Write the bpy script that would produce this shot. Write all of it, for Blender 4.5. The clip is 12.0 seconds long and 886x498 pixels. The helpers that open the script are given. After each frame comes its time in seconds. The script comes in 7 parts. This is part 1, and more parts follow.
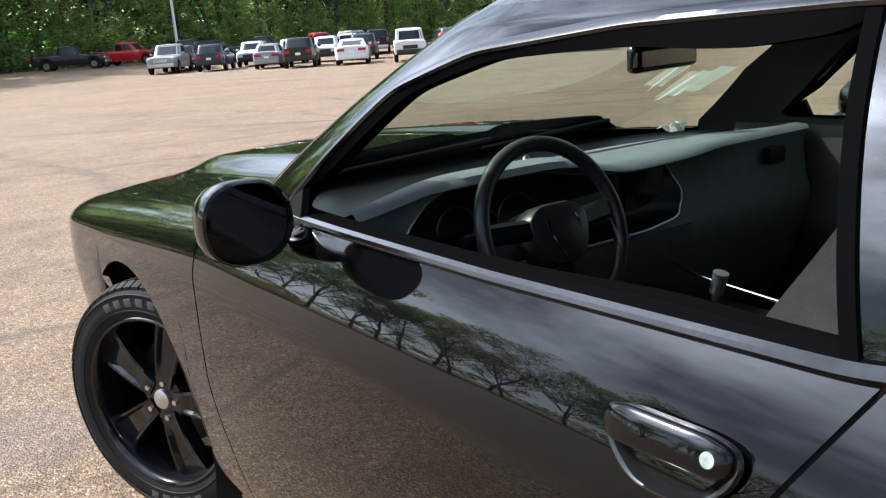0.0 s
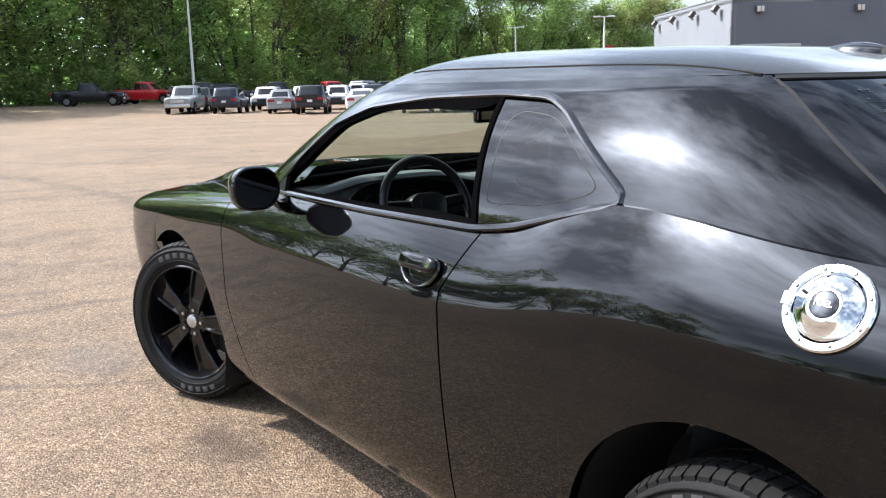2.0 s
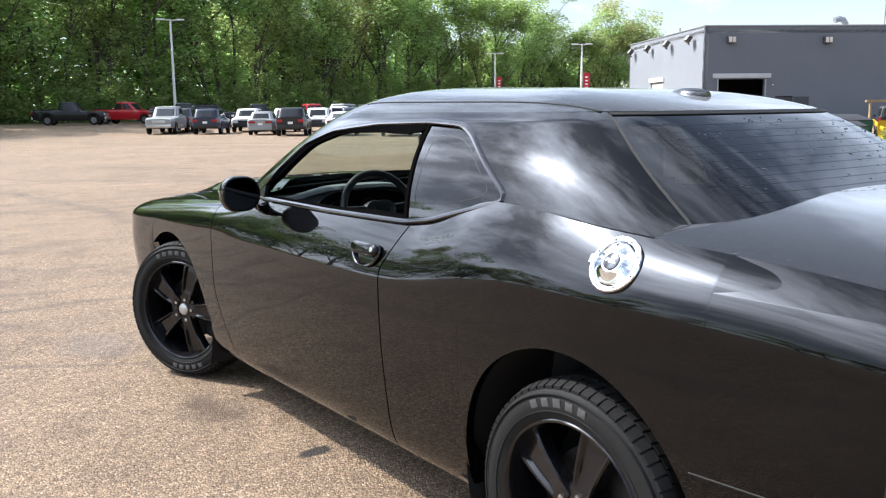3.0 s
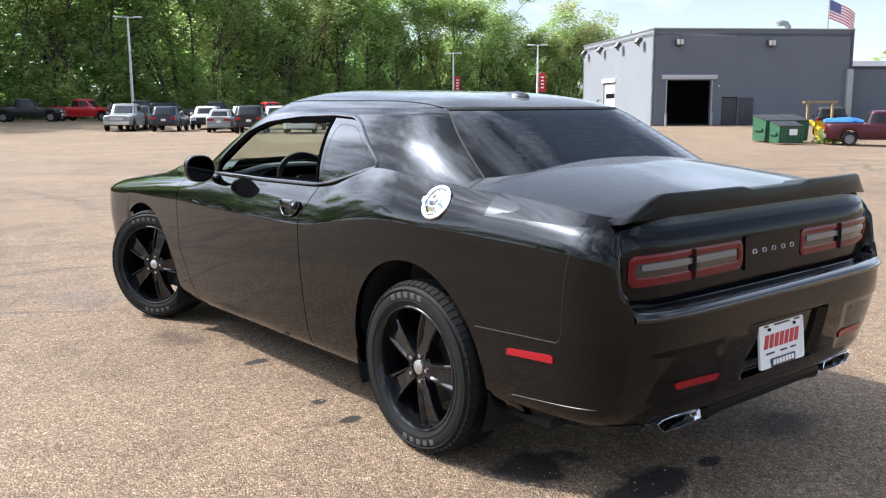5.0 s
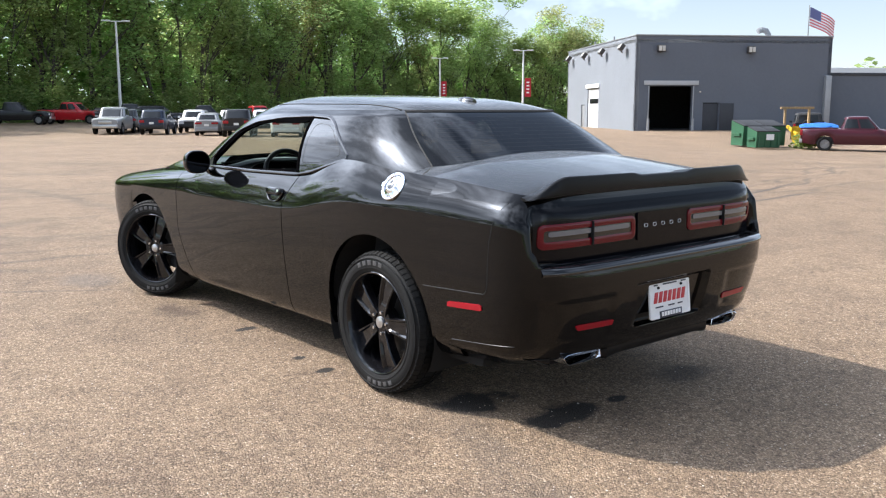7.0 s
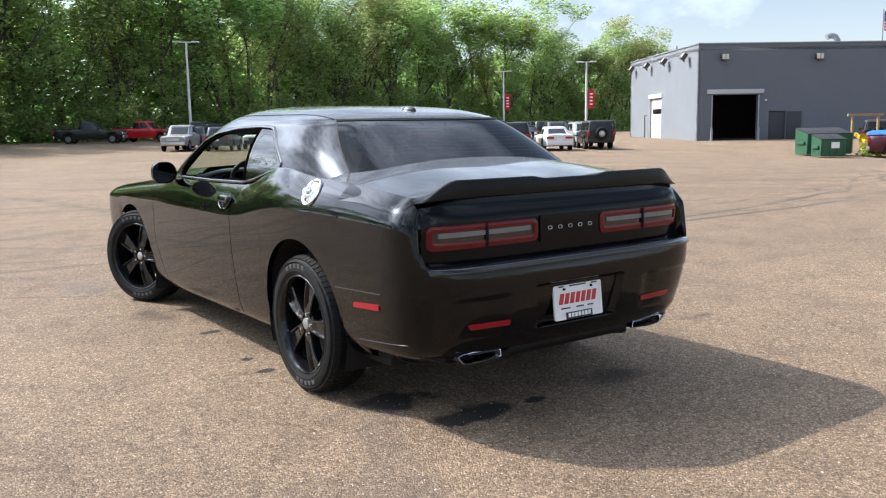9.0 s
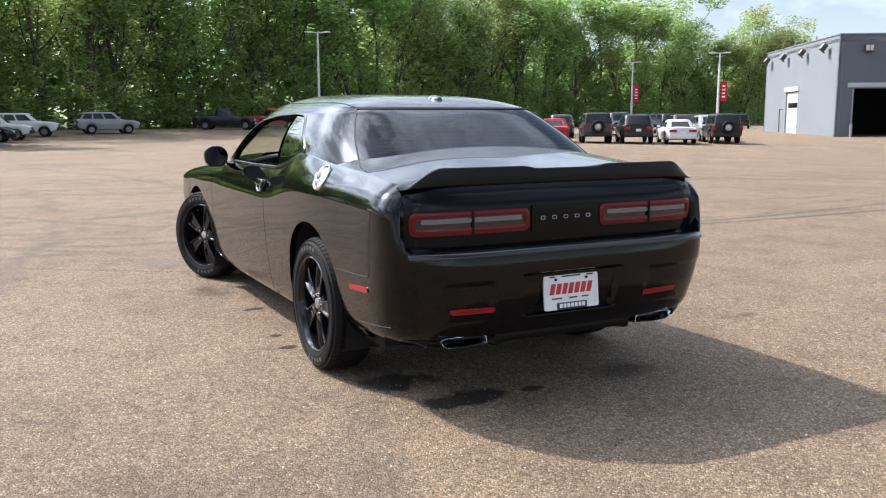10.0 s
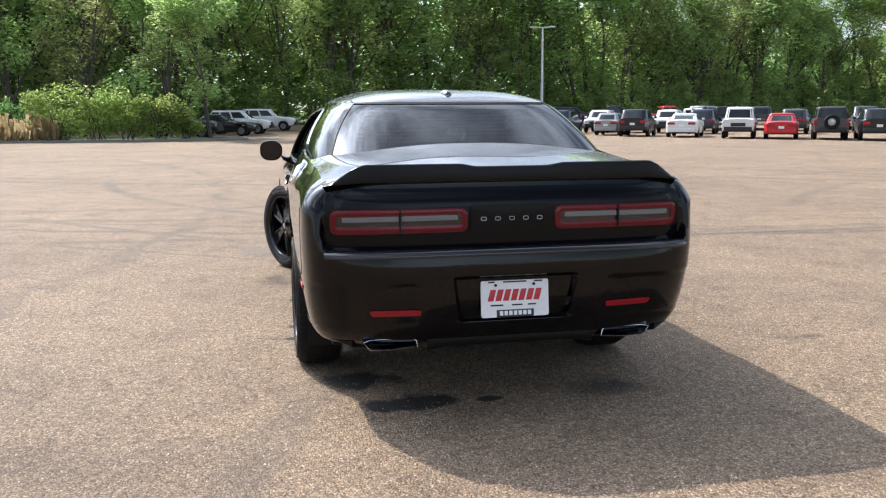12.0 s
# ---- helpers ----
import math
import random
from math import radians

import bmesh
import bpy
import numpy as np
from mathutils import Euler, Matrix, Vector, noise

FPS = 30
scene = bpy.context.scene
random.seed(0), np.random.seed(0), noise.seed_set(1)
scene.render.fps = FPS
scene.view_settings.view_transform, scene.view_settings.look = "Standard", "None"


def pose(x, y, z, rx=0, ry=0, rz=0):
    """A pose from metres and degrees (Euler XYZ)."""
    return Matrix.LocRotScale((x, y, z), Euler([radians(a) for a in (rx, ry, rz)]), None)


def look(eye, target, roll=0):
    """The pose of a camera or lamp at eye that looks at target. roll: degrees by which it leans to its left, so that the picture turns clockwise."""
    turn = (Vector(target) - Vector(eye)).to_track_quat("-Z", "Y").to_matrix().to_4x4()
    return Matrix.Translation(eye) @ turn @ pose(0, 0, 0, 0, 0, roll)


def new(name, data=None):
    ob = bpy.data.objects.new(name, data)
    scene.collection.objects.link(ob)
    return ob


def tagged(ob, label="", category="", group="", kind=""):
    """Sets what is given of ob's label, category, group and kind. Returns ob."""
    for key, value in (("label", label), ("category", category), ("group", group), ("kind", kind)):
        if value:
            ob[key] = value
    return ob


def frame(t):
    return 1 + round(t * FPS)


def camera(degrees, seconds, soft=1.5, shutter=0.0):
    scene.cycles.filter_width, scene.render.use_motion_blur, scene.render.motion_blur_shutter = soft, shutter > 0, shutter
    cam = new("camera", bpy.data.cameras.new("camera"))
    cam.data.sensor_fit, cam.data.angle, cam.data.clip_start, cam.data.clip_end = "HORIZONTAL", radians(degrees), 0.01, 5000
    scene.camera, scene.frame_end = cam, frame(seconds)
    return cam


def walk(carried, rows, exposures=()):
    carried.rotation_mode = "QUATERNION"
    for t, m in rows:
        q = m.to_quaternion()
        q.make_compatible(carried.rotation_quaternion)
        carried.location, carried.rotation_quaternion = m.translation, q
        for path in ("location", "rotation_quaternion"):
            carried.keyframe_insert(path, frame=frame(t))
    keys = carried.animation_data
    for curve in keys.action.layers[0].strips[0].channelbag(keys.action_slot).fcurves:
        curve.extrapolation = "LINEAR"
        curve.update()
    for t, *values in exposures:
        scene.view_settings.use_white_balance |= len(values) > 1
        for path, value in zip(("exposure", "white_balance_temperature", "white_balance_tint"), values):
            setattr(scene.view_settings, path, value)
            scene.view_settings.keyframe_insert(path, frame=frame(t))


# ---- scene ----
cam = camera(54.0, 12.0, soft=1.2)
PATH = [
    (0, (-1.598, 0.417, 1.39), (-0.474, 1.998, 0.905), -4.1),
    (0.5, (-1.762, 0.167, 1.389), (-0.602, 1.746, 0.986), -2.8),
    (1, (-1.877, -0.2, 1.357), (-0.77, 1.424, 0.988), -2.4),
    (1.5, (-2.075, -0.565, 1.398), (-0.96, 1.052, 1.022), -2.7),
    (2, (-2.187, -0.912, 1.418), (-1.05, 0.691, 1.048), -1.4),
    (2.5, (-2.315, -1.263, 1.428), (-1.164, 0.333, 1.07), -0.8),
    (3, (-2.516, -1.608, 1.437), (-1.335, -0.026, 1.119), -0.6),
    (3.2, (-2.566, -1.766, 1.424), (-1.38, -0.185, 1.117), -0.5),
    (4.8, (-3.017, -2.747, 1.425), (-1.771, -1.215, 1.103), -0.3),
    (5, (-3.062, -2.832, 1.424), (-1.811, -1.305, 1.103), -0.3),
    (5.5, (-3.255, -3.055, 1.42), (-1.984, -1.546, 1.094), 0.1),
    (6, (-3.326, -3.254, 1.419), (-2.046, -1.751, 1.098), 0.3),
    (6.5, (-3.357, -3.472, 1.419), (-2.082, -1.962, 1.109), 0.2),
    (7, (-3.462, -3.566, 1.412), (-2.188, -2.056, 1.101), -0.1),
    (7.2, (-3.49, -3.598, 1.397), (-2.222, -2.082, 1.094), -0.2),
    (8.8, (-3.037, -4.075, 1.37), (-1.845, -2.493, 1.092), -0.9),
    (9, (-2.939, -4.143, 1.373), (-1.788, -2.531, 1.094), -1.0),
    (9.5, (-2.691, -4.404, 1.365), (-1.66, -2.714, 1.08), -1.1),
    (10, (-2.45, -4.55, 1.359), (-1.545, -2.791, 1.062), -0.2),
    (10.5, (-2.134, -4.627, 1.361), (-1.342, -2.816, 1.054), 0.2),
    (11, (-1.79, -4.782, 1.36), (-1.113, -2.926, 1.047), -0.2),
    (11.5, (-1.468, -4.851, 1.349), (-0.921, -2.953, 1.036), -0.5),
    (12, (-1.122, -4.868, 1.355), (-0.712, -2.935, 1.049), -0.3),
]
walk(cam, [(t, look(eye, target, roll)) for t, eye, target, roll in PATH], [(0, 0.34), (2.5, 0.38), (4, 0.33), (7, 0.17), (9.5, 0.06), (12, 0.14)])

# ---- sky and sun ----
SUN_TO = Vector((-0.57, 0.80, 1.0)).normalized()
world = bpy.data.worlds.new("sky")
scene.world = world
world.use_nodes = True
wt = world.node_tree
sky = wt.nodes.new("ShaderNodeTexSky")
sky.sky_type = "NISHITA"
sky.sun_disc = False
sky.sun_elevation = math.asin(SUN_TO.z)
sky.sun_rotation = math.atan2(SUN_TO.x, SUN_TO.y)
sky.dust_density = 0.4
sky.air_density = 1.0
# thin drifting cloud over the blue
coord = wt.nodes.new("ShaderNodeTexCoord")
stretch = wt.nodes.new("ShaderNodeMapping")
stretch.inputs["Scale"].default_value = (1.3, 1.1, 1.7)
stretch.inputs["Location"].default_value = (2.3, -6.3, -0.3)
cloud = wt.nodes.new("ShaderNodeTexNoise")
cloud.inputs["Scale"].default_value = 2.0
cloud.inputs["Detail"].default_value = 6
cloud.inputs["Roughness"].default_value = 0.6
cloud.inputs["Distortion"].default_value = 0.0
ramp = wt.nodes.new("ShaderNodeValToRGB")
ramp.color_ramp.elements[0].position = 0.44
ramp.color_ramp.elements[1].position = 0.64
ramp.color_ramp.elements[0].color = (0.07, 0.07, 0.07, 1)
ramp.color_ramp.elements[1].color = (0.72, 0.72, 0.72, 1)
mixsky = wt.nodes.new("ShaderNodeMix")
mixsky.data_type = "RGBA"
mixsky.inputs["B"].default_value = (18.5, 21.6, 27.5, 1)
wt.links.new(coord.outputs["Generated"], stretch.inputs["Vector"])
wt.links.new(stretch.outputs["Vector"], cloud.inputs["Vector"])
wt.links.new(cloud.outputs["Fac"], ramp.inputs["Fac"])
wt.links.new(ramp.outputs["Color"], mixsky.inputs["Factor"])
wt.links.new(sky.outputs["Color"], mixsky.inputs["A"])
# bright hazy aureole round the sun
near_sun = wt.nodes.new("ShaderNodeVectorMath")
near_sun.operation = "DOT_PRODUCT"
near_sun.inputs[1].default_value = SUN_TO
wt.links.new(coord.outputs["Generated"], near_sun.inputs[0])
lobe = wt.nodes.new("ShaderNodeMath")
lobe.operation, lobe.use_clamp = "MAXIMUM", True
lobe.inputs[1].default_value = 0.0
wt.links.new(near_sun.outputs["Value"], lobe.inputs[0])
tight = wt.nodes.new("ShaderNodeMath")
tight.operation = "POWER"
tight.inputs[1].default_value = 170.0
wt.links.new(lobe.outputs[0], tight.inputs[0])
streak = wt.nodes.new("ShaderNodeMapRange")
for key, value in (("From Min", 0.40), ("From Max", 0.70), ("To Min", 0.25), ("To Max", 1.9)):
    streak.inputs[key].default_value = value
wt.links.new(cloud.outputs["Fac"], streak.inputs["Value"])
patchy = wt.nodes.new("ShaderNodeMath")
patchy.operation = "MULTIPLY"
wide = wt.nodes.new("ShaderNodeMath")
wide.operation = "POWER"
wide.inputs[1].default_value = 6.0
wt.links.new(lobe.outputs[0], wide.inputs[0])
share = wt.nodes.new("ShaderNodeMath")
share.operation = "MULTIPLY_ADD"
share.inputs[1].default_value = 0.19
wt.links.new(wide.outputs[0], share.inputs[0])
wt.links.new(tight.outputs[0], share.inputs[2])
wt.links.new(share.outputs[0], patchy.inputs[0])
wt.links.new(streak.outputs["Result"], patchy.inputs[1])
glow = wt.nodes.new("ShaderNodeMix")
glow.data_type, glow.blend_type = "RGBA", "ADD"
glow.inputs["B"].default_value = (315, 345, 405, 1)
wt.links.new(patchy.outputs[0], glow.inputs["Factor"])
wt.links.new(mixsky.outputs["Result"], glow.inputs["A"])
# pale haze low over the horizon
height = wt.nodes.new("ShaderNodeSeparateXYZ")
wt.links.new(coord.outputs["Generated"], height.inputs[0])
low_down = wt.nodes.new("ShaderNodeMath")
low_down.operation, low_down.use_clamp = "SUBTRACT", True
low_down.inputs[0].default_value = 1.0
wt.links.new(height.outputs["Z"], low_down.inputs[1])
band = wt.nodes.new("ShaderNodeMath")
band.operation = "POWER"
band.inputs[1].default_value = 3.4
wt.links.new(low_down.outputs[0], band.inputs[0])
haze = wt.nodes.new("ShaderNodeMix")
haze.data_type, haze.blend_type = "RGBA", "ADD"
haze.inputs["B"].default_value = (3.9, 4.3, 5.0, 1)
wt.links.new(band.outputs[0], haze.inputs["Factor"])
wt.links.new(glow.outputs["Result"], haze.inputs["A"])
wt.links.new(haze.outputs["Result"], wt.nodes["Background"].inputs["Color"])
wt.nodes["Background"].inputs["Strength"].default_value = 0.085

sun = new("sun", bpy.data.lights.new("sun", "SUN"))
sun.data.energy = 6.6
sun.data.angle = radians(0.53)
sun.data.color = (1.0, 0.935, 0.85)
sun.matrix_world = look(SUN_TO * 50, (0, 0, 0))


# ---- materials ----
def mat(name, color, rough=0.5, metal=0.0, coat=0.0, spec=0.5, trans=0.0, ior=1.45, coat_rough=0.03):
    m = bpy.data.materials.new(name)
    m.use_nodes = True
    b = m.node_tree.nodes["Principled BSDF"]
    b.inputs["Base Color"].default_value = (*color, 1)
    b.inputs["Roughness"].default_value = rough
    b.inputs["Metallic"].default_value = metal
    b.inputs["Coat Weight"].default_value = coat
    b.inputs["Coat Roughness"].default_value = coat_rough
    b.inputs["Specular IOR Level"].default_value = spec
    b.inputs["Transmission Weight"].default_value = trans
    b.inputs["IOR"].default_value = ior
    return m


def node(m, kind, **values):
    n = m.node_tree.nodes.new(kind)
    for key, value in values.items():
        n.inputs[key.replace("_", " ")].default_value = value
    return n


def link(m, a, b):
    m.node_tree.links.new(a, b)


def bsdf(m):
    return m.node_tree.nodes["Principled BSDF"]


def ramp_node(m, fac, stops):
    r = m.node_tree.nodes.new("ShaderNodeValToRGB")
    e = r.color_ramp.elements
    while len(e) < len(stops):
        e.new(0.5)
    for slot, (pos, col) in zip(e, stops):
        slot.position, slot.color = pos, (*col, 1)
    link(m, fac, r.inputs["Fac"])
    return r.outputs["Color"]


def mixed(m, fac, a, b, mode="MIX"):
    x = m.node_tree.nodes.new("ShaderNodeMix")
    x.data_type, x.blend_type = "RGBA", mode
    for slot, value in (("Factor", fac), ("A", a), ("B", b)):
        if isinstance(value, bpy.types.NodeSocket):
            link(m, value, x.inputs[slot])
        elif isinstance(value, tuple):
            x.inputs[slot].default_value = (*value, 1)
        else:
            x.inputs[slot].default_value = value
    return x.outputs["Result"]


def place_coord(m):
    return m.node_tree.nodes.new("ShaderNodeTexCoord").outputs["Object"]


def noise_fac(m, scale, detail=4, rough=0.55, vec=None, distort=0.0):
    n = node(m, "ShaderNodeTexNoise", Scale=scale, Detail=detail, Roughness=rough, Distortion=distort)
    link(m, vec or place_coord(m), n.inputs["Vector"])
    return n.outputs["Fac"]


def bumped(m, height, strength, distance):
    b = node(m, "ShaderNodeBump", Strength=strength, Distance=distance)
    link(m, height, b.inputs["Height"])
    link(m, b.outputs["Normal"], bsdf(m).inputs["Normal"])


def grained(name, color, rough=0.6, scale=60, spread=0.25, bump=0.15, metal=0.0, coat=0.0, dist=0.002, spec=0.5):
    """A surface with two scales of variation and a fine relief."""
    m = mat(name, color, rough, metal, coat, spec)
    fine, broad = noise_fac(m, scale), noise_fac(m, scale / 14, 3)
    dark, light = tuple(c * (1 - spread) for c in color), tuple(min(1, c * (1 + spread)) for c in color)
    col = mixed(m, 0.5, ramp_node(m, fine, [(0.3, dark), (0.7, light)]), ramp_node(m, broad, [(0.3, dark), (0.7, light)]))
    link(m, col, bsdf(m).inputs["Base Color"])
    bumped(m, fine, bump, dist)
    return m


def car_paint(name, color, rough=0.3, coat=0.45):
    """Clear-coated paint with dust and a little orange peel."""
    m = mat(name, color, rough, 0.0, coat, 0.25)
    dust = noise_fac(m, 9, 6, 0.65)
    bsdf(m).inputs["Coat Roughness"].default_value = 0.03
    col = ramp_node(m, dust, [(0.35, color), (0.8, tuple(c * 0.96 + 0.001 for c in color))])
    link(m, col, bsdf(m).inputs["Base Color"])
    return m


BLACK_PAINT = car_paint("black_paint", (0.0012, 0.0012, 0.0015), coat=1.0)
# swirl marks that spread the sun's glint in the clear coat
_s = noise_fac(BLACK_PAINT, 3.0, 5, 0.7)
_r = node(BLACK_PAINT, "ShaderNodeMapRange", From_Min=0.35, From_Max=0.75, To_Min=0.004, To_Max=0.022)
link(BLACK_PAINT, _s, _r.inputs["Value"])
link(BLACK_PAINT, _r.outputs["Result"], bsdf(BLACK_PAINT).inputs["Coat Roughness"])
bsdf(BLACK_PAINT).inputs["Roughness"].default_value = 0.15
bsdf(BLACK_PAINT).inputs["Specular IOR Level"].default_value = 0.02
bsdf(BLACK_PAINT).inputs["Coat IOR"].default_value = 1.35
# the same paint under dried-rain dust, its sheen also standing in for sky glare, on the lid and the roof
DUSTY_SHEEN_PAINT = BLACK_PAINT.copy()
DUSTY_SHEEN_PAINT.name = "dusty_black_paint_with_sheen"
bsdf(DUSTY_SHEEN_PAINT).inputs["Sheen Weight"].default_value = 0.20
bsdf(DUSTY_SHEEN_PAINT).inputs["Sheen Roughness"].default_value = 0.4
_spots = ramp_node(DUSTY_SHEEN_PAINT, noise_fac(DUSTY_SHEEN_PAINT, 70, 3, 0.7), [(0.60, (0.0024, 0.0024, 0.0028)), (0.74, (0.03, 0.029, 0.028))])
link(DUSTY_SHEEN_PAINT, _spots, bsdf(DUSTY_SHEEN_PAINT).inputs["Base Color"])
GLOSS_BLACK = mat("gloss_black_plastic", (0.008, 0.008, 0.009), 0.12, 0, 0.6)
SATIN_BLACK = grained("satin_black_trim", (0.006, 0.006, 0.0065), 0.30, 90, 0.3, 0.05, spec=0.2)
INNER_TRIM = grained("dark_inner_trim", (0.03, 0.031, 0.033), 0.7, 200, 0.2, 0.1, spec=0.2)
TAIL_BLACK = mat("dark_tail_panel", (0.003, 0.003, 0.0045), 0.16, spec=0.2)
DARK_TRIM = grained("dark_satin_metal_trim", (0.07, 0.07, 0.073), 0.22, 120, 0.2, 0.02, metal=1.0, spec=0.5)
RUBBER = grained("black_rubber", (0.010, 0.010, 0.010), 0.65, 70, 0.35, 0.2, spec=0.16)
SOFT_SEAL = mat("black_window_rubber", (0.0025, 0.0025, 0.0027), 0.9, spec=0.0)
SEAL = mat("seam_black", (0.004, 0.004, 0.004), 0.8)
UNDER = grained("dark_underbody", (0.005, 0.005, 0.005), 0.9, 25, 0.4, 0.3)
RIM_BLACK = mat("gloss_black_wheel", (0.005, 0.005, 0.006), 0.14, 0, 0.35, 0.3)
CHROME = mat("chrome", (0.80, 0.81, 0.83), 0.06, 1.0)
SILVER = grained("brushed_silver", (0.50, 0.50, 0.51), 0.3, 80, 0.15, 0.05, metal=0.9)
LUG = mat("steel_lug", (0.55, 0.55, 0.56), 0.25, 1.0)
DASH = grained("soft_black_dash", (0.100, 0.114, 0.118), 0.5, 300, 0.2, 0.25, dist=0.0006)
SEAT_CLOTH = grained("charcoal_seat_cloth", (0.024, 0.023, 0.022), 0.9, 400, 0.3, 0.3, dist=0.0006, spec=0.12)
LEATHER = grained("black_leather", (0.016, 0.016, 0.017), 0.38, 350, 0.25, 0.15, dist=0.0005)
SCREEN = mat("dark_screen", (0.01, 0.011, 0.013), 0.08)
HEADLINER = grained("grey_headliner", (0.10, 0.095, 0.09), 0.95, 200, 0.15, 0.2)
CARPET = grained("black_carpet", (0.012, 0.012, 0.012), 0.98, 300, 0.4, 0.4)
RED_LENS = mat("red_lens", (0.11, 0.003, 0.008), 0.10, 0, 0.2, spec=0.25)
RED_REFLECTOR = mat("red_reflector", (0.26, 0.007, 0.014), 0.18, 0, 0.2, spec=0.3)
CLEAR_LENS = mat("grey_clear_lens", (0.13, 0.135, 0.145), 0.16, 0, 0.6)
WHITE_PLASTIC = grained("white_plate", (0.78, 0.78, 0.78), 0.35, 60, 0.05, 0.03)
RED_INK = mat("red_ink", (0.48, 0.03, 0.04), 0.4)
DARK_INK = mat("dark_ink", (0.02, 0.025, 0.04), 0.4)
PAPER = grained("white_paper", (0.55, 0.57, 0.53), 0.8, 30, 0.08, 0.1)
_thin = node(PAPER, "ShaderNodeBsdfTranslucent", Color=(0.30, 0.33, 0.28, 1))
_half = PAPER.node_tree.nodes.new("ShaderNodeMixShader")
_half.inputs[0].default_value = 0.6
link(PAPER, bsdf(PAPER).outputs[0], _half.inputs[1])
link(PAPER, _thin.outputs[0], _half.inputs[2])
link(PAPER, _half.outputs[0], PAPER.node_tree.nodes["Material Output"].inputs["Surface"])


def tinted_glass(name, color, rough=0.0, clear=0.35):
    """Thin glass: a see-through tint under a mirror gloss."""
    m = bpy.data.materials.new(name)
    m.use_nodes = True
    t = m.node_tree
    for n in list(t.nodes):
        if n.type != "OUTPUT_MATERIAL":
            t.nodes.remove(n)
    out = t.nodes["Material Output"]
    see = t.nodes.new("ShaderNodeBsdfTransparent")
    see.inputs["Color"].default_value = (*color, 1)
    gloss = t.nodes.new("ShaderNodeBsdfGlossy")
    gloss.inputs["Roughness"].default_value = rough
    lay = t.nodes.new("ShaderNodeLayerWeight")
    lay.inputs["Blend"].default_value = 0.5
    steep = t.nodes.new("ShaderNodeMath")
    steep.operation = "POWER"
    steep.inputs[1].default_value = 4.0
    fres = t.nodes.new("ShaderNodeMapRange")
    fres.inputs["To Min"].default_value, fres.inputs["To Max"].default_value = 0.05, 0.95
    t.links.new(lay.outputs["Facing"], steep.inputs[0])
    t.links.new(steep.outputs[0], fres.inputs["Value"])
    mx = t.nodes.new("ShaderNodeMixShader")
    t.links.new(fres.outputs[0], mx.inputs[0])
    t.links.new(see.outputs[0], mx.inputs[1])
    t.links.new(gloss.outputs[0], mx.inputs[2])
    t.links.new(mx.outputs[0], out.inputs["Surface"])
    return m


MIRROR_GLASS = mat("dark_mirror_glass", (0.035, 0.036, 0.04), 0.03, 1.0)
GLASS_CLEAR = tinted_glass("clear_windscreen_glass", (0.62, 0.69, 0.60))
GLASS_TINT = tinted_glass("dark_tinted_glass", (0.055, 0.058, 0.065), 0.015)


# ---- mesh helpers ----
def part(name, bm, material, parent=None, label="", smooth=40):
    """One bmesh as one mesh object, under a thing or a part."""
    me = bpy.data.meshes.new(name)
    bmesh.ops.recalc_face_normals(bm, faces=bm.faces)
    bm.to_mesh(me)
    bm.free()
    if material:
        me.materials.append(material)
    if smooth:
        me.polygons.foreach_set("use_smooth", [True] * len(me.polygons))
        me.set_sharp_from_angle(angle=radians(smooth))
    ob = new(name, me)
    if parent:
        ob.parent = parent
    if label:
        ob["label"] = label
    return ob


def thing(name, label, category, m=None, group="", kind=""):
    ob = new(name)
    ob.empty_display_size = 0.2
    if m is not None:
        ob.matrix_world = m
    return tagged(ob, label, category, group, kind)


def add_box(bm, size, at=(0, 0, 0), bevel=0.0, turn=None, segments=2):
    m = Matrix.Translation(at) @ (turn.to_4x4() if turn else Matrix.Identity(4)) @ Matrix.Diagonal((*size, 1))
    made = bmesh.ops.create_cube(bm, size=1, matrix=m)["verts"]
    if bevel:
        edges = list({e for v in made for e in v.link_edges})
        bmesh.ops.bevel(bm, geom=edges, offset=bevel, segments=segments, affect="EDGES", profile=0.6)
    return made


def box(size, at=(0, 0, 0), bevel=0.0, turn=None, segments=2):
    bm = bmesh.new()
    add_box(bm, size, at, bevel, turn, segments)
    return bm


def add_cone(bm, r1, r2, a, b, seg=16, caps=True):
    a, b = Vector(a), Vector(b)
    d = b - a
    m = Matrix.Translation((a + b) / 2) @ d.to_track_quat("Z", "Y").to_matrix().to_4x4()
    return bmesh.ops.create_cone(bm, cap_ends=caps, segments=seg, radius1=r1, radius2=r2, depth=d.length, matrix=m)["verts"]


def add_grid(bm, rows, closed=False):
    """Faces over rows of equal length of points; closed joins each row's end to its start."""
    vs = [[bm.verts.new(p) for p in row] for row in rows]
    n = len(rows[0])
    for a, b in zip(vs, vs[1:]):
        for i in range(n if closed else n - 1):
            j = (i + 1) % n
            bm.faces.new((a[i], a[j], b[j], b[i]))
    return vs


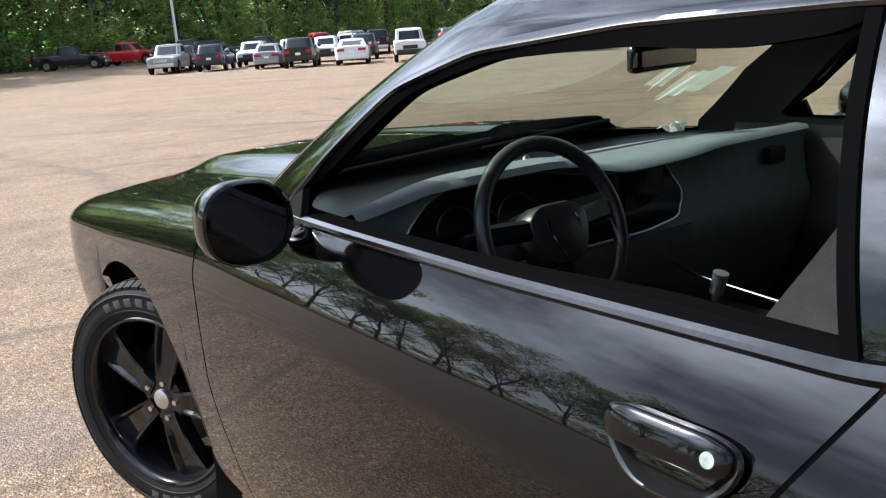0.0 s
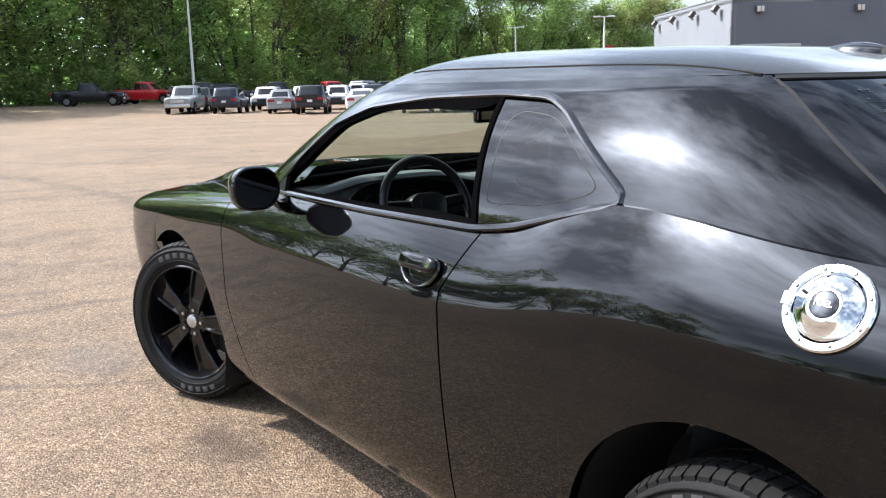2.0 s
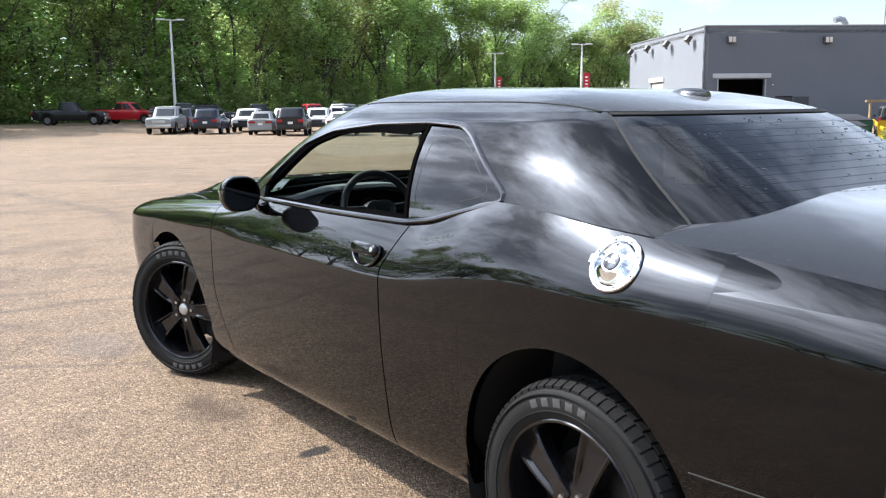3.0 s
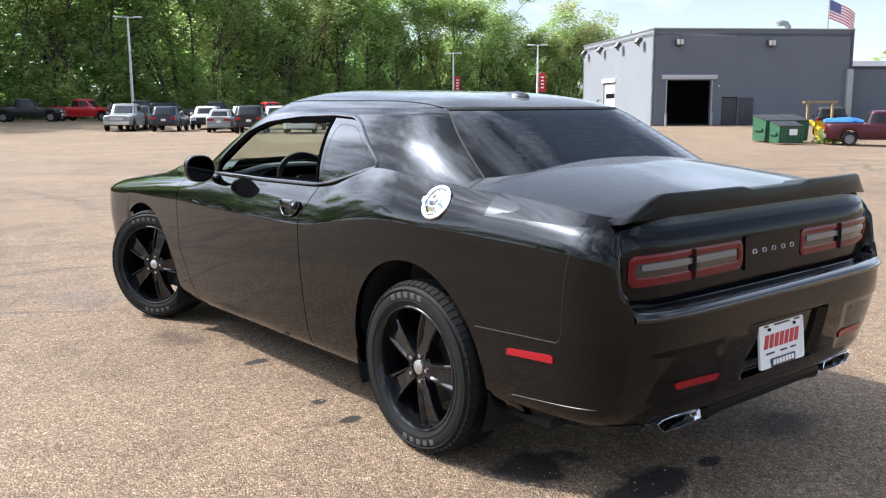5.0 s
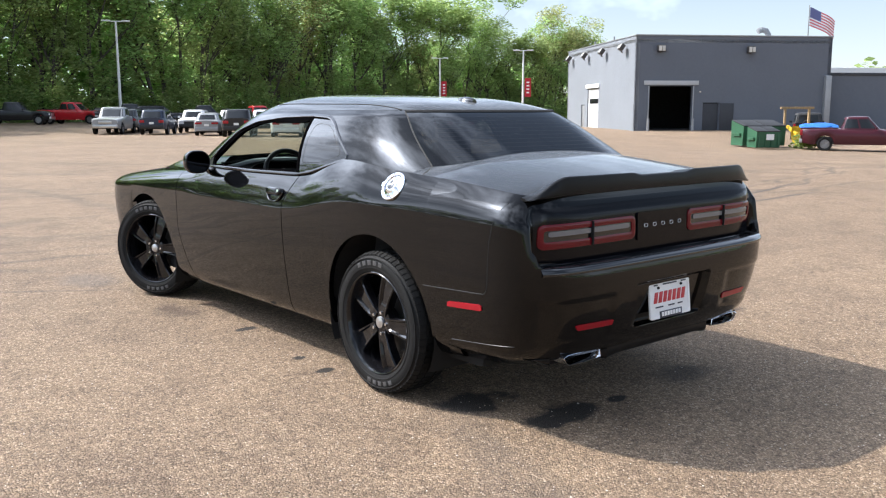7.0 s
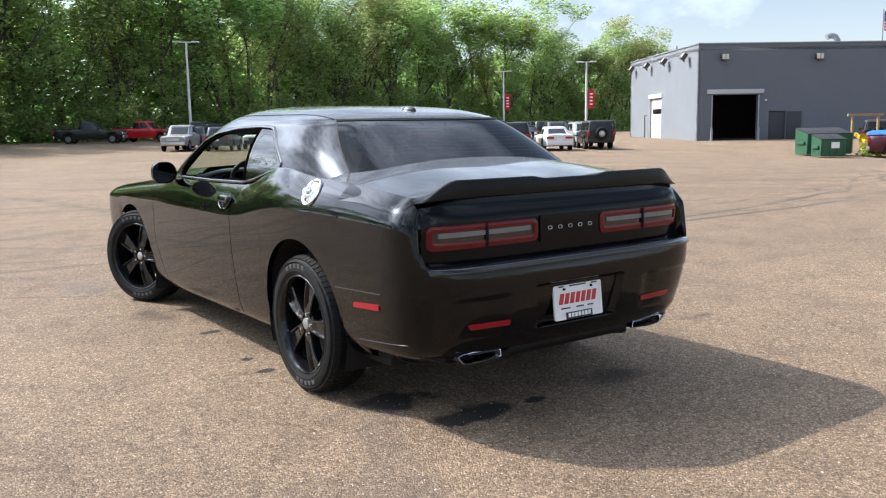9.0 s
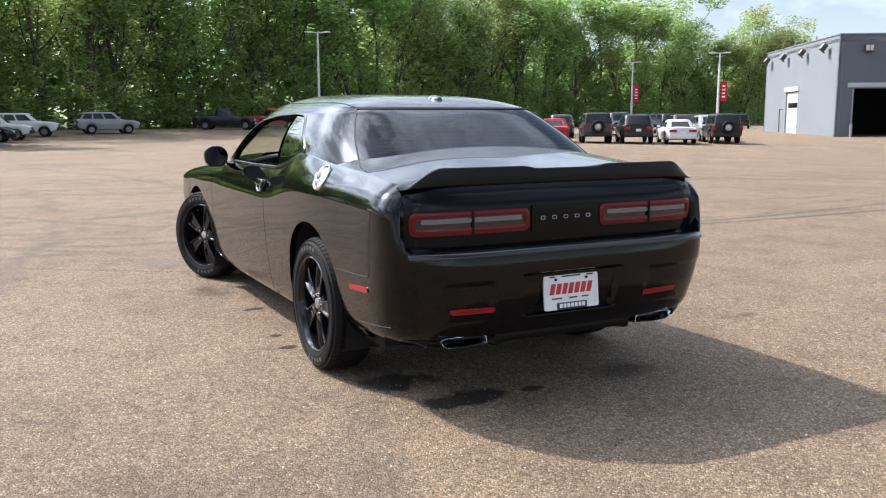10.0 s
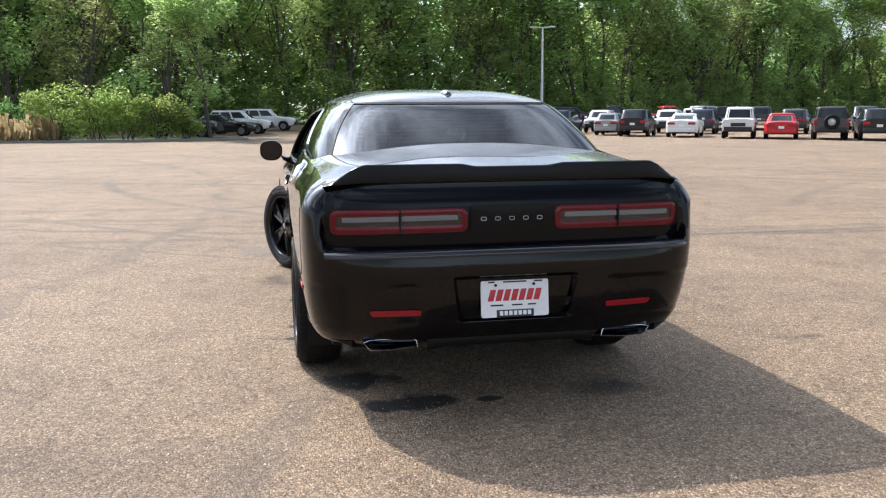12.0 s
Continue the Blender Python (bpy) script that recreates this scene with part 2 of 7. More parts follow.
def add_tube(bm, pts, radius, seg=8, closed=False, flat=1.0):
    """A tube along points; radius may be a list."""
    pts = [Vector(p) for p in pts]
    rows, n = [], len(pts)
    side = None
    for i, p in enumerate(pts):
        a = pts[(i - 1) % n] if closed or i else p
        b = pts[(i + 1) % n] if closed or i < n - 1 else p
        d = (b - a).normalized()
        if side is None:
            side = d.orthogonal().normalized()
        side = (side - d * side.dot(d)).normalized()
        up = d.cross(side)
        r = radius[i] if isinstance(radius, (list, tuple)) else radius
        rows.append([p + (side * math.cos(q) + up * math.sin(q) * flat) * r for q in np.linspace(0, math.tau, seg, endpoint=False)])
    if closed:
        vs = add_grid(bm, rows, True)
        for i in range(seg):
            j = (i + 1) % seg
            bm.faces.new((vs[-1][i], vs[-1][j], vs[0][j], vs[0][i]))
    else:
        vs = add_grid(bm, rows, True)
        bm.faces.new(vs[0]), bm.faces.new(vs[-1])
    return vs


def add_lathe(bm, profile, axis_at=(0, 0, 0), seg=48, turn=None):
    """Turns (radius, along) points round the local x axis."""
    rows = []
    for q in np.linspace(0, math.tau, seg, endpoint=False):
        row = [Vector((s, r * math.cos(q), r * math.sin(q))) for r, s in profile]
        rows.append([(turn @ v if turn else v) + Vector(axis_at) for v in row])
    vs = add_grid(bm, rows)
    n = len(profile)
    for i in range(n - 1):
        bm.faces.new((vs[-1][i], vs[-1][i + 1], vs[0][i + 1], vs[0][i]))


def keyed(keys, v):
    """Smooth cubic through (position, value) keys, flat beyond them."""
    ks = sorted(keys)
    if v <= ks[0][0]:
        return ks[0][1]
    if v >= ks[-1][0]:
        return ks[-1][1]
    slopes = []
    for i in range(len(ks)):
        a, b = ks[max(i - 1, 0)], ks[min(i + 1, len(ks) - 1)]
        slopes.append((b[1] - a[1]) / (b[0] - a[0]))
    for i in range(1, len(ks) - 1):
        if (ks[i][1] - ks[i - 1][1]) * (ks[i + 1][1] - ks[i][1]) <= 0:
            slopes[i] = 0.0
    for i in range(len(ks) - 1):
        (x0, y0), (x1, y1) = ks[i], ks[i + 1]
        if v <= x1:
            h = x1 - x0
            t = (v - x0) / h
            return (y0 * (2 * t**3 - 3 * t * t + 1) + slopes[i] * h * (t**3 - 2 * t * t + t)
                    + y1 * (3 * t * t - 2 * t**3) + slopes[i + 1] * h * (t**3 - t * t))


def smooth01(v, a, b):
    t = min(1, max(0, (v - a) / (b - a)))
    return t * t * (3 - 2 * t)


def round_rect(w, h, r, n=6, cx=0.0, cy=0.0):
    """Points round a rectangle with rounded corners."""
    pts = []
    for sx, sy, q0 in ((1, 1, 0), (-1, 1, 90), (-1, -1, 180), (1, -1, 270)):
        for q in np.linspace(radians(q0), radians(q0 + 90), n):
            pts.append((cx + sx * (w / 2 - r) + r * math.cos(q), cy + sy * (h / 2 - r) + r * math.sin(q)))
    return pts


def mirrored(bm):
    """A copy of a bmesh on the other side of x = 0."""
    b = bm.copy()
    bmesh.ops.scale(b, vec=(-1, 1, 1), verts=b.verts)
    bmesh.ops.reverse_faces(b, faces=b.faces)
    return b


# ---- the black coupe: forward is +y, the rear axle lies at y = 0 ----
BASE = 2.946
TYRE_R = 0.369


def lot_tilt(y):
    """The lot falls slightly towards the coupe's tail."""
    return -0.018 + 0.0127 * y


coupe = thing("coupe_car", "black two-door coupe with driver window down, parked on the lot", "car")


def crease_z(y):
    return keyed([(-1.1, 0.938), (-0.67, 0.945), (-0.2, 0.957), (0.18, 0.955), (0.42, 0.928), (0.72, 0.876), (1.0, 0.858), (2.4, 0.860), (3.0, 0.860), (3.5, 0.850), (3.85, 0.83)], y)


# Levels of the side from the sill up: height keys, half-width keys, rear end, front end.
LEVELS = [
    ([(-1.2, 0.32), (-0.6, 0.27), (0.4, 0.215), (2.5, 0.215), (3.4, 0.24)], [(-0.6, 0.80), (3.2, 0.80)], -1.02, 3.68),
    ([(-1.2, 0.335), (-0.6, 0.285), (0.4, 0.235), (2.5, 0.235), (3.4, 0.255)], [(-0.6, 0.85), (0.5, 0.862), (2.4, 0.862), (3.2, 0.85)], -1.08, 3.765),
    ([(-1.2, 0.415), (-0.6, 0.37), (0.4, 0.325), (2.5, 0.325), (3.4, 0.36)], [(-0.6, 0.905), (0.5, 0.902), (2.4, 0.902), (3.2, 0.895)], -1.135, 3.83),
    ([(-1.2, 0.56), (0.4, 0.55), (3.4, 0.57)], [(-0.6, 0.935), (0.5, 0.932), (2.4, 0.93), (3.2, 0.925)], -1.170, 3.87),
    ([(-1.2, 0.72), (0.4, 0.72), (3.4, 0.72)], [(-0.6, 0.945), (0.0, 0.952), (0.8, 0.944), (2.4, 0.936), (3.2, 0.936)], -1.174, 3.88),
    (None, [(-0.9, 0.935), (-0.5, 0.948), (0.0, 0.957), (0.8, 0.947), (2.4, 0.936), (3.2, 0.932)], -1.105, 3.87),
    ([(-1.1, 1.000), (-0.6, 1.035), (-0.1, 1.045), (0.3, 1.035), (0.7, 0.975), (1.1, 0.968), (2.2, 0.962), (3.0, 0.930), (3.5, 0.898), (3.85, 0.86)],
     [(-0.9, 0.895), (-0.5, 0.915), (0.0, 0.923), (0.4, 0.920), (0.62, 0.922), (0.85, 0.924), (1.5, 0.921), (2.4, 0.907), (3.2, 0.892)], -1.06, 3.86),
    ([(-1.1, 1.050), (-0.6, 1.098), (-0.1, 1.130), (0.2, 1.160), (0.36, 1.163), (0.6, 1.105), (0.85, 1.060), (1.9, 1.052), (2.3, 1.015), (3.0, 0.972), (3.5, 0.928), (3.85, 0.885)],
     [(-0.9, 0.815), (-0.5, 0.845), (0.0, 0.862), (0.4, 0.850), (0.62, 0.860), (0.8, 0.869), (1.5, 0.869), (2.1, 0.853), (2.4, 0.84), (3.2, 0.815)], -1.045, 3.82),
]
Y_REAR_SIDE, Y_FRONT_SIDE, N_FRONT = -0.56, 3.25, 5.0
N_REAR = (5.0, 5.2, 5.6, 6.0, 6.5, 9.0, 10.0, 10.0)
RADIUS_ARCH = 0.442
N_LOW, N_UP = 30, 20


def level_point(k, station):
    """Level k at a station: ('side', y), ('rear', angle) or ('front', angle)."""
    zk, wk, yr, yf = LEVELS[k]
    what, v = station
    if what == "side":
        y, x = v, keyed(wk, v)
    else:
        y0, y1, n = (Y_REAR_SIDE, yr, N_REAR[k]) if what == "rear" else (Y_FRONT_SIDE, yf, N_FRONT)
        y = y0 + (y1 - y0) * math.sin(v) ** (2 / n)
        x = keyed(wk, y0 + (y1 - y0) * 0.6 * math.sin(v) ** 2) * max(0.0, math.cos(v)) ** (2 / n)
    z = crease_z(y) if zk is None else keyed(zk, y)
    return Vector((-x, y, z))


def corner_angles(what, count):
    """Angles that divide a corner of the outline into even lengths."""
    dense = np.linspace(0, math.pi / 2, 600)
    pts = [level_point(4, (what, a)) for a in dense]
    run = np.concatenate([[0], np.cumsum([(b - a).length for a, b in zip(pts, pts[1:])])])
    return list(np.interp(np.linspace(0, run[-1], count), run, dense))


def seam_shift(y, z):
    """The door's rear edge leans back above the crease, and its front edge forward of the hinge."""
    s = -0.62 * max(0.0, z - 0.90) * math.exp(-(((y - 0.872) / 0.22) ** 2))
    s += -0.75 * max(0.0, 0.62 - z) ** 1.5 * math.exp(-(((y - 2.37) / 0.12) ** 2))
    return s


def spline_levels(ps, lo, hi, count):
    """Samples of a smooth curve through level points lo..hi."""
    seg = ps[lo : hi + 1]
    out = []
    for t in np.linspace(0, len(seg) - 1, count):
        i = min(int(t), len(seg) - 2)
        u = t - i
        p1, p2 = seg[i], seg[i + 1]
        p0 = seg[i - 1] if i else p1 * 2 - p2
        p3 = seg[i + 2] if i + 2 < len(seg) else p2 * 2 - p1
        if len(seg) == 3:
            # the shoulder bends evenly from the crease to the belt
            if i:
                p3 = p2 * 3 - p1 * 3 + p0
            else:
                p0 = p1 * 3 - p2 * 3 + p3
        out.append(0.5 * ((2 * p1) + (p2 - p0) * u + (2 * p0 - 5 * p1 + 4 * p2 - p3) * u * u + (3 * p1 - p0 - 3 * p2 + p3) * u**3))
    return out


def shoulder(ps, station, count):
    """The upper flank from crease to belt: one even bend, the same along the door and the haunch."""
    pts = spline_levels(ps, 5, 7, count)
    w = smooth01(station[1], -0.22, 0.14) * smooth01(station[1], 2.35, 1.95) if station[0] == "side" else 0.0
    if w <= 0:
        return pts
    p5, p7 = ps[5], ps[7]
    bend = keyed([(-0.2, 1.9), (0.15, 1.35), (0.45, 1.15), (1.0, 1.02), (2.4, 1.05)], station[1])
    lean = keyed([(0.3, 0.20), (1.0, 0.19), (2.4, 0.18)], station[1])
    out = []
    for p, t in zip(pts, np.linspace(0, 1, count)):
        z = p5.z + (p7.z - p5.z) * t
        s = z - p5.z
        q = Vector((p5.x + lean * s + bend * s * s, p5.y + (p7.y - p5.y) * t, z))
        out.append(p.lerp(q, w))
    return out


def arch_z(y):
    best = 0.0
    for c in (-0.015, BASE + 0.005):
        d = abs(y - c)
        if d < RADIUS_ARCH:
            best = max(best, 0.362 + math.sqrt(RADIUS_ARCH**2 - d * d))
    return best


def column(station):
    """The points of one station from the sill, or the arch, up to the belt."""
    ps = [level_point(k, station) for k in range(8)]
    low = spline_levels(ps, 0, 5, 60)
    zb = arch_z(station[1]) if station[0] == "side" else 0.0
    if zb:
        keep = [p for p in low if p.z > zb]
        i = len(low) - len(keep)
        if i > 0:
            a, b = low[i - 1], low[i]
            keep.insert(0, a.lerp(b, (zb - a.z) / (b.z - a.z)))
        low = keep
    run = np.concatenate([[0], np.cumsum([(b - a).length for a, b in zip(low, low[1:])])])
    col = []
    for d in np.linspace(0, run[-1], N_LOW):
        i = min(int(np.searchsorted(run, d, "right")) - 1, len(low) - 2)
        col.append(low[i].lerp(low[i + 1], (d - run[i]) / (run[i + 1] - run[i])))
    col += shoulder(ps, station, N_UP)[1:]
    if station[0] == "side":
        col = [Vector((p.x, p.y + seam_shift(station[1], p.z), p.z)) for p in col]
    return col


DOOR_REAR, DOOR_FRONT, TAIL_SEAM = 0.872, 2.370, -0.56
ys = set()
for c in (-0.015, BASE + 0.005):
    ys |= {round(c + RADIUS_ARCH * math.cos(q), 4) for q in np.linspace(0, math.pi, 31)}
    ys |= {round(c + RADIUS_ARCH + 0.006, 4), round(c - RADIUS_ARCH - 0.006, 4)}
lo, hi = -0.015 + RADIUS_ARCH + 0.03, BASE - RADIUS_ARCH - 0.03
ys |= {round(v, 4) for v in np.linspace(lo, hi, 58) if min(abs(v - DOOR_REAR), abs(v - DOOR_FRONT)) > 0.015}
for c in (DOOR_REAR, DOOR_FRONT):
    ys |= {c - 0.0038, c - 0.0036, c, c + 0.0036, c + 0.0038}
ys = sorted(v for v in ys if Y_REAR_SIDE + 0.004 < v < Y_FRONT_SIDE - 0.004)
REAR_ANGLES, FRONT_ANGLES = corner_angles("rear", 70), corner_angles("front", 34)
for x in [0.838 + 0.004 * i for i in range(10)] + [0.236 + 0.005 * i for i in range(9)] + [0.41 + 0.006 * i for i in range(11)]:
    REAR_ANGLES.append(math.acos((x / 0.94) ** (7.0 / 2)))
REAR_ANGLES.sort()
STATIONS = [("rear", a) for a in reversed(REAR_ANGLES)] + [("side", y) for y in ys] + [("front", a) for a in FRONT_ANGLES]
COLUMNS = [column(s) for s in STATIONS]


def station_y(s):
    return s[1] if s[0] == "side" else (-9.0 if s[0] == "rear" else 9.0)


def tail_recess(p):
    """How far a point of the rear lies within the sunk tail panel, 0 to 1."""
    inx = smooth01(abs(p.x), 0.886, 0.832)
    inz = smooth01(p.z, 0.748, 0.762) * smooth01(p.z, 1.030, 1.012)
    corner = 1.0
    dx, dz = abs(p.x) - 0.80, abs(p.z - 0.888) - 0.075
    if dx > 0 and dz > 0:
        corner = smooth01(math.hypot(dx, dz), 0.066, 0.050)
    return inx * inz * corner


def plate_recess(p):
    """The number plate sits in a shallow trapezoid."""
    half = 0.245 + 0.13 * (p.z - 0.44)
    return 0.034 * smooth01(abs(p.x), half + 0.02, half) * smooth01(p.z, 0.425, 0.44) * smooth01(p.z, 0.645, 0.622)


def bumper_ledge(p):
    """The flank of the bumper steps in under a soft edge."""
    side = smooth01(abs(p.x), 0.42, 0.47)
    return 0.007 * side * smooth01(p.z, 0.63, 0.60) * smooth01(p.z, 0.40, 0.44)


# rows of the rear fall close together at the edges of its recesses
REAR_ROWS = np.unique(np.round(np.concatenate([np.linspace(0.34, 0.42, 6), np.arange(0.424, 0.446, 0.003), np.linspace(0.45, 0.60, 9), np.arange(0.602, 0.648, 0.004),
                                               np.linspace(0.66, 0.74, 5), np.arange(0.744, 0.768, 0.003), np.linspace(0.775, 1.0, 13), np.arange(1.005, 1.034, 0.003)]), 4))


def fine_rear(col, w):
    """One rear column, resampled at the rows and sunk where the panel and the plate lie."""
    zs = [p.z for p in col]
    out = [col[0]]
    for z in REAR_ROWS:
        if zs[0] + 0.004 < z < zs[-1] - 0.004:
            out.append(Vector((np.interp(z, zs, [p.x for p in col]), np.interp(z, zs, [p.y for p in col]), z)))
        else:
            f = (z - REAR_ROWS[0]) / (REAR_ROWS[-1] - REAR_ROWS[0])
            q = min(zs[-1] - 0.003 * (1 - f), max(zs[0] + 0.003 * f, z))
            out.append(Vector((np.interp(q, zs, [p.x for p in col]), np.interp(q, zs, [p.y for p in col]), q)))
    out.append(col[-1])
    floor_y = np.interp(0.735, zs, [p.y for p in col]) + 0.088
    for p in out:
        p.y += w * (plate_recess(p) + bumper_ledge(p))
        p.y += w * tail_recess(p) * max(0.0, floor_y + 0.06 * max(0.0, p.z - 0.9) - p.y)
    return out


N_REAR_COLS = len(REAR_ANGLES)
REAR_COLS = [fine_rear(c, smooth01(s[1], 0.30, 0.5) if s[0] == "rear" else 0.0) for s, c in zip(STATIONS[: N_REAR_COLS + 1], COLUMNS[: N_REAR_COLS + 1])]
_gx, _gz = np.linspace(0, 0.93, 187), np.linspace(0.34, 1.045, 142)
_table = np.zeros((len(_gx), len(_gz)))
for _i, _z in enumerate(_gz):
    _pts = sorted((-float(np.interp(_z, [p.z for p in c], [p.x for p in c])), float(np.interp(_z, [p.z for p in c], [p.y for p in c]))) for c in REAR_COLS)
    _table[:, _i] = np.interp(_gx, [p[0] for p in _pts], [p[1] for p in _pts])


def rear_y(x, z):
    """Depth of the rear surface at a place."""
    i = min(int(abs(x) / 0.93 * 186), 185)
    j = min(max(int((z - 0.34) / 0.705 * 141), 0), 140)
    u, v = abs(x) / 0.93 * 186 - i, (z - 0.34) / 0.705 * 141 - j
    return float(_table[i, j] * (1 - u) * (1 - v) + _table[i + 1, j] * u * (1 - v) + _table[i, j + 1] * (1 - u) * v + _table[i + 1, j + 1] * u * v)


def skin_x(y, z):
    """Half-width of the body's flank at a place, round the rear corner as well."""
    pts = []
    for c in COLUMNS[: N_REAR_COLS + 40]:
        zs = [p.z for p in c]
        if zs[0] <= z <= zs[-1]:
            pts.append((float(np.interp(z, zs, [p.y for p in c])), -float(np.interp(z, zs, [p.x for p in c]))))
    pts.sort()
    return float(np.interp(y, [p[0] for p in pts], [p[1] for p in pts]))


def side_x(y, z):
    """Half-width of the body side at a place."""
    ps = [level_point(k, ("side", y)) for k in range(8)]
    pts = spline_levels(ps, 0, 5, 60) + shoulder(ps, ("side", y), 30)
    zs = [p.z for p in pts]
    return float(np.interp(z, zs, [-p.x for p in pts]))


def panel_mesh(cols, lip_bottom=True, lip_ends=(True, True), lip_top=True):
    """A panel from its columns, with edges folded inward to give it thickness."""
    bm = bmesh.new()
    rows = []
    for c in cols:
        r = list(c)
        if lip_bottom:
            r.insert(0, r[0] + Vector((0.03, 0, 0.004)))
        if lip_top:
            r.append(r[-1] + Vector((0.012, 0, 0.001)))
            r.append(r[-1] + Vector((0.004, 0, -0.03)))
        rows.append(r)
    if lip_ends[0]:
        rows.insert(0, [p + Vector((0.014, 0.001, 0)) for p in rows[0]])
    if lip_ends[1]:
        rows.append([p + Vector((0.014, -0.001, 0)) for p in rows[-1]])
    add_grid(bm, rows)
    return bm


def span(a, b):
    return [c for s, c in zip(STATIONS, COLUMNS) if a <= station_y(s) <= b]


def both_sides(name, bm, material, label=""):
    part(name, mirrored(bm), material, coupe, label, 25)
    return part(name, bm, material, coupe, label, 25)


both_sides("front_fender", panel_mesh(span(DOOR_FRONT + 0.0035, Y_FRONT_SIDE), lip_ends=(True, False)), BLACK_PAINT)
tuck = [[p + Vector((0.004 * (4 - i), 0, -0.002)) for p in COLUMNS[N_REAR_COLS - 4 + i]] for i in range(4)]
both_sides("quarter_panel", panel_mesh(tuck + span(Y_REAR_SIDE, DOOR_REAR - 0.0035), lip_ends=(False, True)), BLACK_PAINT)
door_bm = panel_mesh(span(DOOR_REAR + 0.0035, DOOR_FRONT - 0.0035))
part("passenger_door", mirrored(door_bm), BLACK_PAINT, coupe, "", 25)
door = part("driver_door", door_bm, BLACK_PAINT, coupe, "gloss black door with its window down", 25)
# dark channel behind the door seams
for y0 in (DOOR_REAR, DOOR_FRONT):
    c = [p + Vector((0.010, 0, 0)) for p in column(("side", y0))]
    bm = bmesh.new()
    add_grid(bm, [[p + Vector((0, d, 0)) for p in c] for d in (-0.02, 0.02)])
    both_sides("door_seal", bm, SEAL)


rear_cols = REAR_COLS
bm = bmesh.new()
rows = [[c[0] + Vector((0.0, 0.08, 0.02))] + list(c) for c in rear_cols]
for p in rows[0]:
    p.x = 0.0
add_grid(bm, rows)
b2 = mirrored(bm)
tmp = bpy.data.meshes.new("half")
b2.to_mesh(tmp)
b2.free()
bm.from_mesh(tmp)
bmesh.ops.remove_doubles(bm, verts=bm.verts, dist=0.0006)
part("rear_bumper", bm, BLACK_PAINT, coupe, "gloss black rear fascia with sunk tail panel", 25)

front_cols = [COLUMNS[-len(FRONT_ANGLES) - 1]] + COLUMNS[-len(FRONT_ANGLES):]
bm = bmesh.new()
rows = [[c[0] + Vector((0.0, -0.08, 0.01))] + list(c) for c in front_cols]
for p in rows[-1]:
    p.x = 0.0
add_grid(bm, rows)
b2 = mirrored(bm)
b2.to_mesh(tmp)
b2.free()
bm.from_mesh(tmp)
bmesh.ops.remove_doubles(bm, verts=bm.verts, dist=0.0006)
part("front_bumper", bm, BLACK_PAINT, coupe, "", 25)


def top_panel(edge, crown, bulge=None, count=33):
    """A lid between the left and right edge lines."""
    bm = bmesh.new()
    rows = []
    for e in edge:
        row = []
        for s in np.linspace(-1, 1, count):
            z = e.z + crown(e.y) * (1 - abs(s) ** 2.4)
            if bulge:
                z += bulge(s * abs(e.x), e.y)
            row.append(Vector((s * abs(e.x), e.y, z)))
        rows.append(row)
    add_grid(bm, rows)
    return bm


edge_rear = [level_point(7, s) for s in STATIONS if s[0] == "rear"] + [level_point(7, ("side", y)) for y in np.linspace(-0.54, -0.24, 9)]
DECK_CROWN = [(-1.05, 0.065), (-0.6, 0.078), (-0.24, 0.092)]
part("trunk_lid", top_panel(edge_rear, lambda y: keyed(DECK_CROWN, y)), DUSTY_SHEEN_PAINT, coupe, "gloss black boot lid with water spots", 30)


def hood_bulge(x, y):
    return 0.046 * smooth01(abs(x), 0.56, 0.47) * smooth01(y, 3.62, 3.25) - 0.012 * smooth01(abs(x), 0.10, 0.06) * smooth01(y, 3.5, 3.2)


edge_front = [level_point(7, ("side", y)) for y in np.linspace(2.16, 3.22, 30)] + [level_point(7, s) for s in STATIONS if s[0] == "front"]


def hood_rear(bm):
    """Pull the hood's rear edge forward of the windscreen in a shallow arc."""
    for v in bm.verts:
        w = smooth01(v.co.y, 2.75, 2.16)
        if w > 0:
            old = v.co.y
            v.co.y += w * max(0.0, 2.47 - 0.30 * (abs(v.co.x) / 0.86) ** 3 - 2.16)
            v.co.z += keyed(LEVELS[7][0], v.co.y) - keyed(LEVELS[7][0], old)
    return bm


part("hood", hood_rear(top_panel(edge_front, lambda y: 0.052, hood_bulge, 61)), BLACK_PAINT, coupe, "gloss black hood with raised centre", 30)

# ---- greenhouse ----
YC, N_TOP, N_SCREEN = 0.95, 5.0, 7.0


def top_w(z):
    return keyed([(0.95, 0.895), (1.07, 0.872), (1.166, 0.842), (1.28, 0.785), (1.39, 0.700), (1.425, 0.652)], z)


def top_front(z):
    return keyed([(0.95, 2.56), (1.03, 2.43), (1.425, 1.73)], z)


def top_rear(z):
    return keyed([(0.95, -0.80), (1.152, -0.43), (1.387, 0.00), (1.425, 0.085)], z)


def glass_x(y, z):
    w, end = top_w(z), (top_front(z) if y > YC else top_rear(z))
    n = N_SCREEN if y > YC else N_TOP
    r = min(1.0, abs((y - YC) / (end - YC)))
    return w * (1 - r**n) ** (1 / n)


def glass_y(x, z, front):
    w, end = top_w(z), (top_front(z) if front else top_rear(z))
    n = N_SCREEN if front else N_TOP
    r = min(1.0, abs(x) / w)
    return YC + (end - YC) * (1 - r**n) ** (1 / n)


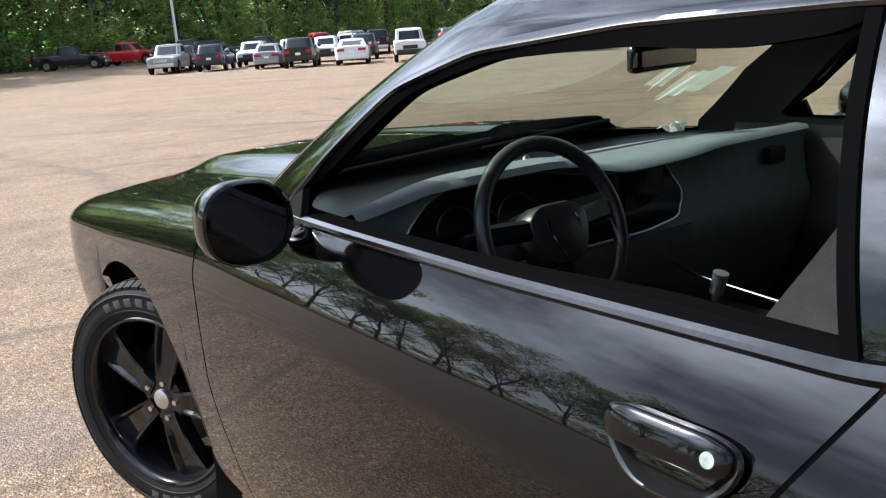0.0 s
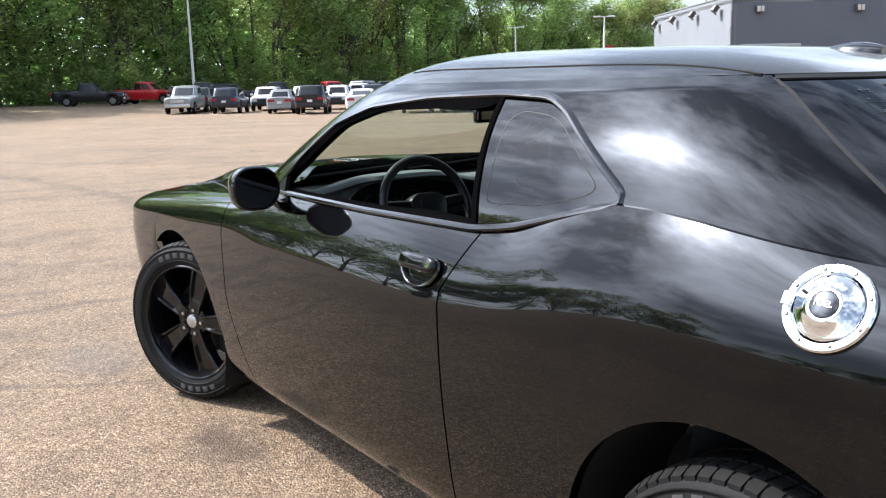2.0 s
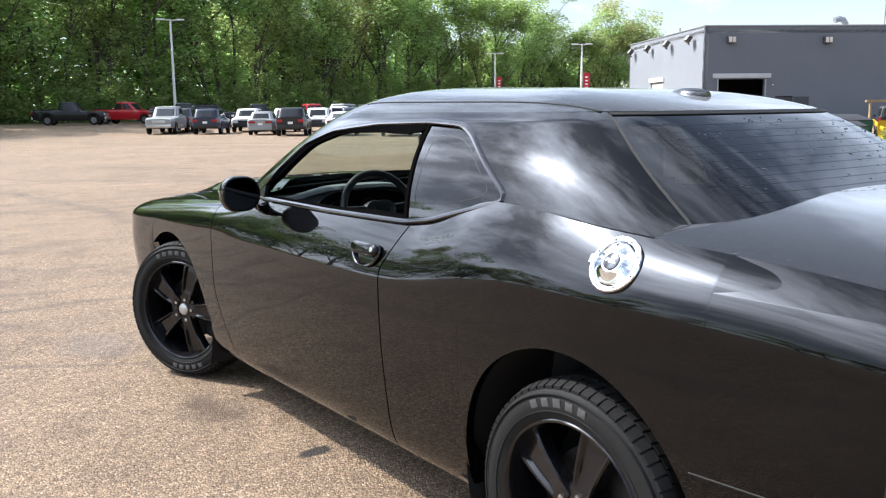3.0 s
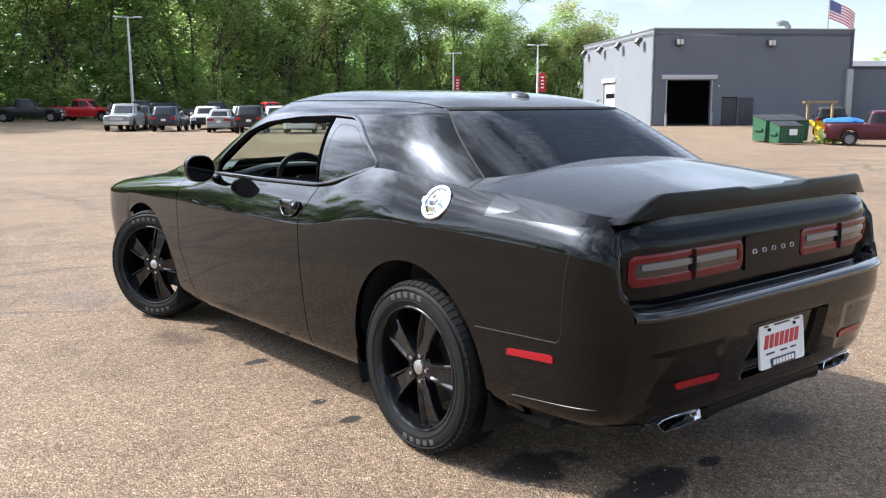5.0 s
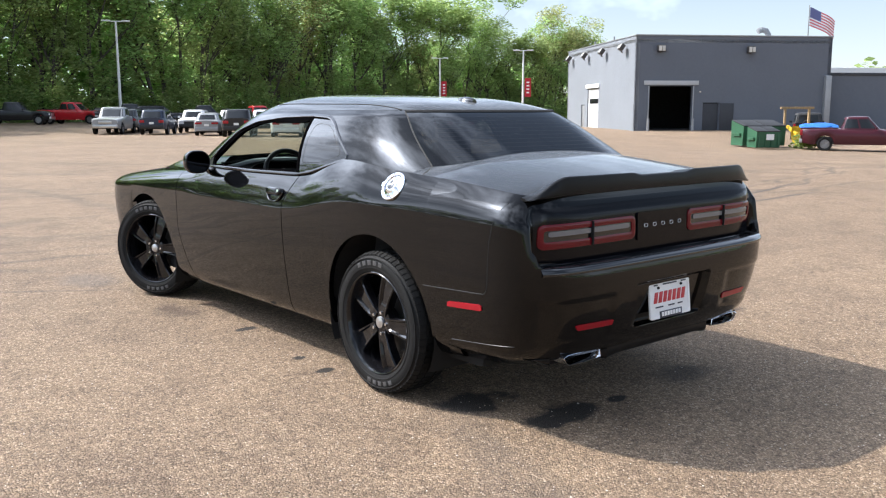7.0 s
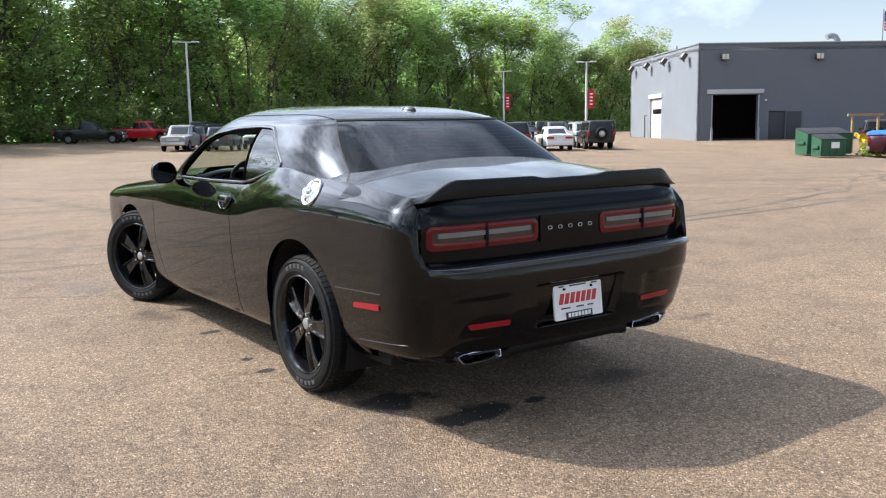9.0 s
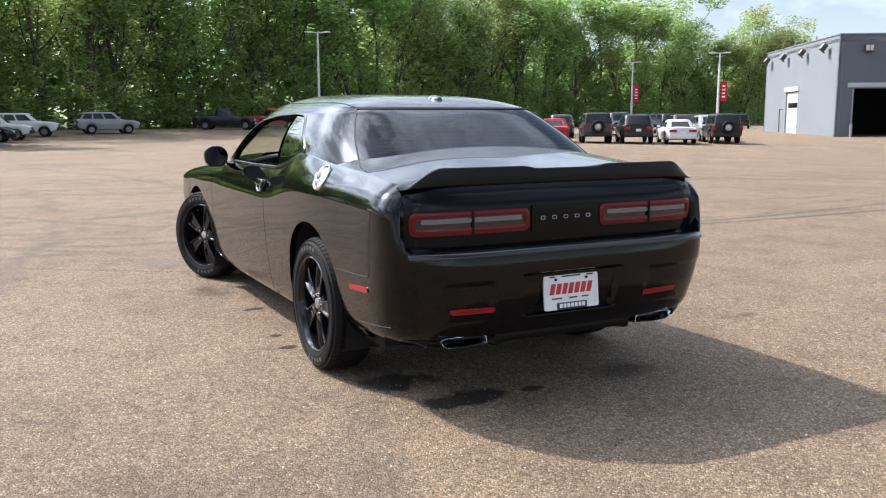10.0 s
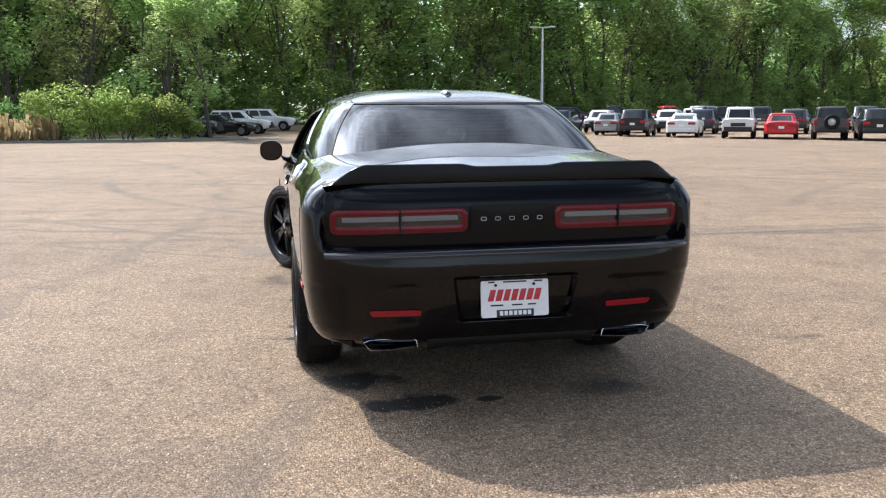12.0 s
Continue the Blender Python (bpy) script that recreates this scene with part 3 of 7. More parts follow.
def loop_curve(keys, count):
    """An even closed run of points through (y, z) corners joined by straight lines."""
    pts = [Vector((a, b)) for a, b in keys]
    run = [0.0]
    for a, b in zip(pts, pts[1:] + pts[:1]):
        run.append(run[-1] + (b - a).length)
    out = []
    for d in np.linspace(0, run[-1], count, endpoint=False):
        i = int(np.searchsorted(run, d, "right")) - 1
        a, b = pts[i], pts[(i + 1) % len(pts)]
        out.append(a.lerp(b, (d - run[i]) / (run[i + 1] - run[i])))
    return out


def soften(pts, rounds):
    for _ in range(rounds):
        n = len(pts)
        pts = [(pts[i - 1] + pts[i] * 2 + pts[(i + 1) % n]) / 4 for i in range(n)]
    return pts


def on_side(p, out=0.0):
    return Vector((-glass_x(p.x, p.y) - out, p.x, p.y))


# outline of the side windows, from the front lower corner round over the roof to the kinked belt
DLO = [(1.985, 1.066), (1.86, 1.175), (1.71, 1.295), (1.52, 1.352), (1.22, 1.380), (0.90, 1.388), (0.70, 1.378), (0.615, 1.345),
       (0.335, 1.172), (0.505, 1.130), (0.66, 1.090), (0.806, 1.069), (1.33, 1.062)]
dlo = soften(loop_curve(DLO, 240), 4)
OUTER = [(2.27, 1.000), (2.24, 1.05), (2.01, 1.22), (1.745, 1.38), (1.65, 1.425), (1.2, 1.425), (0.9, 1.425), (0.5, 1.425), (0.19, 1.425),
         (0.115, 1.39), (-0.255, 1.150), (-0.36, 1.06), (0.3, 1.00), (1.0, 1.00)]


def outer_at(p, c):
    """Where the way from c through p meets the greenhouse's side border."""
    d = (p - c).normalized()
    best = None
    poly = [Vector(q) for q in OUTER]
    for a, b in zip(poly, poly[1:] + poly[:1]):
        e = b - a
        den = d.x * e.y - d.y * e.x
        if abs(den) < 1e-9:
            continue
        t = ((a.x - c.x) * e.y - (a.y - c.y) * e.x) / den
        u = ((a.x - c.x) * d.y - (a.y - c.y) * d.x) / den
        if t > 0 and -1e-6 <= u <= 1 + 1e-6 and (best is None or t < best):
            best = t
    return c + d * best


# ring of bodywork between the window outline and the border: pillars and roof rail
centre = Vector((1.05, 1.20))


def ring_points():
    fits = []
    for p in dlo:
        fits.append(outer_at(p, centre))
    return fits


outer_pts = ring_points()
bm = bmesh.new()
rows = []
for t in np.linspace(0, 1, 22):
    rows.append([on_side(a.lerp(b, t), -0.014 * smooth01(b.y, 1.045, 1.01) * t**0.5) for a, b in zip(dlo, outer_pts)])
add_grid(bm, rows, True)
both_sides("roof_rail", bm, BLACK_PAINT, "gloss black roof rail with front and rear pillars")

# bright-edged satin moulding round the side windows
bm = bmesh.new()
loops = []
for off, out in ((-0.002, 0.000), (0.003, 0.007), (0.009, 0.008), (0.014, 0.004), (0.017, -0.001)):
    row = []
    n = len(dlo)
    for i, p in enumerate(dlo):
        d = (dlo[(i + 1) % n] - dlo[i - 1]).normalized()
        nrm = Vector((d.y, -d.x))
        if (p + nrm * 0.01 - centre).length < (p - centre).length:
            nrm = -nrm
        row.append(on_side(p + nrm * off, out))
    loops.append(row)
add_grid(bm, loops, True)
both_sides("window_moulding", bm, DARK_TRIM, "dark satin moulding round the side windows")
# dark inner rubber
bm = bmesh.new()
loops = []
for inset, out in ((0.0, 0.0), (0.4, -0.006), (1.0, -0.014), (1.04, -0.045)):
    loops.append([on_side(p + (centre - p).normalized() * inset * (0.012 + 0.024 * smooth01(p.x, 0.86, 0.92) * smooth01(p.y, 1.10, 1.16)), out) for p in dlo])
add_grid(bm, loops, True)
both_sides("window_seal", bm, SOFT_SEAL)


def upright_y(z):
    """The slanting joint between the door window and the quarter window."""
    return 0.812 + (0.893 - 0.812) * (z - 1.07) / 0.318


def edge_z(y):
    """Lowest and highest points of the window outline at y."""
    hits = []
    n = len(dlo)
    for i in range(n):
        a, b = dlo[i], dlo[(i + 1) % n]
        if (a.x - y) * (b.x - y) <= 0 and a.x != b.x:
            hits.append(a.y + (b.y - a.y) * (y - a.x) / (b.x - a.x))
    return (min(hits), max(hits)) if hits else (1.17, 1.172)


def side_pane(rear, inset=0.008):
    """The pane behind, or before, the joint, following the window outline."""
    pts = [p for p in dlo if (p.x < upright_y(p.y)) == rear]
    if not rear:
        cut = max(range(len(pts)), key=lambda i: (pts[i] - pts[i - 1]).length)
        pts = pts[cut:] + pts[:cut]
    else:
        cut = max(range(len(pts)), key=lambda i: (pts[i] - pts[i - 1]).length)
        pts = pts[cut:] + pts[:cut]
    a, b = pts[-1], pts[0]
    pts += [a.lerp(b, t) for t in np.linspace(0, 1, 14)[1:-1]]
    mid = sum(pts, Vector((0, 0))) / len(pts)
    bm = bmesh.new()
    vs = add_grid(bm, [[on_side(mid + (p - mid) * r, -inset) for p in pts] for r in (1.0, 0.9, 0.75, 0.6, 0.45, 0.3, 0.15, 0.03)], True)
    bm.faces.new(vs[-1])
    return bm


bm = side_pane(True)
part("quarter_window", mirrored(bm), GLASS_TINT, coupe, "", 60)
quarter_glass = part("quarter_window", bm, GLASS_TINT, coupe, "dark tinted fixed quarter window", 60)
bm = side_pane(False)
part("door_window", mirrored(bm), GLASS_CLEAR, coupe, "closed passenger window", 60)
bm.free()
# fine printed line just inside the quarter window's edge
inner = soften(loop_curve([(0.79, 1.125), (0.82, 1.33), (0.78, 1.352), (0.66, 1.34), (0.60, 1.315), (0.42, 1.19), (0.44, 1.172), (0.60, 1.135)], 90), 5)
bm = bmesh.new()
rows = []
for s in (0.0, 0.022):
    rows.append([on_side(p + (Vector((0.65, 1.24)) - p) * s, -0.0075) for p in inner])
add_grid(bm, rows, True)
LINE_GREY = mat("printed_grey_line", (0.010, 0.011, 0.012), 0.5, spec=0.15)
both_sides("window_print", bm, LINE_GREY)
# upright rubber between door glass and quarter window
bm = bmesh.new()
rows = []
for u in np.linspace(0, 1, 12):
    yb = 0.812 + (0.893 - 0.812) * u
    z0, z1 = edge_z(yb)
    z = z0 + (z1 - z0) * u
    rows.append([on_side(Vector((yb + d, z)), o) for d, o in ((-0.012, -0.010), (-0.009, -0.003), (0.009, -0.003), (0.012, -0.010), (0.011, -0.05))])
add_grid(bm, rows)
both_sides("window_upright", bm, SOFT_SEAL)


def side_edge(z, front):
    """The greenhouse border between pillar and screen at a height: (half-width, y)."""
    ks = [(1.00, 2.27), (1.05, 2.24), (1.22, 2.01), (1.38, 1.745), (1.425, 1.65)] if front else [(1.06, -0.36), (1.15, -0.255), (1.39, 0.115), (1.425, 0.19)]
    zs = [k[0] for k in ks]
    y = float(np.interp(z, zs, [k[1] for k in ks]))
    return glass_x(y, z), y


def screen(front, z0, z1, inset=0.0, shrink=0.0, rows_n=18, cols_n=41):
    bm = bmesh.new()
    rows = []
    for z in np.linspace(z0, z1, rows_n):
        xe = side_edge(z, front)[0] - shrink
        rows.append([Vector((x, glass_y(x, z, front) + (-inset if front else inset), z)) for x in np.linspace(-xe, xe, cols_n)])
    add_grid(bm, rows)
    return bm


part("windscreen", screen(True, 1.00, 1.425), GLASS_CLEAR, coupe, "clear laminated windscreen with a paper sticker", 60)
part("rear_window", screen(False, 1.06, 1.418, 0.004), GLASS_TINT, coupe, "dark tinted rear window with heater lines", 60)


def ribbon(pts, normals, width, lift, material, name, label=""):
    bm = bmesh.new()
    rows = []
    for i, (p, nrm) in enumerate(zip(pts, normals)):
        a, b = pts[max(i - 1, 0)], pts[min(i + 1, len(pts) - 1)]
        d = (b - a).normalized()
        s = d.cross(nrm).normalized() * width / 2
        rows.append([p - s - nrm * 0.004, p - s + nrm * lift, p + s + nrm * lift, p + s - nrm * 0.004])
    add_grid(bm, rows)
    return part(name, bm, material, coupe, label, 30)


# seals round the rear window and the windscreen
for front in (False, True):
    zs = np.linspace(1.03 if front else 1.09, 1.424 if front else 1.417, 24)
    for sgn in (-1, 1):
        pts, nrm = [], []
        for z in zs:
            x, y = side_edge(z, front)
            pts.append(Vector((sgn * x, y, z)))
            nrm.append(Vector((sgn * 0.7, 0.5 if front else -0.5, 0.5)).normalized())
        ribbon(pts, nrm, 0.008, 0.0012, SEAL, "screen_seal")
    z = zs[-1]
    xe = side_edge(z, front)[0]
    pts = [Vector((x, glass_y(x, z, front), z)) for x in np.linspace(-xe, xe, 40)]
    ribbon(pts, [Vector((0, 0.5 if front else -0.5, 0.85)).normalized()] * 40, 0.018, 0.003, SEAL, "screen_seal")

# heater lines on the rear window
HEAT = mat("heater_line", (0.004, 0.004, 0.004), 0.6)
for z in np.linspace(1.155, 1.385, 13):
    bm = bmesh.new()
    xe = side_edge(z, False)[0] - 0.10
    rows = []
    for x in np.linspace(-xe, xe, 30):
        rows.append([Vector((x, glass_y(x, zz, False) + 0.0025, zz)) for zz in (z - 0.0003, z + 0.0003)])
    add_grid(bm, rows)
    part("heater_line", bm, HEAT, coupe, "", 0)

# drops of water left on the rear window
DROP = mat("water_drop", (0.012, 0.013, 0.015), 0.04, spec=0.5)
r_drop = random.Random(77)
bm = bmesh.new()
for _ in range(230):
    z = 1.12 + 0.28 * r_drop.random() ** 0.8
    xe = side_edge(z, False)[0] - 0.08
    x = r_drop.uniform(-xe, xe)
    r = r_drop.uniform(0.0016, 0.0042)
    p = Vector((x, glass_y(x, z, False) + 0.004, z))
    along_z = (Vector((x, glass_y(x, z + 0.01, False) + 0.004, z + 0.01)) - p).normalized()
    across = Vector((1, (glass_y(x + 0.01, z, False) - glass_y(x, z, False)) / 0.01, 0)).normalized()
    out = along_z.cross(across).normalized()
    if out.z < 0:
        out = -out
    ring_ = [bm.verts.new(p + across * r * math.cos(q) + along_z * r * 1.25 * math.sin(q)) for q in np.linspace(0, math.tau, 8, endpoint=False)]
    mid_ = [bm.verts.new(p + out * r * 0.45 + across * r * 0.6 * math.cos(q) + along_z * r * 0.75 * math.sin(q)) for q in np.linspace(0, math.tau, 8, endpoint=False)]
    for i in range(8):
        bm.faces.new((ring_[i], ring_[(i + 1) % 8], mid_[(i + 1) % 8], mid_[i]))
    bm.faces.new(mid_)
tagged(part("water_drops", bm, DROP, coupe, "scattered water drops", 60), kind="stuff")

# roof: rings shrinking from the rail to the crown
bm = bmesh.new()
ring = []
for q in np.linspace(0, math.tau, 160, endpoint=False):
    c, s = math.cos(q), math.sin(q)
    n = N_SCREEN if s > 0 else N_TOP
    x = top_w(1.425) * math.copysign(abs(c) ** (2 / n), c)
    end = (top_front(1.425) if s > 0 else top_rear(1.425)) - YC
    ring.append((x, abs(end) * math.copysign(abs(s) ** (2 / n), s)))
rows = []
for r in [1.0, 0.985, 0.96, 0.92, 0.87, 0.8, 0.7, 0.58, 0.45, 0.3, 0.15, 0.03]:
    rows.append([Vector((x * r, YC + y * r, 1.425 + (0.093 + 0.018 * max(-1.0, min(1.0, y * r / 0.7))) * (1 - r**4.0))) for x, y in ring])
vs = add_grid(bm, rows, True)
bm.faces.new(vs[-1])
part("roof", bm, DUSTY_SHEEN_PAINT, coupe, "gloss black roof panel", 30)


def roof_z(x, y):
    end = (top_front(1.425) if y > YC else top_rear(1.425)) - YC
    n = N_SCREEN if y > YC else N_TOP
    r = (abs(x / top_w(1.425)) ** n + abs((y - YC) / end) ** n) ** (1 / n)
    return 1.425 + (0.093 + 0.018 * max(-1.0, min(1.0, (y - YC) / 0.7))) * (1 - min(1, r) ** 4.0)


# roof ditch lines
for sgn in (-1, 1):
    pts = [Vector((sgn * 0.575, y, roof_z(0.575, y) + 0.001)) for y in np.linspace(0.20, 1.50, 30)]
    ribbon(pts, [Vector((sgn * 0.3, 0, 1)).normalized()] * 30, 0.006, 0.0008, SEAL, "roof_ditch")
# antenna fin
bm = bmesh.new()
rows = []
for t in np.linspace(0, 1, 12):
    y, h, w = 0.39 - 0.14 * t, 0.027 * math.sin(math.pi * min(1, t * 0.62 + 0.05)) ** 0.8, 0.036 * (math.sin(math.pi * (0.08 + 0.84 * t))) ** 0.5
    rows.append([Vector((w * math.cos(q), y, roof_z(0, y) - 0.004 + h * math.sin(q))) for q in np.linspace(0, math.pi, 9)])
vs = add_grid(bm, rows)
bm.faces.new(vs[0]), bm.faces.new(vs[-1])
part("antenna_fin", bm, GLOSS_BLACK, coupe, "small black roof antenna fin")

# underbody and wheel houses
part("underbody", box((1.60, 4.3, 0.10), (0, 1.45, 0.28), 0.03), UNDER, coupe)
for y0 in (-0.015, BASE + 0.005):
    bm = bmesh.new()
    rows = []
    for q in np.linspace(radians(-25), radians(205), 40):
        y, z = y0 + (RADIUS_ARCH + 0.012) * math.cos(q), 0.362 + (RADIUS_ARCH + 0.012) * math.sin(q)
        rows.append([Vector((x, y, z)) for x in (-0.905, -0.80, -0.55)])
    add_grid(bm, rows)
    bm.faces.new([bm.verts.new((-0.55, y0 + 0.44 * math.cos(q), 0.362 + 0.44 * math.sin(q))) for q in np.linspace(radians(-25), radians(205), 24)])
    both_sides("wheel_house", bm, UNDER)


# ---- wheels ----
def wheel(parent, side, hub, steer):
    """A wheel whose outer face looks along local -x; side -1 is the driver's."""
    w = new("wheel")
    w.parent = parent
    w.matrix_basis = Matrix.Translation(hub) @ Matrix.Rotation(radians(steer), 4, "Z") @ (Matrix.Rotation(math.pi, 4, "Z") if side > 0 else Matrix.Identity(4))
    R, half = TYRE_R, 0.118
    # tyre carcass with bulging walls
    prof = [(0.258, -half + 0.020), (0.264, -half + 0.006), (0.279, -half - 0.001), (0.301, -half - 0.004), (0.324, -half - 0.001), (0.342, -half + 0.008),
            (0.355, -half + 0.020), (0.3620, -half + 0.032), (0.3643, -half + 0.060), (0.3648, 0), (0.3643, half - 0.060), (0.3620, half - 0.032), (0.355, half - 0.020),
            (0.324, half), (0.279, half), (0.258, half - 0.02)]
    bm = bmesh.new()
    add_lathe(bm, prof, seg=96)
    for r, d in ((0.287, 0.0035), (0.334, 0.003)):  # raised rings on the wall
        add_lathe(bm, [(r - 0.0035, -half - 0.0005), (r - 0.0015, -half - 0.001 - d), (r + 0.0015, -half - 0.001 - d), (r + 0.0035, -half + 0.001)], seg=96)
    tyre = part("tyre", bm, RUBBER, w, "black tyre with tread blocks", 35)
    # tread blocks: shoulder lugs and middle ribs
    bm = bmesh.new()
    n = 66
    for i in range(n):
        q = math.tau * i / n
        for x0, x1, lean, r0, r1 in ((-half + 0.010, -half + 0.040, 0.0, 0.355, 0.3675), (half - 0.040, half - 0.010, 0.0, 0.3675, 0.355),
                                     (-half + 0.046, -half + 0.078, 0.012, 0.3685, 0.369), (half - 0.078, half - 0.046, -0.012, 0.369, 0.3685), (-0.028, 0.028, 0.02, 0.369, 0.369)):
            dq = math.tau / n * 0.40
            vs = []
            for lift in (-0.010, 0.0):
                for x, sq, r in ((x0, -1, r0), (x1, -1, r1), (x1, 1, r1), (x0, 1, r0)):
                    a = q + sq * dq + (x / 0.369) * lean * 12
                    vs.append(bm.verts.new((x, (r + lift) * math.cos(a), (r + lift) * math.sin(a))))
            for f in ((4, 5, 6, 7), (0, 1, 5, 4), (1, 2, 6, 5), (2, 3, 7, 6), (3, 0, 4, 7)):
                bm.faces.new([vs[j] for j in f])
    part("tread", bm, RUBBER, tyre, "", 0)
    # plain marks where the maker's lettering stands on the wall
    for i in range(5):
        for a in (radians(100 - i * 8.5), radians(280 - i * 8.5)):
            turn = Matrix.Rotation(a - math.pi / 2, 3, "X")
            part("wall_mark", box((0.003, 0.028, 0.024), turn @ Vector((-half - 0.003, 0, 0.311)), 0.002, turn), mat_wall, tyre, "", 30)
    # rim: lip, barrel, back
    bm = bmesh.new()
    add_lathe(bm, [(0.255, -half + 0.022), (0.262, -half + 0.010), (0.2655, -half + 0.004), (0.262, -half + 0.001), (0.255, -half + 0.004), (0.248, -half + 0.016), (0.244, -half + 0.04),
                   (0.234, -0.03), (0.234, 0.08), (0.257, half - 0.01)], seg=96)
    rim = part("rim", bm, RIM_BLACK, w, "gloss black five-spoke alloy wheel", 30)
    # five broad tapering spokes with a raised ridge down each flank
    for i in range(5):
        bm = bmesh.new()
        turn = Matrix.Rotation(math.tau * i / 5 + radians(90), 3, "X")
        rows = []
        for t in np.linspace(0, 1, 12):
            r = 0.045 + 0.208 * t
            hw = 0.029 + 0.030 * t + 0.006 * t**4
            face = -half + 0.036 - 0.014 * math.sin(math.pi * min(1, t * 0.8 + 0.1)) + 0.004 * t
            dip = 0.013 * smooth01(t, 0.12, 0.35)
            prof = [(-hw, 0.05), (-hw, 0.006), (-hw * 0.90, 0.0), (-hw * 0.74, 0.001), (-hw * 0.58, dip), (hw * 0.58, dip), (hw * 0.74, 0.001), (hw * 0.90, 0.0), (hw, 0.006), (hw, 0.05)]
            rows.append([turn @ Vector((face + d, y, r)) for y, d in prof])
        vs = add_grid(bm, rows)
        bm.faces.new(vs[0]), bm.faces.new(vs[-1])
        part("spoke", bm, RIM_BLACK, rim, "", 30)
    bm = bmesh.new()
    add_lathe(bm, [(0.001, -half + 0.040), (0.052, -half + 0.036), (0.074, -half + 0.042), (0.082, -half + 0.06), (0.082, -0.02), (0.001, -0.02)], seg=40)
    part("hub", bm, RIM_BLACK, rim, "", 30)
    bm = bmesh.new()
    add_lathe(bm, [(0.001, -half + 0.024), (0.022, -half + 0.025), (0.029, -half + 0.028), (0.031, -half + 0.034), (0.031, -half + 0.05)], seg=32)
    part("centre_cap", bm, SILVER, rim, "silver centre cap", 30)
    for i in range(5):
        a = math.tau * (i + 0.5) / 5 + radians(90)
        p = Vector((0, 0.057 * math.cos(a - 1.57), 0.057 * math.sin(a - 1.57)))
        bm = bmesh.new()
        add_cone(bm, 0.0105, 0.0085, p + Vector((-half + 0.062, 0, 0)), p + Vector((-half + 0.022, 0, 0)), 6)
        part("lug_nut", bm, LUG, rim, "steel lug nut", 20)
    # brake disc behind the spokes
    bm = bmesh.new()
    add_lathe(bm, [(0.05, -0.005), (0.165, -0.005), (0.165, 0.02), (0.05, 0.02)], seg=48)
    part("brake_disc", bm, SILVER_DULL, w, "dull steel brake disc", 30)
    return w


mat_wall = grained("raised_tyre_marks", (0.045, 0.045, 0.046), 0.5, 90, 0.3, 0.1)
SILVER_DULL = grained("dull_steel", (0.08, 0.075, 0.07), 0.45, 60, 0.3, 0.1, metal=0.8)
for sgn in (-1, 1):
    wheel(coupe, sgn, (sgn * 0.828, -0.045, TYRE_R + lot_tilt(-0.045)), 0)
    kp = Vector((sgn * 0.78, BASE, TYRE_R + lot_tilt(BASE)))
    steer = 26
    off = Matrix.Rotation(radians(steer), 3, "Z") @ Vector((sgn * 0.052, 0, 0))
    wheel(coupe, sgn, kp + off, steer)


# ---- the coupe's rear: lamps, badge bars, spoiler, plate, pipes ----
def rear_pad(pts, lift, rings=(1.0, 0.75, 0.4, 0.05), dome=0.0, sunk=0.012):
    """A convex pad on the rear surface from an (x, z) outline, standing proud by lift."""
    cx, cz = sum(p[0] for p in pts) / len(pts), sum(p[1] for p in pts) / len(pts)
    rows = [[Vector((x, rear_y(x, z) + sunk, z)) for x, z in pts]]
    for r in rings:
        row = []
        for x, z in pts:
            px, pz = cx + (x - cx) * r, cz + (z - cz) * r
            row.append(Vector((px, rear_y(px, pz) - lift - dome * (1 - r * r), pz)))
        rows.append(row)
    bm = bmesh.new()
    vs = add_grid(bm, rows, True)
    bm.faces.new(vs[-1])
    return bm


def rear_frame(outer, inner, lift):
    """A raised frame between two outlines with the same number of points."""
    mid = [((a[0] + b[0]) / 2, (a[1] + b[1]) / 2) for a, b in zip(outer, inner)]
    rows = []
    for pts, d in ((outer, -0.012), (outer, lift * 0.6), (mid, lift), (inner, lift * 0.6), (inner, -0.012)):
        rows.append([Vector((x, rear_y(x, z) - d, z)) for x, z in pts])
    bm = bmesh.new()
    add_grid(bm, rows, True)
    return bm


def dense_rect(w, h, r, cx, cz):
    """A rounded rectangle with many points along its long edges."""
    pts = [Vector(p) for p in round_rect(w, h, r, 5, cx, cz)]
    out = []
    for k, (a, b) in enumerate(zip(pts, pts[1:] + pts[:1])):
        n = {4: 20, 14: 20, 9: 3, 19: 3}.get(k, 1)
        out += [tuple(a.lerp(b, i / n)) for i in range(n)]
    return out


for sgn in (-1, 1):
    lamp = new("tail_lamp")
    lamp.parent = coupe
    lamp["label"] = "red tail lamp with a grey light bar"
    part("lens", rear_frame(dense_rect(0.616, 0.108, 0.030, sgn * 0.514, 0.886), dense_rect(0.560, 0.048, 0.012, sgn * 0.514, 0.889), 0.011), RED_LENS, lamp, "red lens ring", 50)
    part("lamp_base", rear_pad(dense_rect(0.58, 0.070, 0.010, sgn * 0.514, 0.887), 0.0035), GLOSS_BLACK, lamp, "", 50)
    for x0, x1 in ((0.252, 0.508), (0.520, 0.770)):
        cx, w = sgn * (x0 + x1) / 2, x1 - x0
        part("light_bar", rear_pad(dense_rect(w, 0.022, 0.006, cx, 0.898), 0.008), CLEAR_LENS, lamp, "grey clear light bar", 50)
    part("lamp_divider", rear_pad(dense_rect(0.005, 0.106, 0.002, sgn * 0.514, 0.886), 0.0195), SEAL, lamp, "", 50)

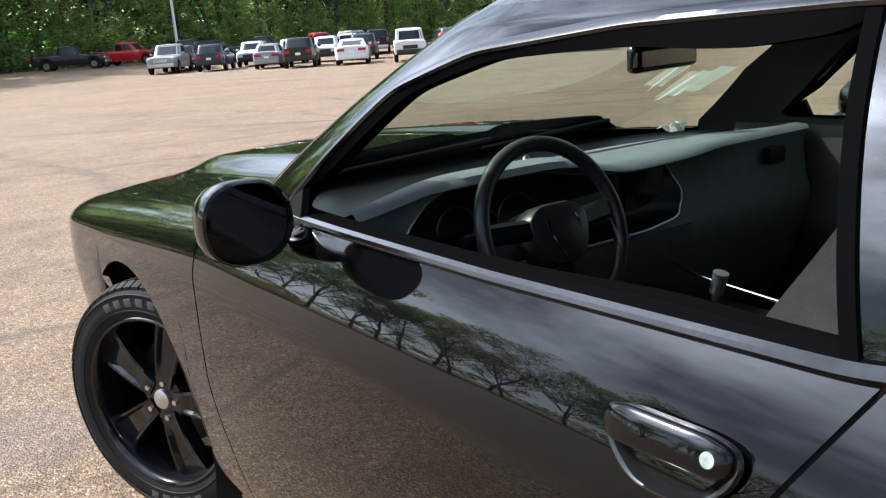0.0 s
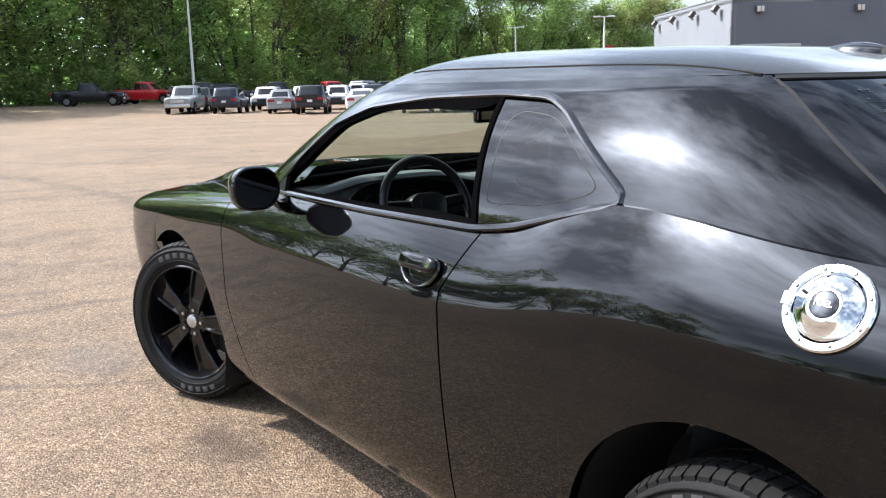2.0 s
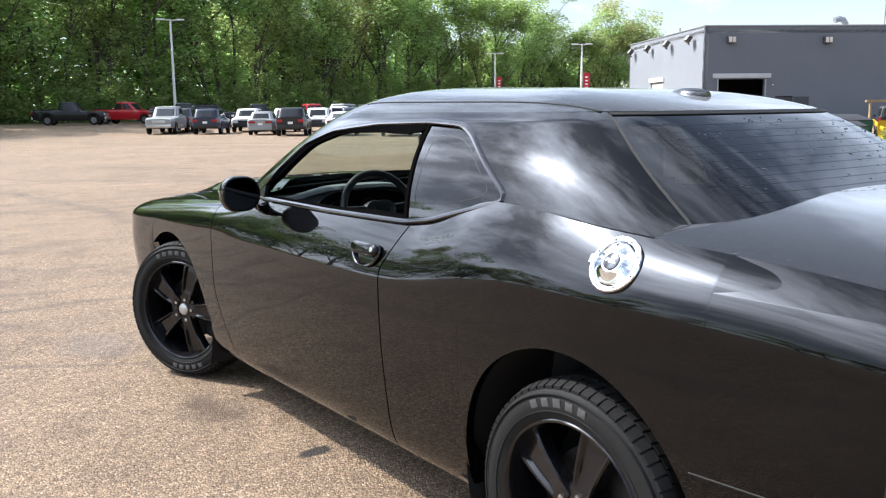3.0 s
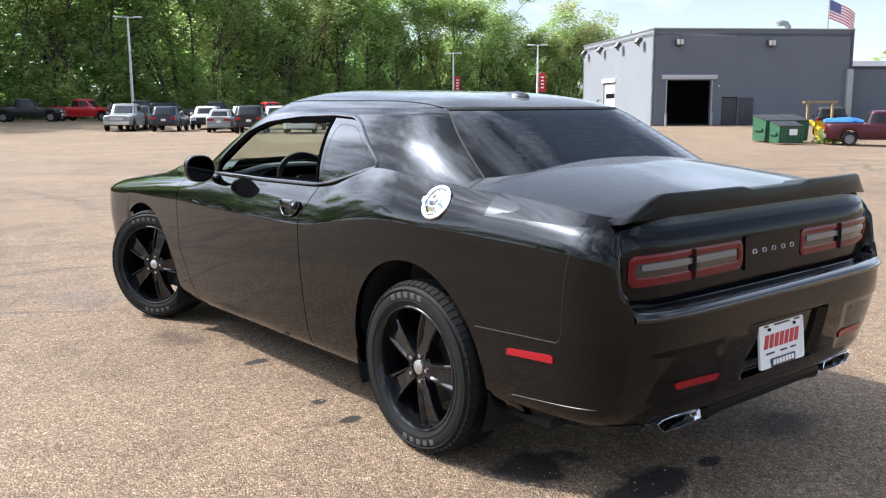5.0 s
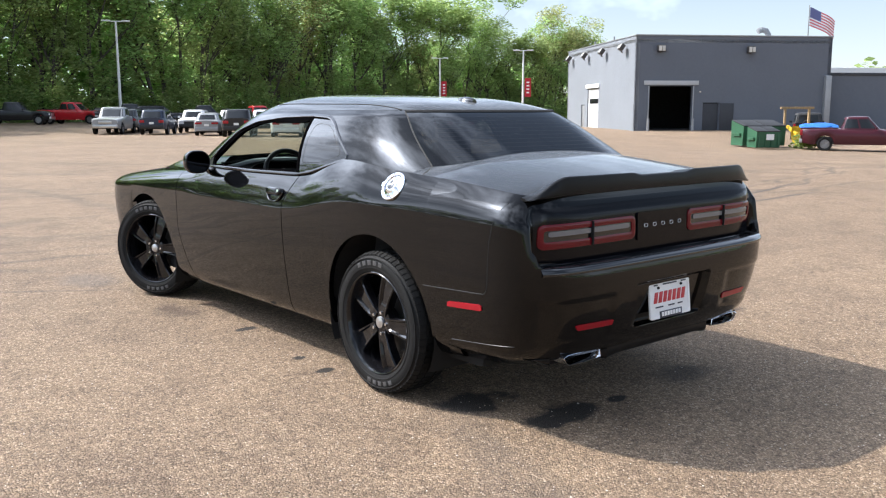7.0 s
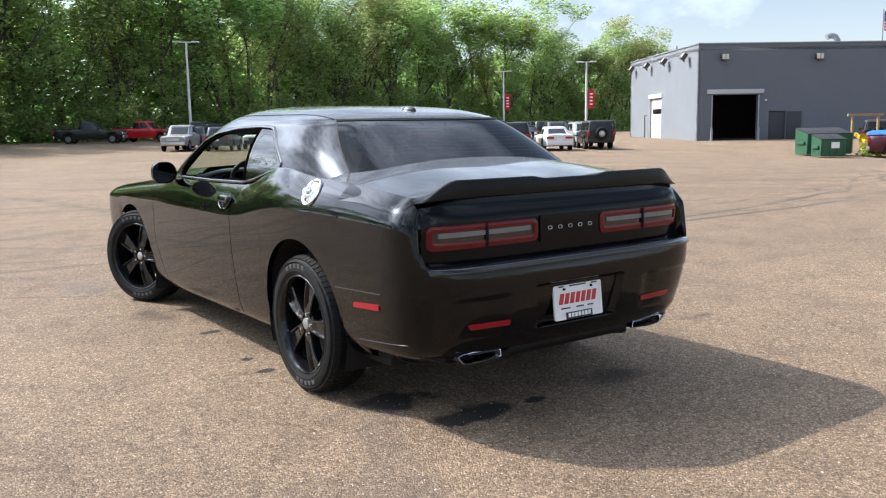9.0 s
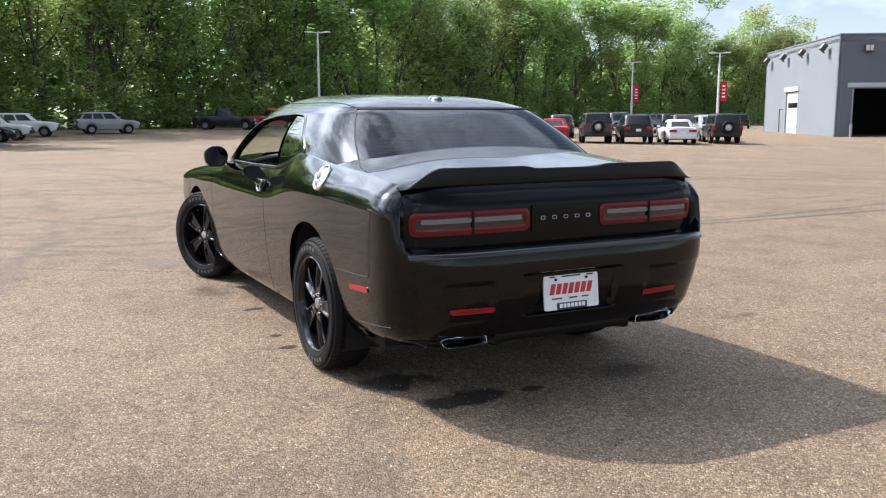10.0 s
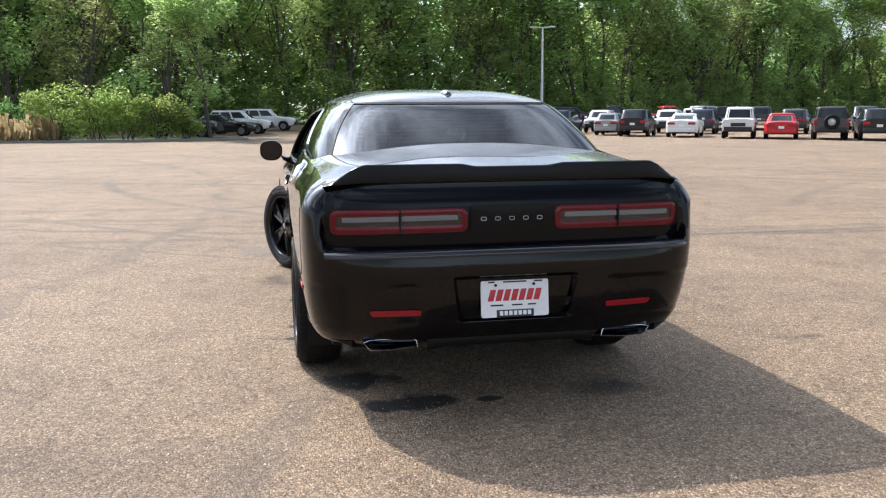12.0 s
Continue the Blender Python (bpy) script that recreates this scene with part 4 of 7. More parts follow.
part("tail_panel", rear_pad(dense_rect(1.685, 0.245, 0.05, 0, 0.884), 0.0015, (1.0, 0.97, 0.9, 0.8, 0.7, 0.6, 0.5, 0.4, 0.3, 0.2, 0.1)), TAIL_BLACK, coupe, "dark tail panel between the lamps", 50)
part("badge_panel", rear_pad(round_rect(0.385, 0.130, 0.012, 5, 0, 0.886), 0.010), TAIL_BLACK, coupe, "gloss black badge panel", 50)
# pale non-metal grey holds the sky reflection of the chrome marks
BADGE = grained("badge_with_sky_glint", (0.62, 0.62, 0.63), 0.45, 80, 0.05, 0.02, spec=0.6)
for i in range(5):
    x = -0.132 + 0.066 * i
    part("badge_mark", rear_frame(round_rect(0.027, 0.019, 0.006, 3, x, 0.888), round_rect(0.019, 0.011, 0.003, 3, x, 0.888), 0.013), BADGE, coupe, "small silver mark", 40)
# dark ledge under the tail panel
bm = bmesh.new()
rows = []
for x in np.linspace(-0.855, 0.855, 60):
    y0 = rear_y(x, 0.74)
    rows.append([Vector((x, y0 + d, z)) for d, z in ((0.004, 0.729), (-0.011, 0.733), (-0.014, 0.740), (-0.011, 0.748), (-0.003, 0.757), (0.007, 0.764), (0.03, 0.768))])
add_grid(bm, rows)
part("tail_ledge", bm, GLOSS_BLACK, coupe, "", 50)


def spoiler_rows():
    rows = []
    for x in np.linspace(-0.845, 0.845, 90):
        a = abs(x)
        end = smooth01(a, 0.845, 0.66)
        top = 1.045 + 0.094 * end**0.8 - 0.013 * smooth01(a, 0.25, 0.16)
        ytail = -1.100 + 0.06 * (a / 0.845) ** 4 + 0.012 * (1 - end)
        low = 1.050 + 0.012 * end - 0.006 * (a / 0.8) ** 2
        low = min(low, top - 0.004)
        yfront = -0.90 - 0.07 * smooth01(a, 0.6, 0.82)
        zdeck = 1.050 + 0.062 * (1 - (a / 0.85) ** 2.4)
        pts = [(yfront, zdeck - 0.004), (yfront - 0.01, zdeck + 0.004), ((yfront + ytail) / 2, (zdeck + top) / 2 + 0.002), (ytail + 0.02, top - 0.002), (ytail + 0.006, top),
               (ytail, top - 0.004), (ytail - 0.006, (top + low) / 2), (ytail - 0.004, low + 0.003), (ytail + 0.004, low), (ytail + 0.06, low - 0.004)]
        rows.append([Vector((x, y, z)) for y, z in pts])
    return rows


bm = bmesh.new()
vs = add_grid(bm, spoiler_rows())
bm.faces.new(vs[0]), bm.faces.new(vs[-1])
spoiler = part("rear_spoiler", bm, SATIN_BLACK, coupe, "satin black boot-lid spoiler", 40)
part("lock_button", box((0.014, 0.006, 0.03), (0.33, -1.098, 1.075), 0.003), GLOSS_BLACK, spoiler, "", 30)

# number plate
plate = new("number_plate")
plate.parent = coupe
plate.matrix_basis = pose(0, -1.146, 0.528, -6)
plate["label"] = "white dealer plate in a bright frame"
part("plate_sheet", box((0.302, 0.004, 0.152), (0, 0, 0), 0.001), WHITE_PLASTIC, plate)
bm = bmesh.new()
o, i_ = round_rect(0.318, 0.168, 0.010, 4), round_rect(0.288, 0.136, 0.006, 4)
rows = [[Vector((x, d, z)) for x, z in pts] for pts, d in ((o, 0.004), (o, -0.005), (i_, -0.005), (i_, 0.002))]
add_grid(bm, rows, True)
part("plate_frame", bm, WHITE_PLASTIC, plate, "white plastic plate frame", 30)
for i in range(7):
    bm = box((0.027, 0.003, 0.052), (0, 0, 0), 0.002)
    for v in bm.verts:
        v.co.x += v.co.z * 0.28
    ob = part("plate_bar", bm, RED_INK, plate, "plain red bar", 30)
    ob.location = (-0.108 + 0.036 * i, -0.003, 0.016)
for i in range(7):
    ob = part("plate_bar", box((0.016, 0.003, 0.020), (0, 0, 0), 0.001), WHITE_PLASTIC, plate, "", 30)
    ob.location = (-0.066 + 0.022 * i, -0.0075, -0.066)
part("plate_strip", box((0.175, 0.003, 0.034), (0, -0.005, -0.068), 0.001), DARK_INK, plate, "dark printed strip", 30)
for x, w in ((-0.085, 0.06), (0.01, 0.05), (0.08, 0.04)):
    part("plate_bar", box((w, 0.002, 0.007), (x, -0.003, -0.030), 0.001), DARK_INK, plate, "", 30)
for x, w in ((-0.11, 0.03), (0.0, 0.11), (0.11, 0.04)):
    part("plate_bar", box((w, 0.002, 0.007), (x, -0.006, 0.076), 0.001), DARK_INK, plate, "", 30)
for x in (-0.09, 0.09):
    bm = bmesh.new()
    add_cone(bm, 0.007, 0.006, (x, -0.003, 0.062), (x, -0.010, 0.062), 10)
    part("plate_screw", bm, SEAL, plate, "", 30)

for sgn in (-1, 1):
    pts = [(sgn * x, z) for x, z in ((0.438, 0.470), (0.434, 0.492), (0.448, 0.497), (0.655, 0.500), (0.664, 0.496), (0.655, 0.478), (0.645, 0.472))]
    if sgn > 0:
        pts.reverse()
    part("rear_reflector", rear_pad(pts, 0.006), RED_REFLECTOR, coupe, "red bumper reflector", 40)
    # tailpipe: bright trapezoid rim with a dark throat
    pipe = new("exhaust_tip")
    pipe.parent = coupe
    outer = [(0.440, 0.312), (0.446, 0.345), (0.460, 0.354), (0.610, 0.358), (0.662, 0.356), (0.688, 0.346), (0.668, 0.318), (0.652, 0.307), (0.56, 0.304)]
    cx, cz = 0.560, 0.332
    rows = []
    for inset, y in ((0.002, -0.95), (0.0, -1.090), (0.0006, -1.098), (0.0022, -1.099), (0.0038, -1.096), (0.005, -1.00)):
        rows.append([Vector((sgn * (cx + (x - cx) * (1 - inset / 0.11)), y + 0.02 * (abs(x) - 0.44), cz + (z - cz) * (1 - inset / 0.022))) for x, z in outer])
    bm = bmesh.new()
    add_grid(bm, rows, True)
    part("pipe_rim", bm, CHROME, pipe, "bright chrome tailpipe rim", 35)
    bm = bmesh.new()
    bm.faces.new([bm.verts.new((sgn * (cx + (x - cx) * 0.94), -1.03, cz + (z - cz) * 0.7)) for x, z in outer])
    part("pipe_throat", bm, SEAL, pipe, "", 0)
# black lower valance that the tailpipes come through
bm = bmesh.new()
rows = []
for x in np.linspace(-0.83, 0.83, 70):
    a = abs(x)
    drop = 0.056 * smooth01(a, 0.83, 0.66) - 0.012 * smooth01(a, 0.40, 0.30)
    y0 = rear_y(x, 0.352) + 0.075 * smooth01(a, 0.40, 0.43) * smooth01(a, 0.73, 0.695)
    rows.append([Vector((x, y0 + d, 0.346 - drop * k)) for d, k in ((0.004, 0.0), (0.003, 0.25), (0.005, 0.7), (0.012, 0.93), (0.022, 1.0), (0.10, 0.96), (0.30, 0.7))])
add_grid(bm, rows)
part("rear_valance", bm, SATIN_BLACK, coupe, "satin black lower rear valance", 50)


# ---- flank details ----
def flank_pad(pts, lift, sgn, rings=(1.0, 0.7, 0.3, 0.04), sunk=0.01):
    cy, cz = sum(p[0] for p in pts) / len(pts), sum(p[1] for p in pts) / len(pts)
    rows = [[Vector((sgn * (skin_x(y, z) - sunk), y, z)) for y, z in pts]]
    for r in rings:
        rows.append([Vector((sgn * (skin_x(cy + (y - cy) * r, cz + (z - cz) * r) + lift), cy + (y - cy) * r, cz + (z - cz) * r)) for y, z in pts])
    bm = bmesh.new()
    vs = add_grid(bm, rows, True)
    bm.faces.new(vs[-1])
    return bm


def flank_line(pts, sgn, r, lift, material, name, label=""):
    bm = bmesh.new()
    add_tube(bm, [Vector((sgn * (skin_x(y, z) + lift), y, z)) for y, z in pts], r, 6)
    return part(name, bm, material, coupe, label, 40)


for sgn in (-1, 1):
    pts = [(-0.600, 0.534), (-0.605, 0.556), (-0.625, 0.562), (-0.820, 0.578), (-0.832, 0.572), (-0.832, 0.552), (-0.820, 0.549)]
    part("side_marker", flank_pad(pts, 0.005, sgn), RED_REFLECTOR, coupe, "red rear side marker lamp", 40)
    flank_line([(y, 0.607 + 0.05 * (-0.43 - y)) for y in np.linspace(-0.43, -0.85, 14)], sgn, 0.0028, 0.0, SEAL, "bumper_seam")
    flank_line([(-0.850, 0.628), (-0.864, 0.642), (-0.872, 0.67), (-0.878, 0.76), (-0.886, 0.86), (-0.905, 0.94), (-0.93, 1.005), (-0.945, 1.03)], sgn, 0.0022, -0.0006, SEAL, "bumper_seam")
    flank_line([(y, 0.372 + 0.09 * (-0.58 - y)) for y in np.linspace(-0.60, -0.98, 14)], sgn, 0.0026, 0.0, SATIN_BLACK, "bumper_crease")


def flank_frame(y, z):
    """Place, outward normal and axes of the driver's flank."""
    p = Vector((-skin_x(y, z), y, z))
    dz = Vector((-skin_x(y, z + 0.02), y, z + 0.02)) - Vector((-skin_x(y, z - 0.02), y, z - 0.02))
    dy = Vector((-skin_x(y + 0.02, z), y + 0.02, z)) - Vector((-skin_x(y - 0.02, z), y - 0.02, z))
    n = dz.cross(dy).normalized()
    if n.x > 0:
        n = -n
    up = dz.normalized()
    along = up.cross(n).normalized()
    m = Matrix((along, n, up)).transposed().to_4x4()
    m.translation = p
    return m


# bright racing-style fuel door
fuel = new("fuel_door")
fuel.parent = coupe
fuel.matrix_basis = flank_frame(-0.175, 1.055) @ Matrix.Diagonal((0.93, 0.93, 0.93, 1))
fuel["label"] = "round chrome fuel door with screws"
Q = Matrix.Rotation(radians(90), 3, "Z")


def disc(profile, seg=56):
    """A turned shape whose face looks along local +y."""
    bm = bmesh.new()
    add_lathe(bm, profile, seg=seg, turn=Q)
    return bm


part("bezel", disc([(0.082, -0.012), (0.082, 0.004), (0.079, 0.008), (0.072, 0.009), (0.066, 0.007), (0.062, -0.004)]), CHROME, fuel, "", 35)
part("flap", disc([(0.062, -0.004), (0.061, 0.004), (0.056, 0.007), (0.048, 0.009), (0.040, 0.016), (0.032, 0.020), (0.030, 0.019), (0.001, 0.021)]), CHROME, fuel, "polished chrome flap", 30)
part("flap_emblem", disc([(0.001, 0.0225), (0.022, 0.0225), (0.026, 0.021), (0.026, 0.018)]), GLOSS_BLACK, fuel, "black centre disc", 30)
word = bpy.data.curves.new("word", "FONT")
word.body, word.size, word.align_x, word.align_y, word.extrude = "FUEL", 0.0155, "CENTER", "CENTER", 0.0006
word_ob = new("word", word)
bpy.context.view_layer.update()
letters = bpy.data.meshes.new_from_object(word_ob)
bpy.data.objects.remove(word_ob)
letters.materials.append(SILVER)
lettering = new("lettering", letters)
lettering.parent = fuel
lettering["label"] = "raised silver word FUEL"
lettering.matrix_basis = Matrix(((1, 0, 0, 0), (0, 0, 1, 0.0232), (0, 1, 0, 0), (0, 0, 0, 1)))
for i in range(8):
    a = math.tau * (i + 0.5) / 8
    bm = bmesh.new()
    add_cone(bm, 0.0045, 0.0038, (0.072 * math.cos(a), 0.006, 0.072 * math.sin(a)), (0.072 * math.cos(a), 0.0115, 0.072 * math.sin(a)), 8)
    part("screw", bm, SILVER_DULL, fuel, "", 30)
part("finger_tab", box((0.020, 0.010, 0.026), (-0.070, 0.012, 0.0), 0.003), CHROME, fuel, "", 30)

# door handle: scooped cup with a paddle above it
for sgn, parent in ((-1, door), (1, coupe)):
    handle = new("door_handle")
    handle.parent = parent
    m = flank_frame(0.972, 0.942)
    if sgn > 0:
        m = Matrix.Diagonal((-1, 1, 1, 1)) @ m
    handle.matrix_basis = m @ Matrix.Diagonal((0.90, 0.9, 0.90, 1))
    shape = [(-0.088, 0.030), (-0.096, 0.012), (-0.085, -0.012), (-0.058, -0.038), (-0.030, -0.050), (0.030, -0.050), (0.060, -0.040), (0.088, -0.012), (0.098, 0.012), (0.090, 0.034), (0.05, 0.040), (-0.05, 0.040)]
    rim_o = soften(loop_curve(shape, 72), 5)
    bm = bmesh.new()
    rows = []
    for r, d in ((1.06, -0.003), (1.03, 0.0035), (0.98, 0.004), (0.93, 0.001), (0.80, -0.010), (0.5, -0.020), (0.1, -0.022)):
        rows.append([Vector((p.x * r, d, p.y * r)) for p in rim_o])
    vs = add_grid(bm, rows, True)
    bm.faces.new(vs[-1])
    part("handle_cup", bm, GLOSS_BLACK, handle, "gloss black scooped cup", 60)
    bm = bmesh.new()
    paddle = soften(loop_curve([(-0.092, 0.034), (-0.094, 0.004), (-0.080, -0.008), (0.075, -0.008), (0.094, 0.004), (0.094, 0.032), (0.06, 0.041), (-0.06, 0.041)], 64), 3)
    rows = []
    for r, d in ((1.0, 0.0), (1.01, 0.008), (0.97, 0.014), (0.85, 0.018), (0.4, 0.020), (0.05, 0.020)):
        rows.append([Vector((p.x * r, d, 0.016 + (p.y - 0.016) * r)) for p in paddle])
    vs = add_grid(bm, rows, True)
    bm.faces.new(vs[-1])
    part("handle_paddle", bm, BLACK_PAINT, handle, "gloss black pull paddle", 50)
    bm = bmesh.new()
    add_cone(bm, 0.0105, 0.0095, (0.070, 0.012, 0.016), (0.070, 0.0225, 0.016), 20)
    part("door_lock", bm, CHROME, handle, "chrome door lock", 30)


# ---- door mirrors ----
for sgn in (-1, 1):
    mirror = new("door_mirror")
    mirror.parent = coupe
    mirror["label"] = "gloss black door mirror on a stalk"

    def mp(x, y, z):
        return Vector((sgn * x, y, z))

    rim = soften([Vector(q) for q in round_rect(0.164, 0.148, 0.062, 8)], 2)
    cx, cz = 1.018, 1.094
    bm = bmesh.new()
    rows = []
    for r, y in ((0.90, 1.802), (0.94, 1.792), (1.0, 1.796), (1.03, 1.810), (1.02, 1.832), (0.93, 1.858), (0.72, 1.878), (0.4, 1.888), (0.1, 1.890)):
        row = []
        for p in rim:
            taper = 1.0 - 0.16 * smooth01(p.x, -0.02, -0.11)
            row.append(mp(cx + p.x * r, y + 0.05 * (p.x + 0.05), cz + p.y * r * taper))
        rows.append(row)
    vs = add_grid(bm, rows, True)
    bm.faces.new(vs[-1])
    part("mirror_shell", bm, BLACK_PAINT, mirror, "gloss black shell", 40)
    bm = bmesh.new()
    bm.faces.new([bm.verts.new(mp(cx + p.x * 0.905, 1.804 + 0.05 * (p.x + 0.05), cz + p.y * 0.905 * (1.0 - 0.16 * smooth01(p.x, -0.02, -0.11)))) for p in rim])
    part("mirror_glass", bm, MIRROR_GLASS, mirror, "dark mirror glass", 0)
    bm = bmesh.new()
    rows = []
    for t in np.linspace(0, 1, 10):
        c = mp(0.945 - 0.085 * t, 1.85 + 0.04 * t, 1.046 - 0.026 * t - 0.012 * math.sin(math.pi * t))
        hw, hh = 0.036 + 0.012 * t, 0.022 + 0.004 * (1 - t) + 0.010 * t * t
        rows.append([c + Vector((0.012 * sgn * math.cos(q), hw * math.sin(q), hh * math.cos(q))) for q in np.linspace(0, math.tau, 20, endpoint=False)])
    vs = add_grid(bm, rows, True)
    bm.faces.new(vs[0]), bm.faces.new(vs[-1])
    part("mirror_stalk", bm, BLACK_PAINT, mirror, "", 50)
    # small triangular sail at the window's front corner
    bm = bmesh.new()
    tri = [(2.03, 1.062), (1.90, 1.062), (1.915, 1.115)]
    rows = [[Vector((sgn * (glass_x(y, z) + d), y, z)) for y, z in tri] for d in (-0.01, 0.006)]
    vs = add_grid(bm, rows, True)
    bm.faces.new(vs[-1])
    part("mirror_sail", bm, SATIN_BLACK, mirror, "", 30)

# wipers
for x0, x1 in ((-0.55, 0.02), (0.0, 0.52)):
    bm = bmesh.new()
    pts = [Vector((x, glass_y(x, 1.035 + 0.02 * (x - x0), True) + 0.012, 1.045 + 0.05 * (x - x0))) for x in np.linspace(x0, x1, 14)]
    add_tube(bm, pts, 0.007, 6)
    part("wiper", bm, SATIN_BLACK, coupe, "black wiper blade", 40)
# grille of the nose
part("grille", box((1.30, 0.05, 0.14), (0, 3.83, 0.74), 0.02), SEAL, coupe)


# ---- cabin ----
part("floor_pan", box((1.56, 2.7, 0.05), (0, 0.95, 0.31), 0.01), CARPET, coupe)
bm = bmesh.new()
add_grid(bm, [[Vector((x, -0.36, 0.3)), Vector((x, -0.36, 0.9)), Vector((x, -0.33, 1.055)), Vector((x, 0.12, 1.065)), Vector((x, 0.16, 0.95)), Vector((x, 0.24, 0.45))] for x in (-0.76, 0.76)])
part("parcel_shelf", bm, HEADLINER, coupe, "grey parcel shelf", 30)


def dash_section(x):
    hood_ = math.exp(-(((x + 0.42) / 0.27) ** 4))
    mid = math.exp(-(((x + 0.18) / 0.46) ** 6))
    return [(2.30 - 0.35 * (abs(x) / 0.78) ** 3, 0.99), (2.15 - 0.22 * (abs(x) / 0.78) ** 3, 1.038), (2.00 - 0.12 * (abs(x) / 0.78) ** 3, 1.052 + 0.012 * hood_), (1.90 - 0.03 * mid, 1.056 + 0.046 * hood_),
            (1.865 - 0.055 * mid, 1.052 + 0.046 * hood_), (1.855 - 0.055 * mid, 1.040 + 0.044 * hood_), (1.868 + 0.035 * mid, 1.020 + 0.042 * hood_), (1.872 + 0.050 * mid, 0.985),
            (1.860 + 0.040 * mid, 0.90), (1.845, 0.862), (1.85, 0.80), (1.90, 0.66), (1.98, 0.50), (2.05, 0.34)]


bm = bmesh.new()
add_grid(bm, [[Vector((x, y, z)) for y, z in dash_section(x)] for x in np.linspace(-0.775, 0.775, 90)])
dash = part("dashboard", bm, DASH, coupe, "soft black dashboard with instrument hood", 50)
# bright line round the instruments and screen
path = soften(loop_curve([(-0.655, 0.915), (-0.650, 0.985), (-0.585, 1.045), (-0.48, 1.078), (-0.32, 1.076), (-0.16, 1.042), (0.140, 1.036), (0.195, 1.010), (0.245, 0.930), (0.205, 0.880), (0.06, 0.868), (-0.25, 0.870), (-0.61, 0.880)], 130), 4)


def face_y(x, z):
    ks = dash_section(x)[5:10]
    ks = sorted((b, a) for a, b in ks)
    return float(np.interp(z, [k[0] for k in ks], [k[1] for k in ks]))


bm = bmesh.new()
add_tube(bm, [Vector((p.x, face_y(p.x, p.y) - 0.002, p.y)) for p in path], 0.003, 6, True)
part("dash_trim", bm, SILVER, dash, "thin silver trim line", 50)
bm = bmesh.new()
hub_ = sum(path, Vector((0, 0))) / len(path)
vs = add_grid(bm, [[Vector((q.x, face_y(q.x, q.y) - 0.0015, q.y)) for q in (hub_ + (p - hub_) * r for p in path)] for r in (1.0, 0.85, 0.7, 0.55, 0.4, 0.25, 0.1)], True)
bm.faces.new(vs[-1])
part("instrument_panel", bm, SATIN_BLACK, dash, "black panel behind gauges and screen", 50)
for gx0, gr in ((-0.50, 0.052), (-0.325, 0.052), (-0.41, 0.026)):
    bm = bmesh.new()
    add_tube(bm, [Vector((gx0 + gr * math.cos(q), face_y(gx0, 0.965) - 0.006, 0.968 + gr * math.sin(q))) for q in np.linspace(0, math.tau, 40, endpoint=False)], 0.0028, 6, True)
    part("gauge_ring", bm, SILVER_DULL, dash, "dull metal gauge ring", 50)
part("centre_screen", box((0.150, 0.012, 0.115), (0.105, face_y(0.10, 0.95) - 0.004, 0.958), 0.004), SCREEN, dash, "dark centre screen", 30)
part("vent", box((0.020, 0.014, 0.11), (0.000, face_y(0.0, 0.95) - 0.003, 0.955), 0.004), SATIN_BLACK, dash, "", 30)
part("vent", box((0.075, 0.03, 0.05), (0.60, 1.855, 0.985), 0.01), SATIN_BLACK, dash, "", 30)
# black scuttle between hood and windscreen
bm = bmesh.new()
rows = []
for x in np.linspace(-0.80, 0.80, 30):
    ye = 2.44 - 0.25 * (abs(x) / 0.8) ** 4
    rows.append([Vector((x, ye - 0.22, 1.000)), Vector((x, ye - 0.10, 1.012)), Vector((x, ye, 1.016)), Vector((x, ye + 0.10, 1.010))])
add_grid(bm, rows)
part("scuttle_panel", bm, SATIN_BLACK, coupe, "", 40)


def dash_top(x, y):
    ks = sorted(dash_section(x)[:5])
    return float(np.interp(y, [k[0] for k in ks], [k[1] for k in ks]))


bm = bmesh.new()
add_grid(bm, [[Vector((x, y, dash_top(x, y) + 0.002)) for y in (2.050, 2.062, 2.074)] for x in np.linspace(-0.55, 0.55, 60)])
part("defrost_slot", bm, SEAL, dash, "", 30)
bm = bmesh.new()
add_lathe(bm, [(0.001, 0.020), (0.008, 0.016), (0.012, 0.006), (0.020, 0.0)], (-0.18, 2.03, 1.060), 20, Matrix.Rotation(radians(-90), 3, "Y"))
part("light_sensor", bm, GLOSS_BLACK, dash, "", 40)

# steering wheel
SW = pose(-0.400, 1.700, 0.978, -20)
wheel_set = new("steering_wheel")
wheel_set.parent = coupe
wheel_set.matrix_basis = SW
wheel_set["label"] = "black leather steering wheel with silver trim"
bm = bmesh.new()
add_tube(bm, [Vector((0.184 * math.cos(q), 0, 0.184 * math.sin(q))) for q in np.linspace(0, math.tau, 72, endpoint=False)], 0.0165, 14, True)
part("wheel_rim", bm, LEATHER, wheel_set, "", 60)
bm = bmesh.new()
pad = soften(loop_curve([(-0.085, 0.030), (-0.05, 0.056), (0.05, 0.056), (0.085, 0.030), (0.075, -0.03), (0.045, -0.075), (-0.045, -0.075), (-0.075, -0.03)], 60), 5)
rows = []
for r, y in ((0.95, 0.045), (1.0, 0.02), (1.0, -0.005), (0.92, -0.022), (0.6, -0.030), (0.1, -0.032)):
    rows.append([Vector((p.x * r, y, p.y * r)) for p in pad])
vs = add_grid(bm, rows, True)
bm.faces.new(vs[-1])
part("wheel_hub", bm, LEATHER, wheel_set, "", 50)
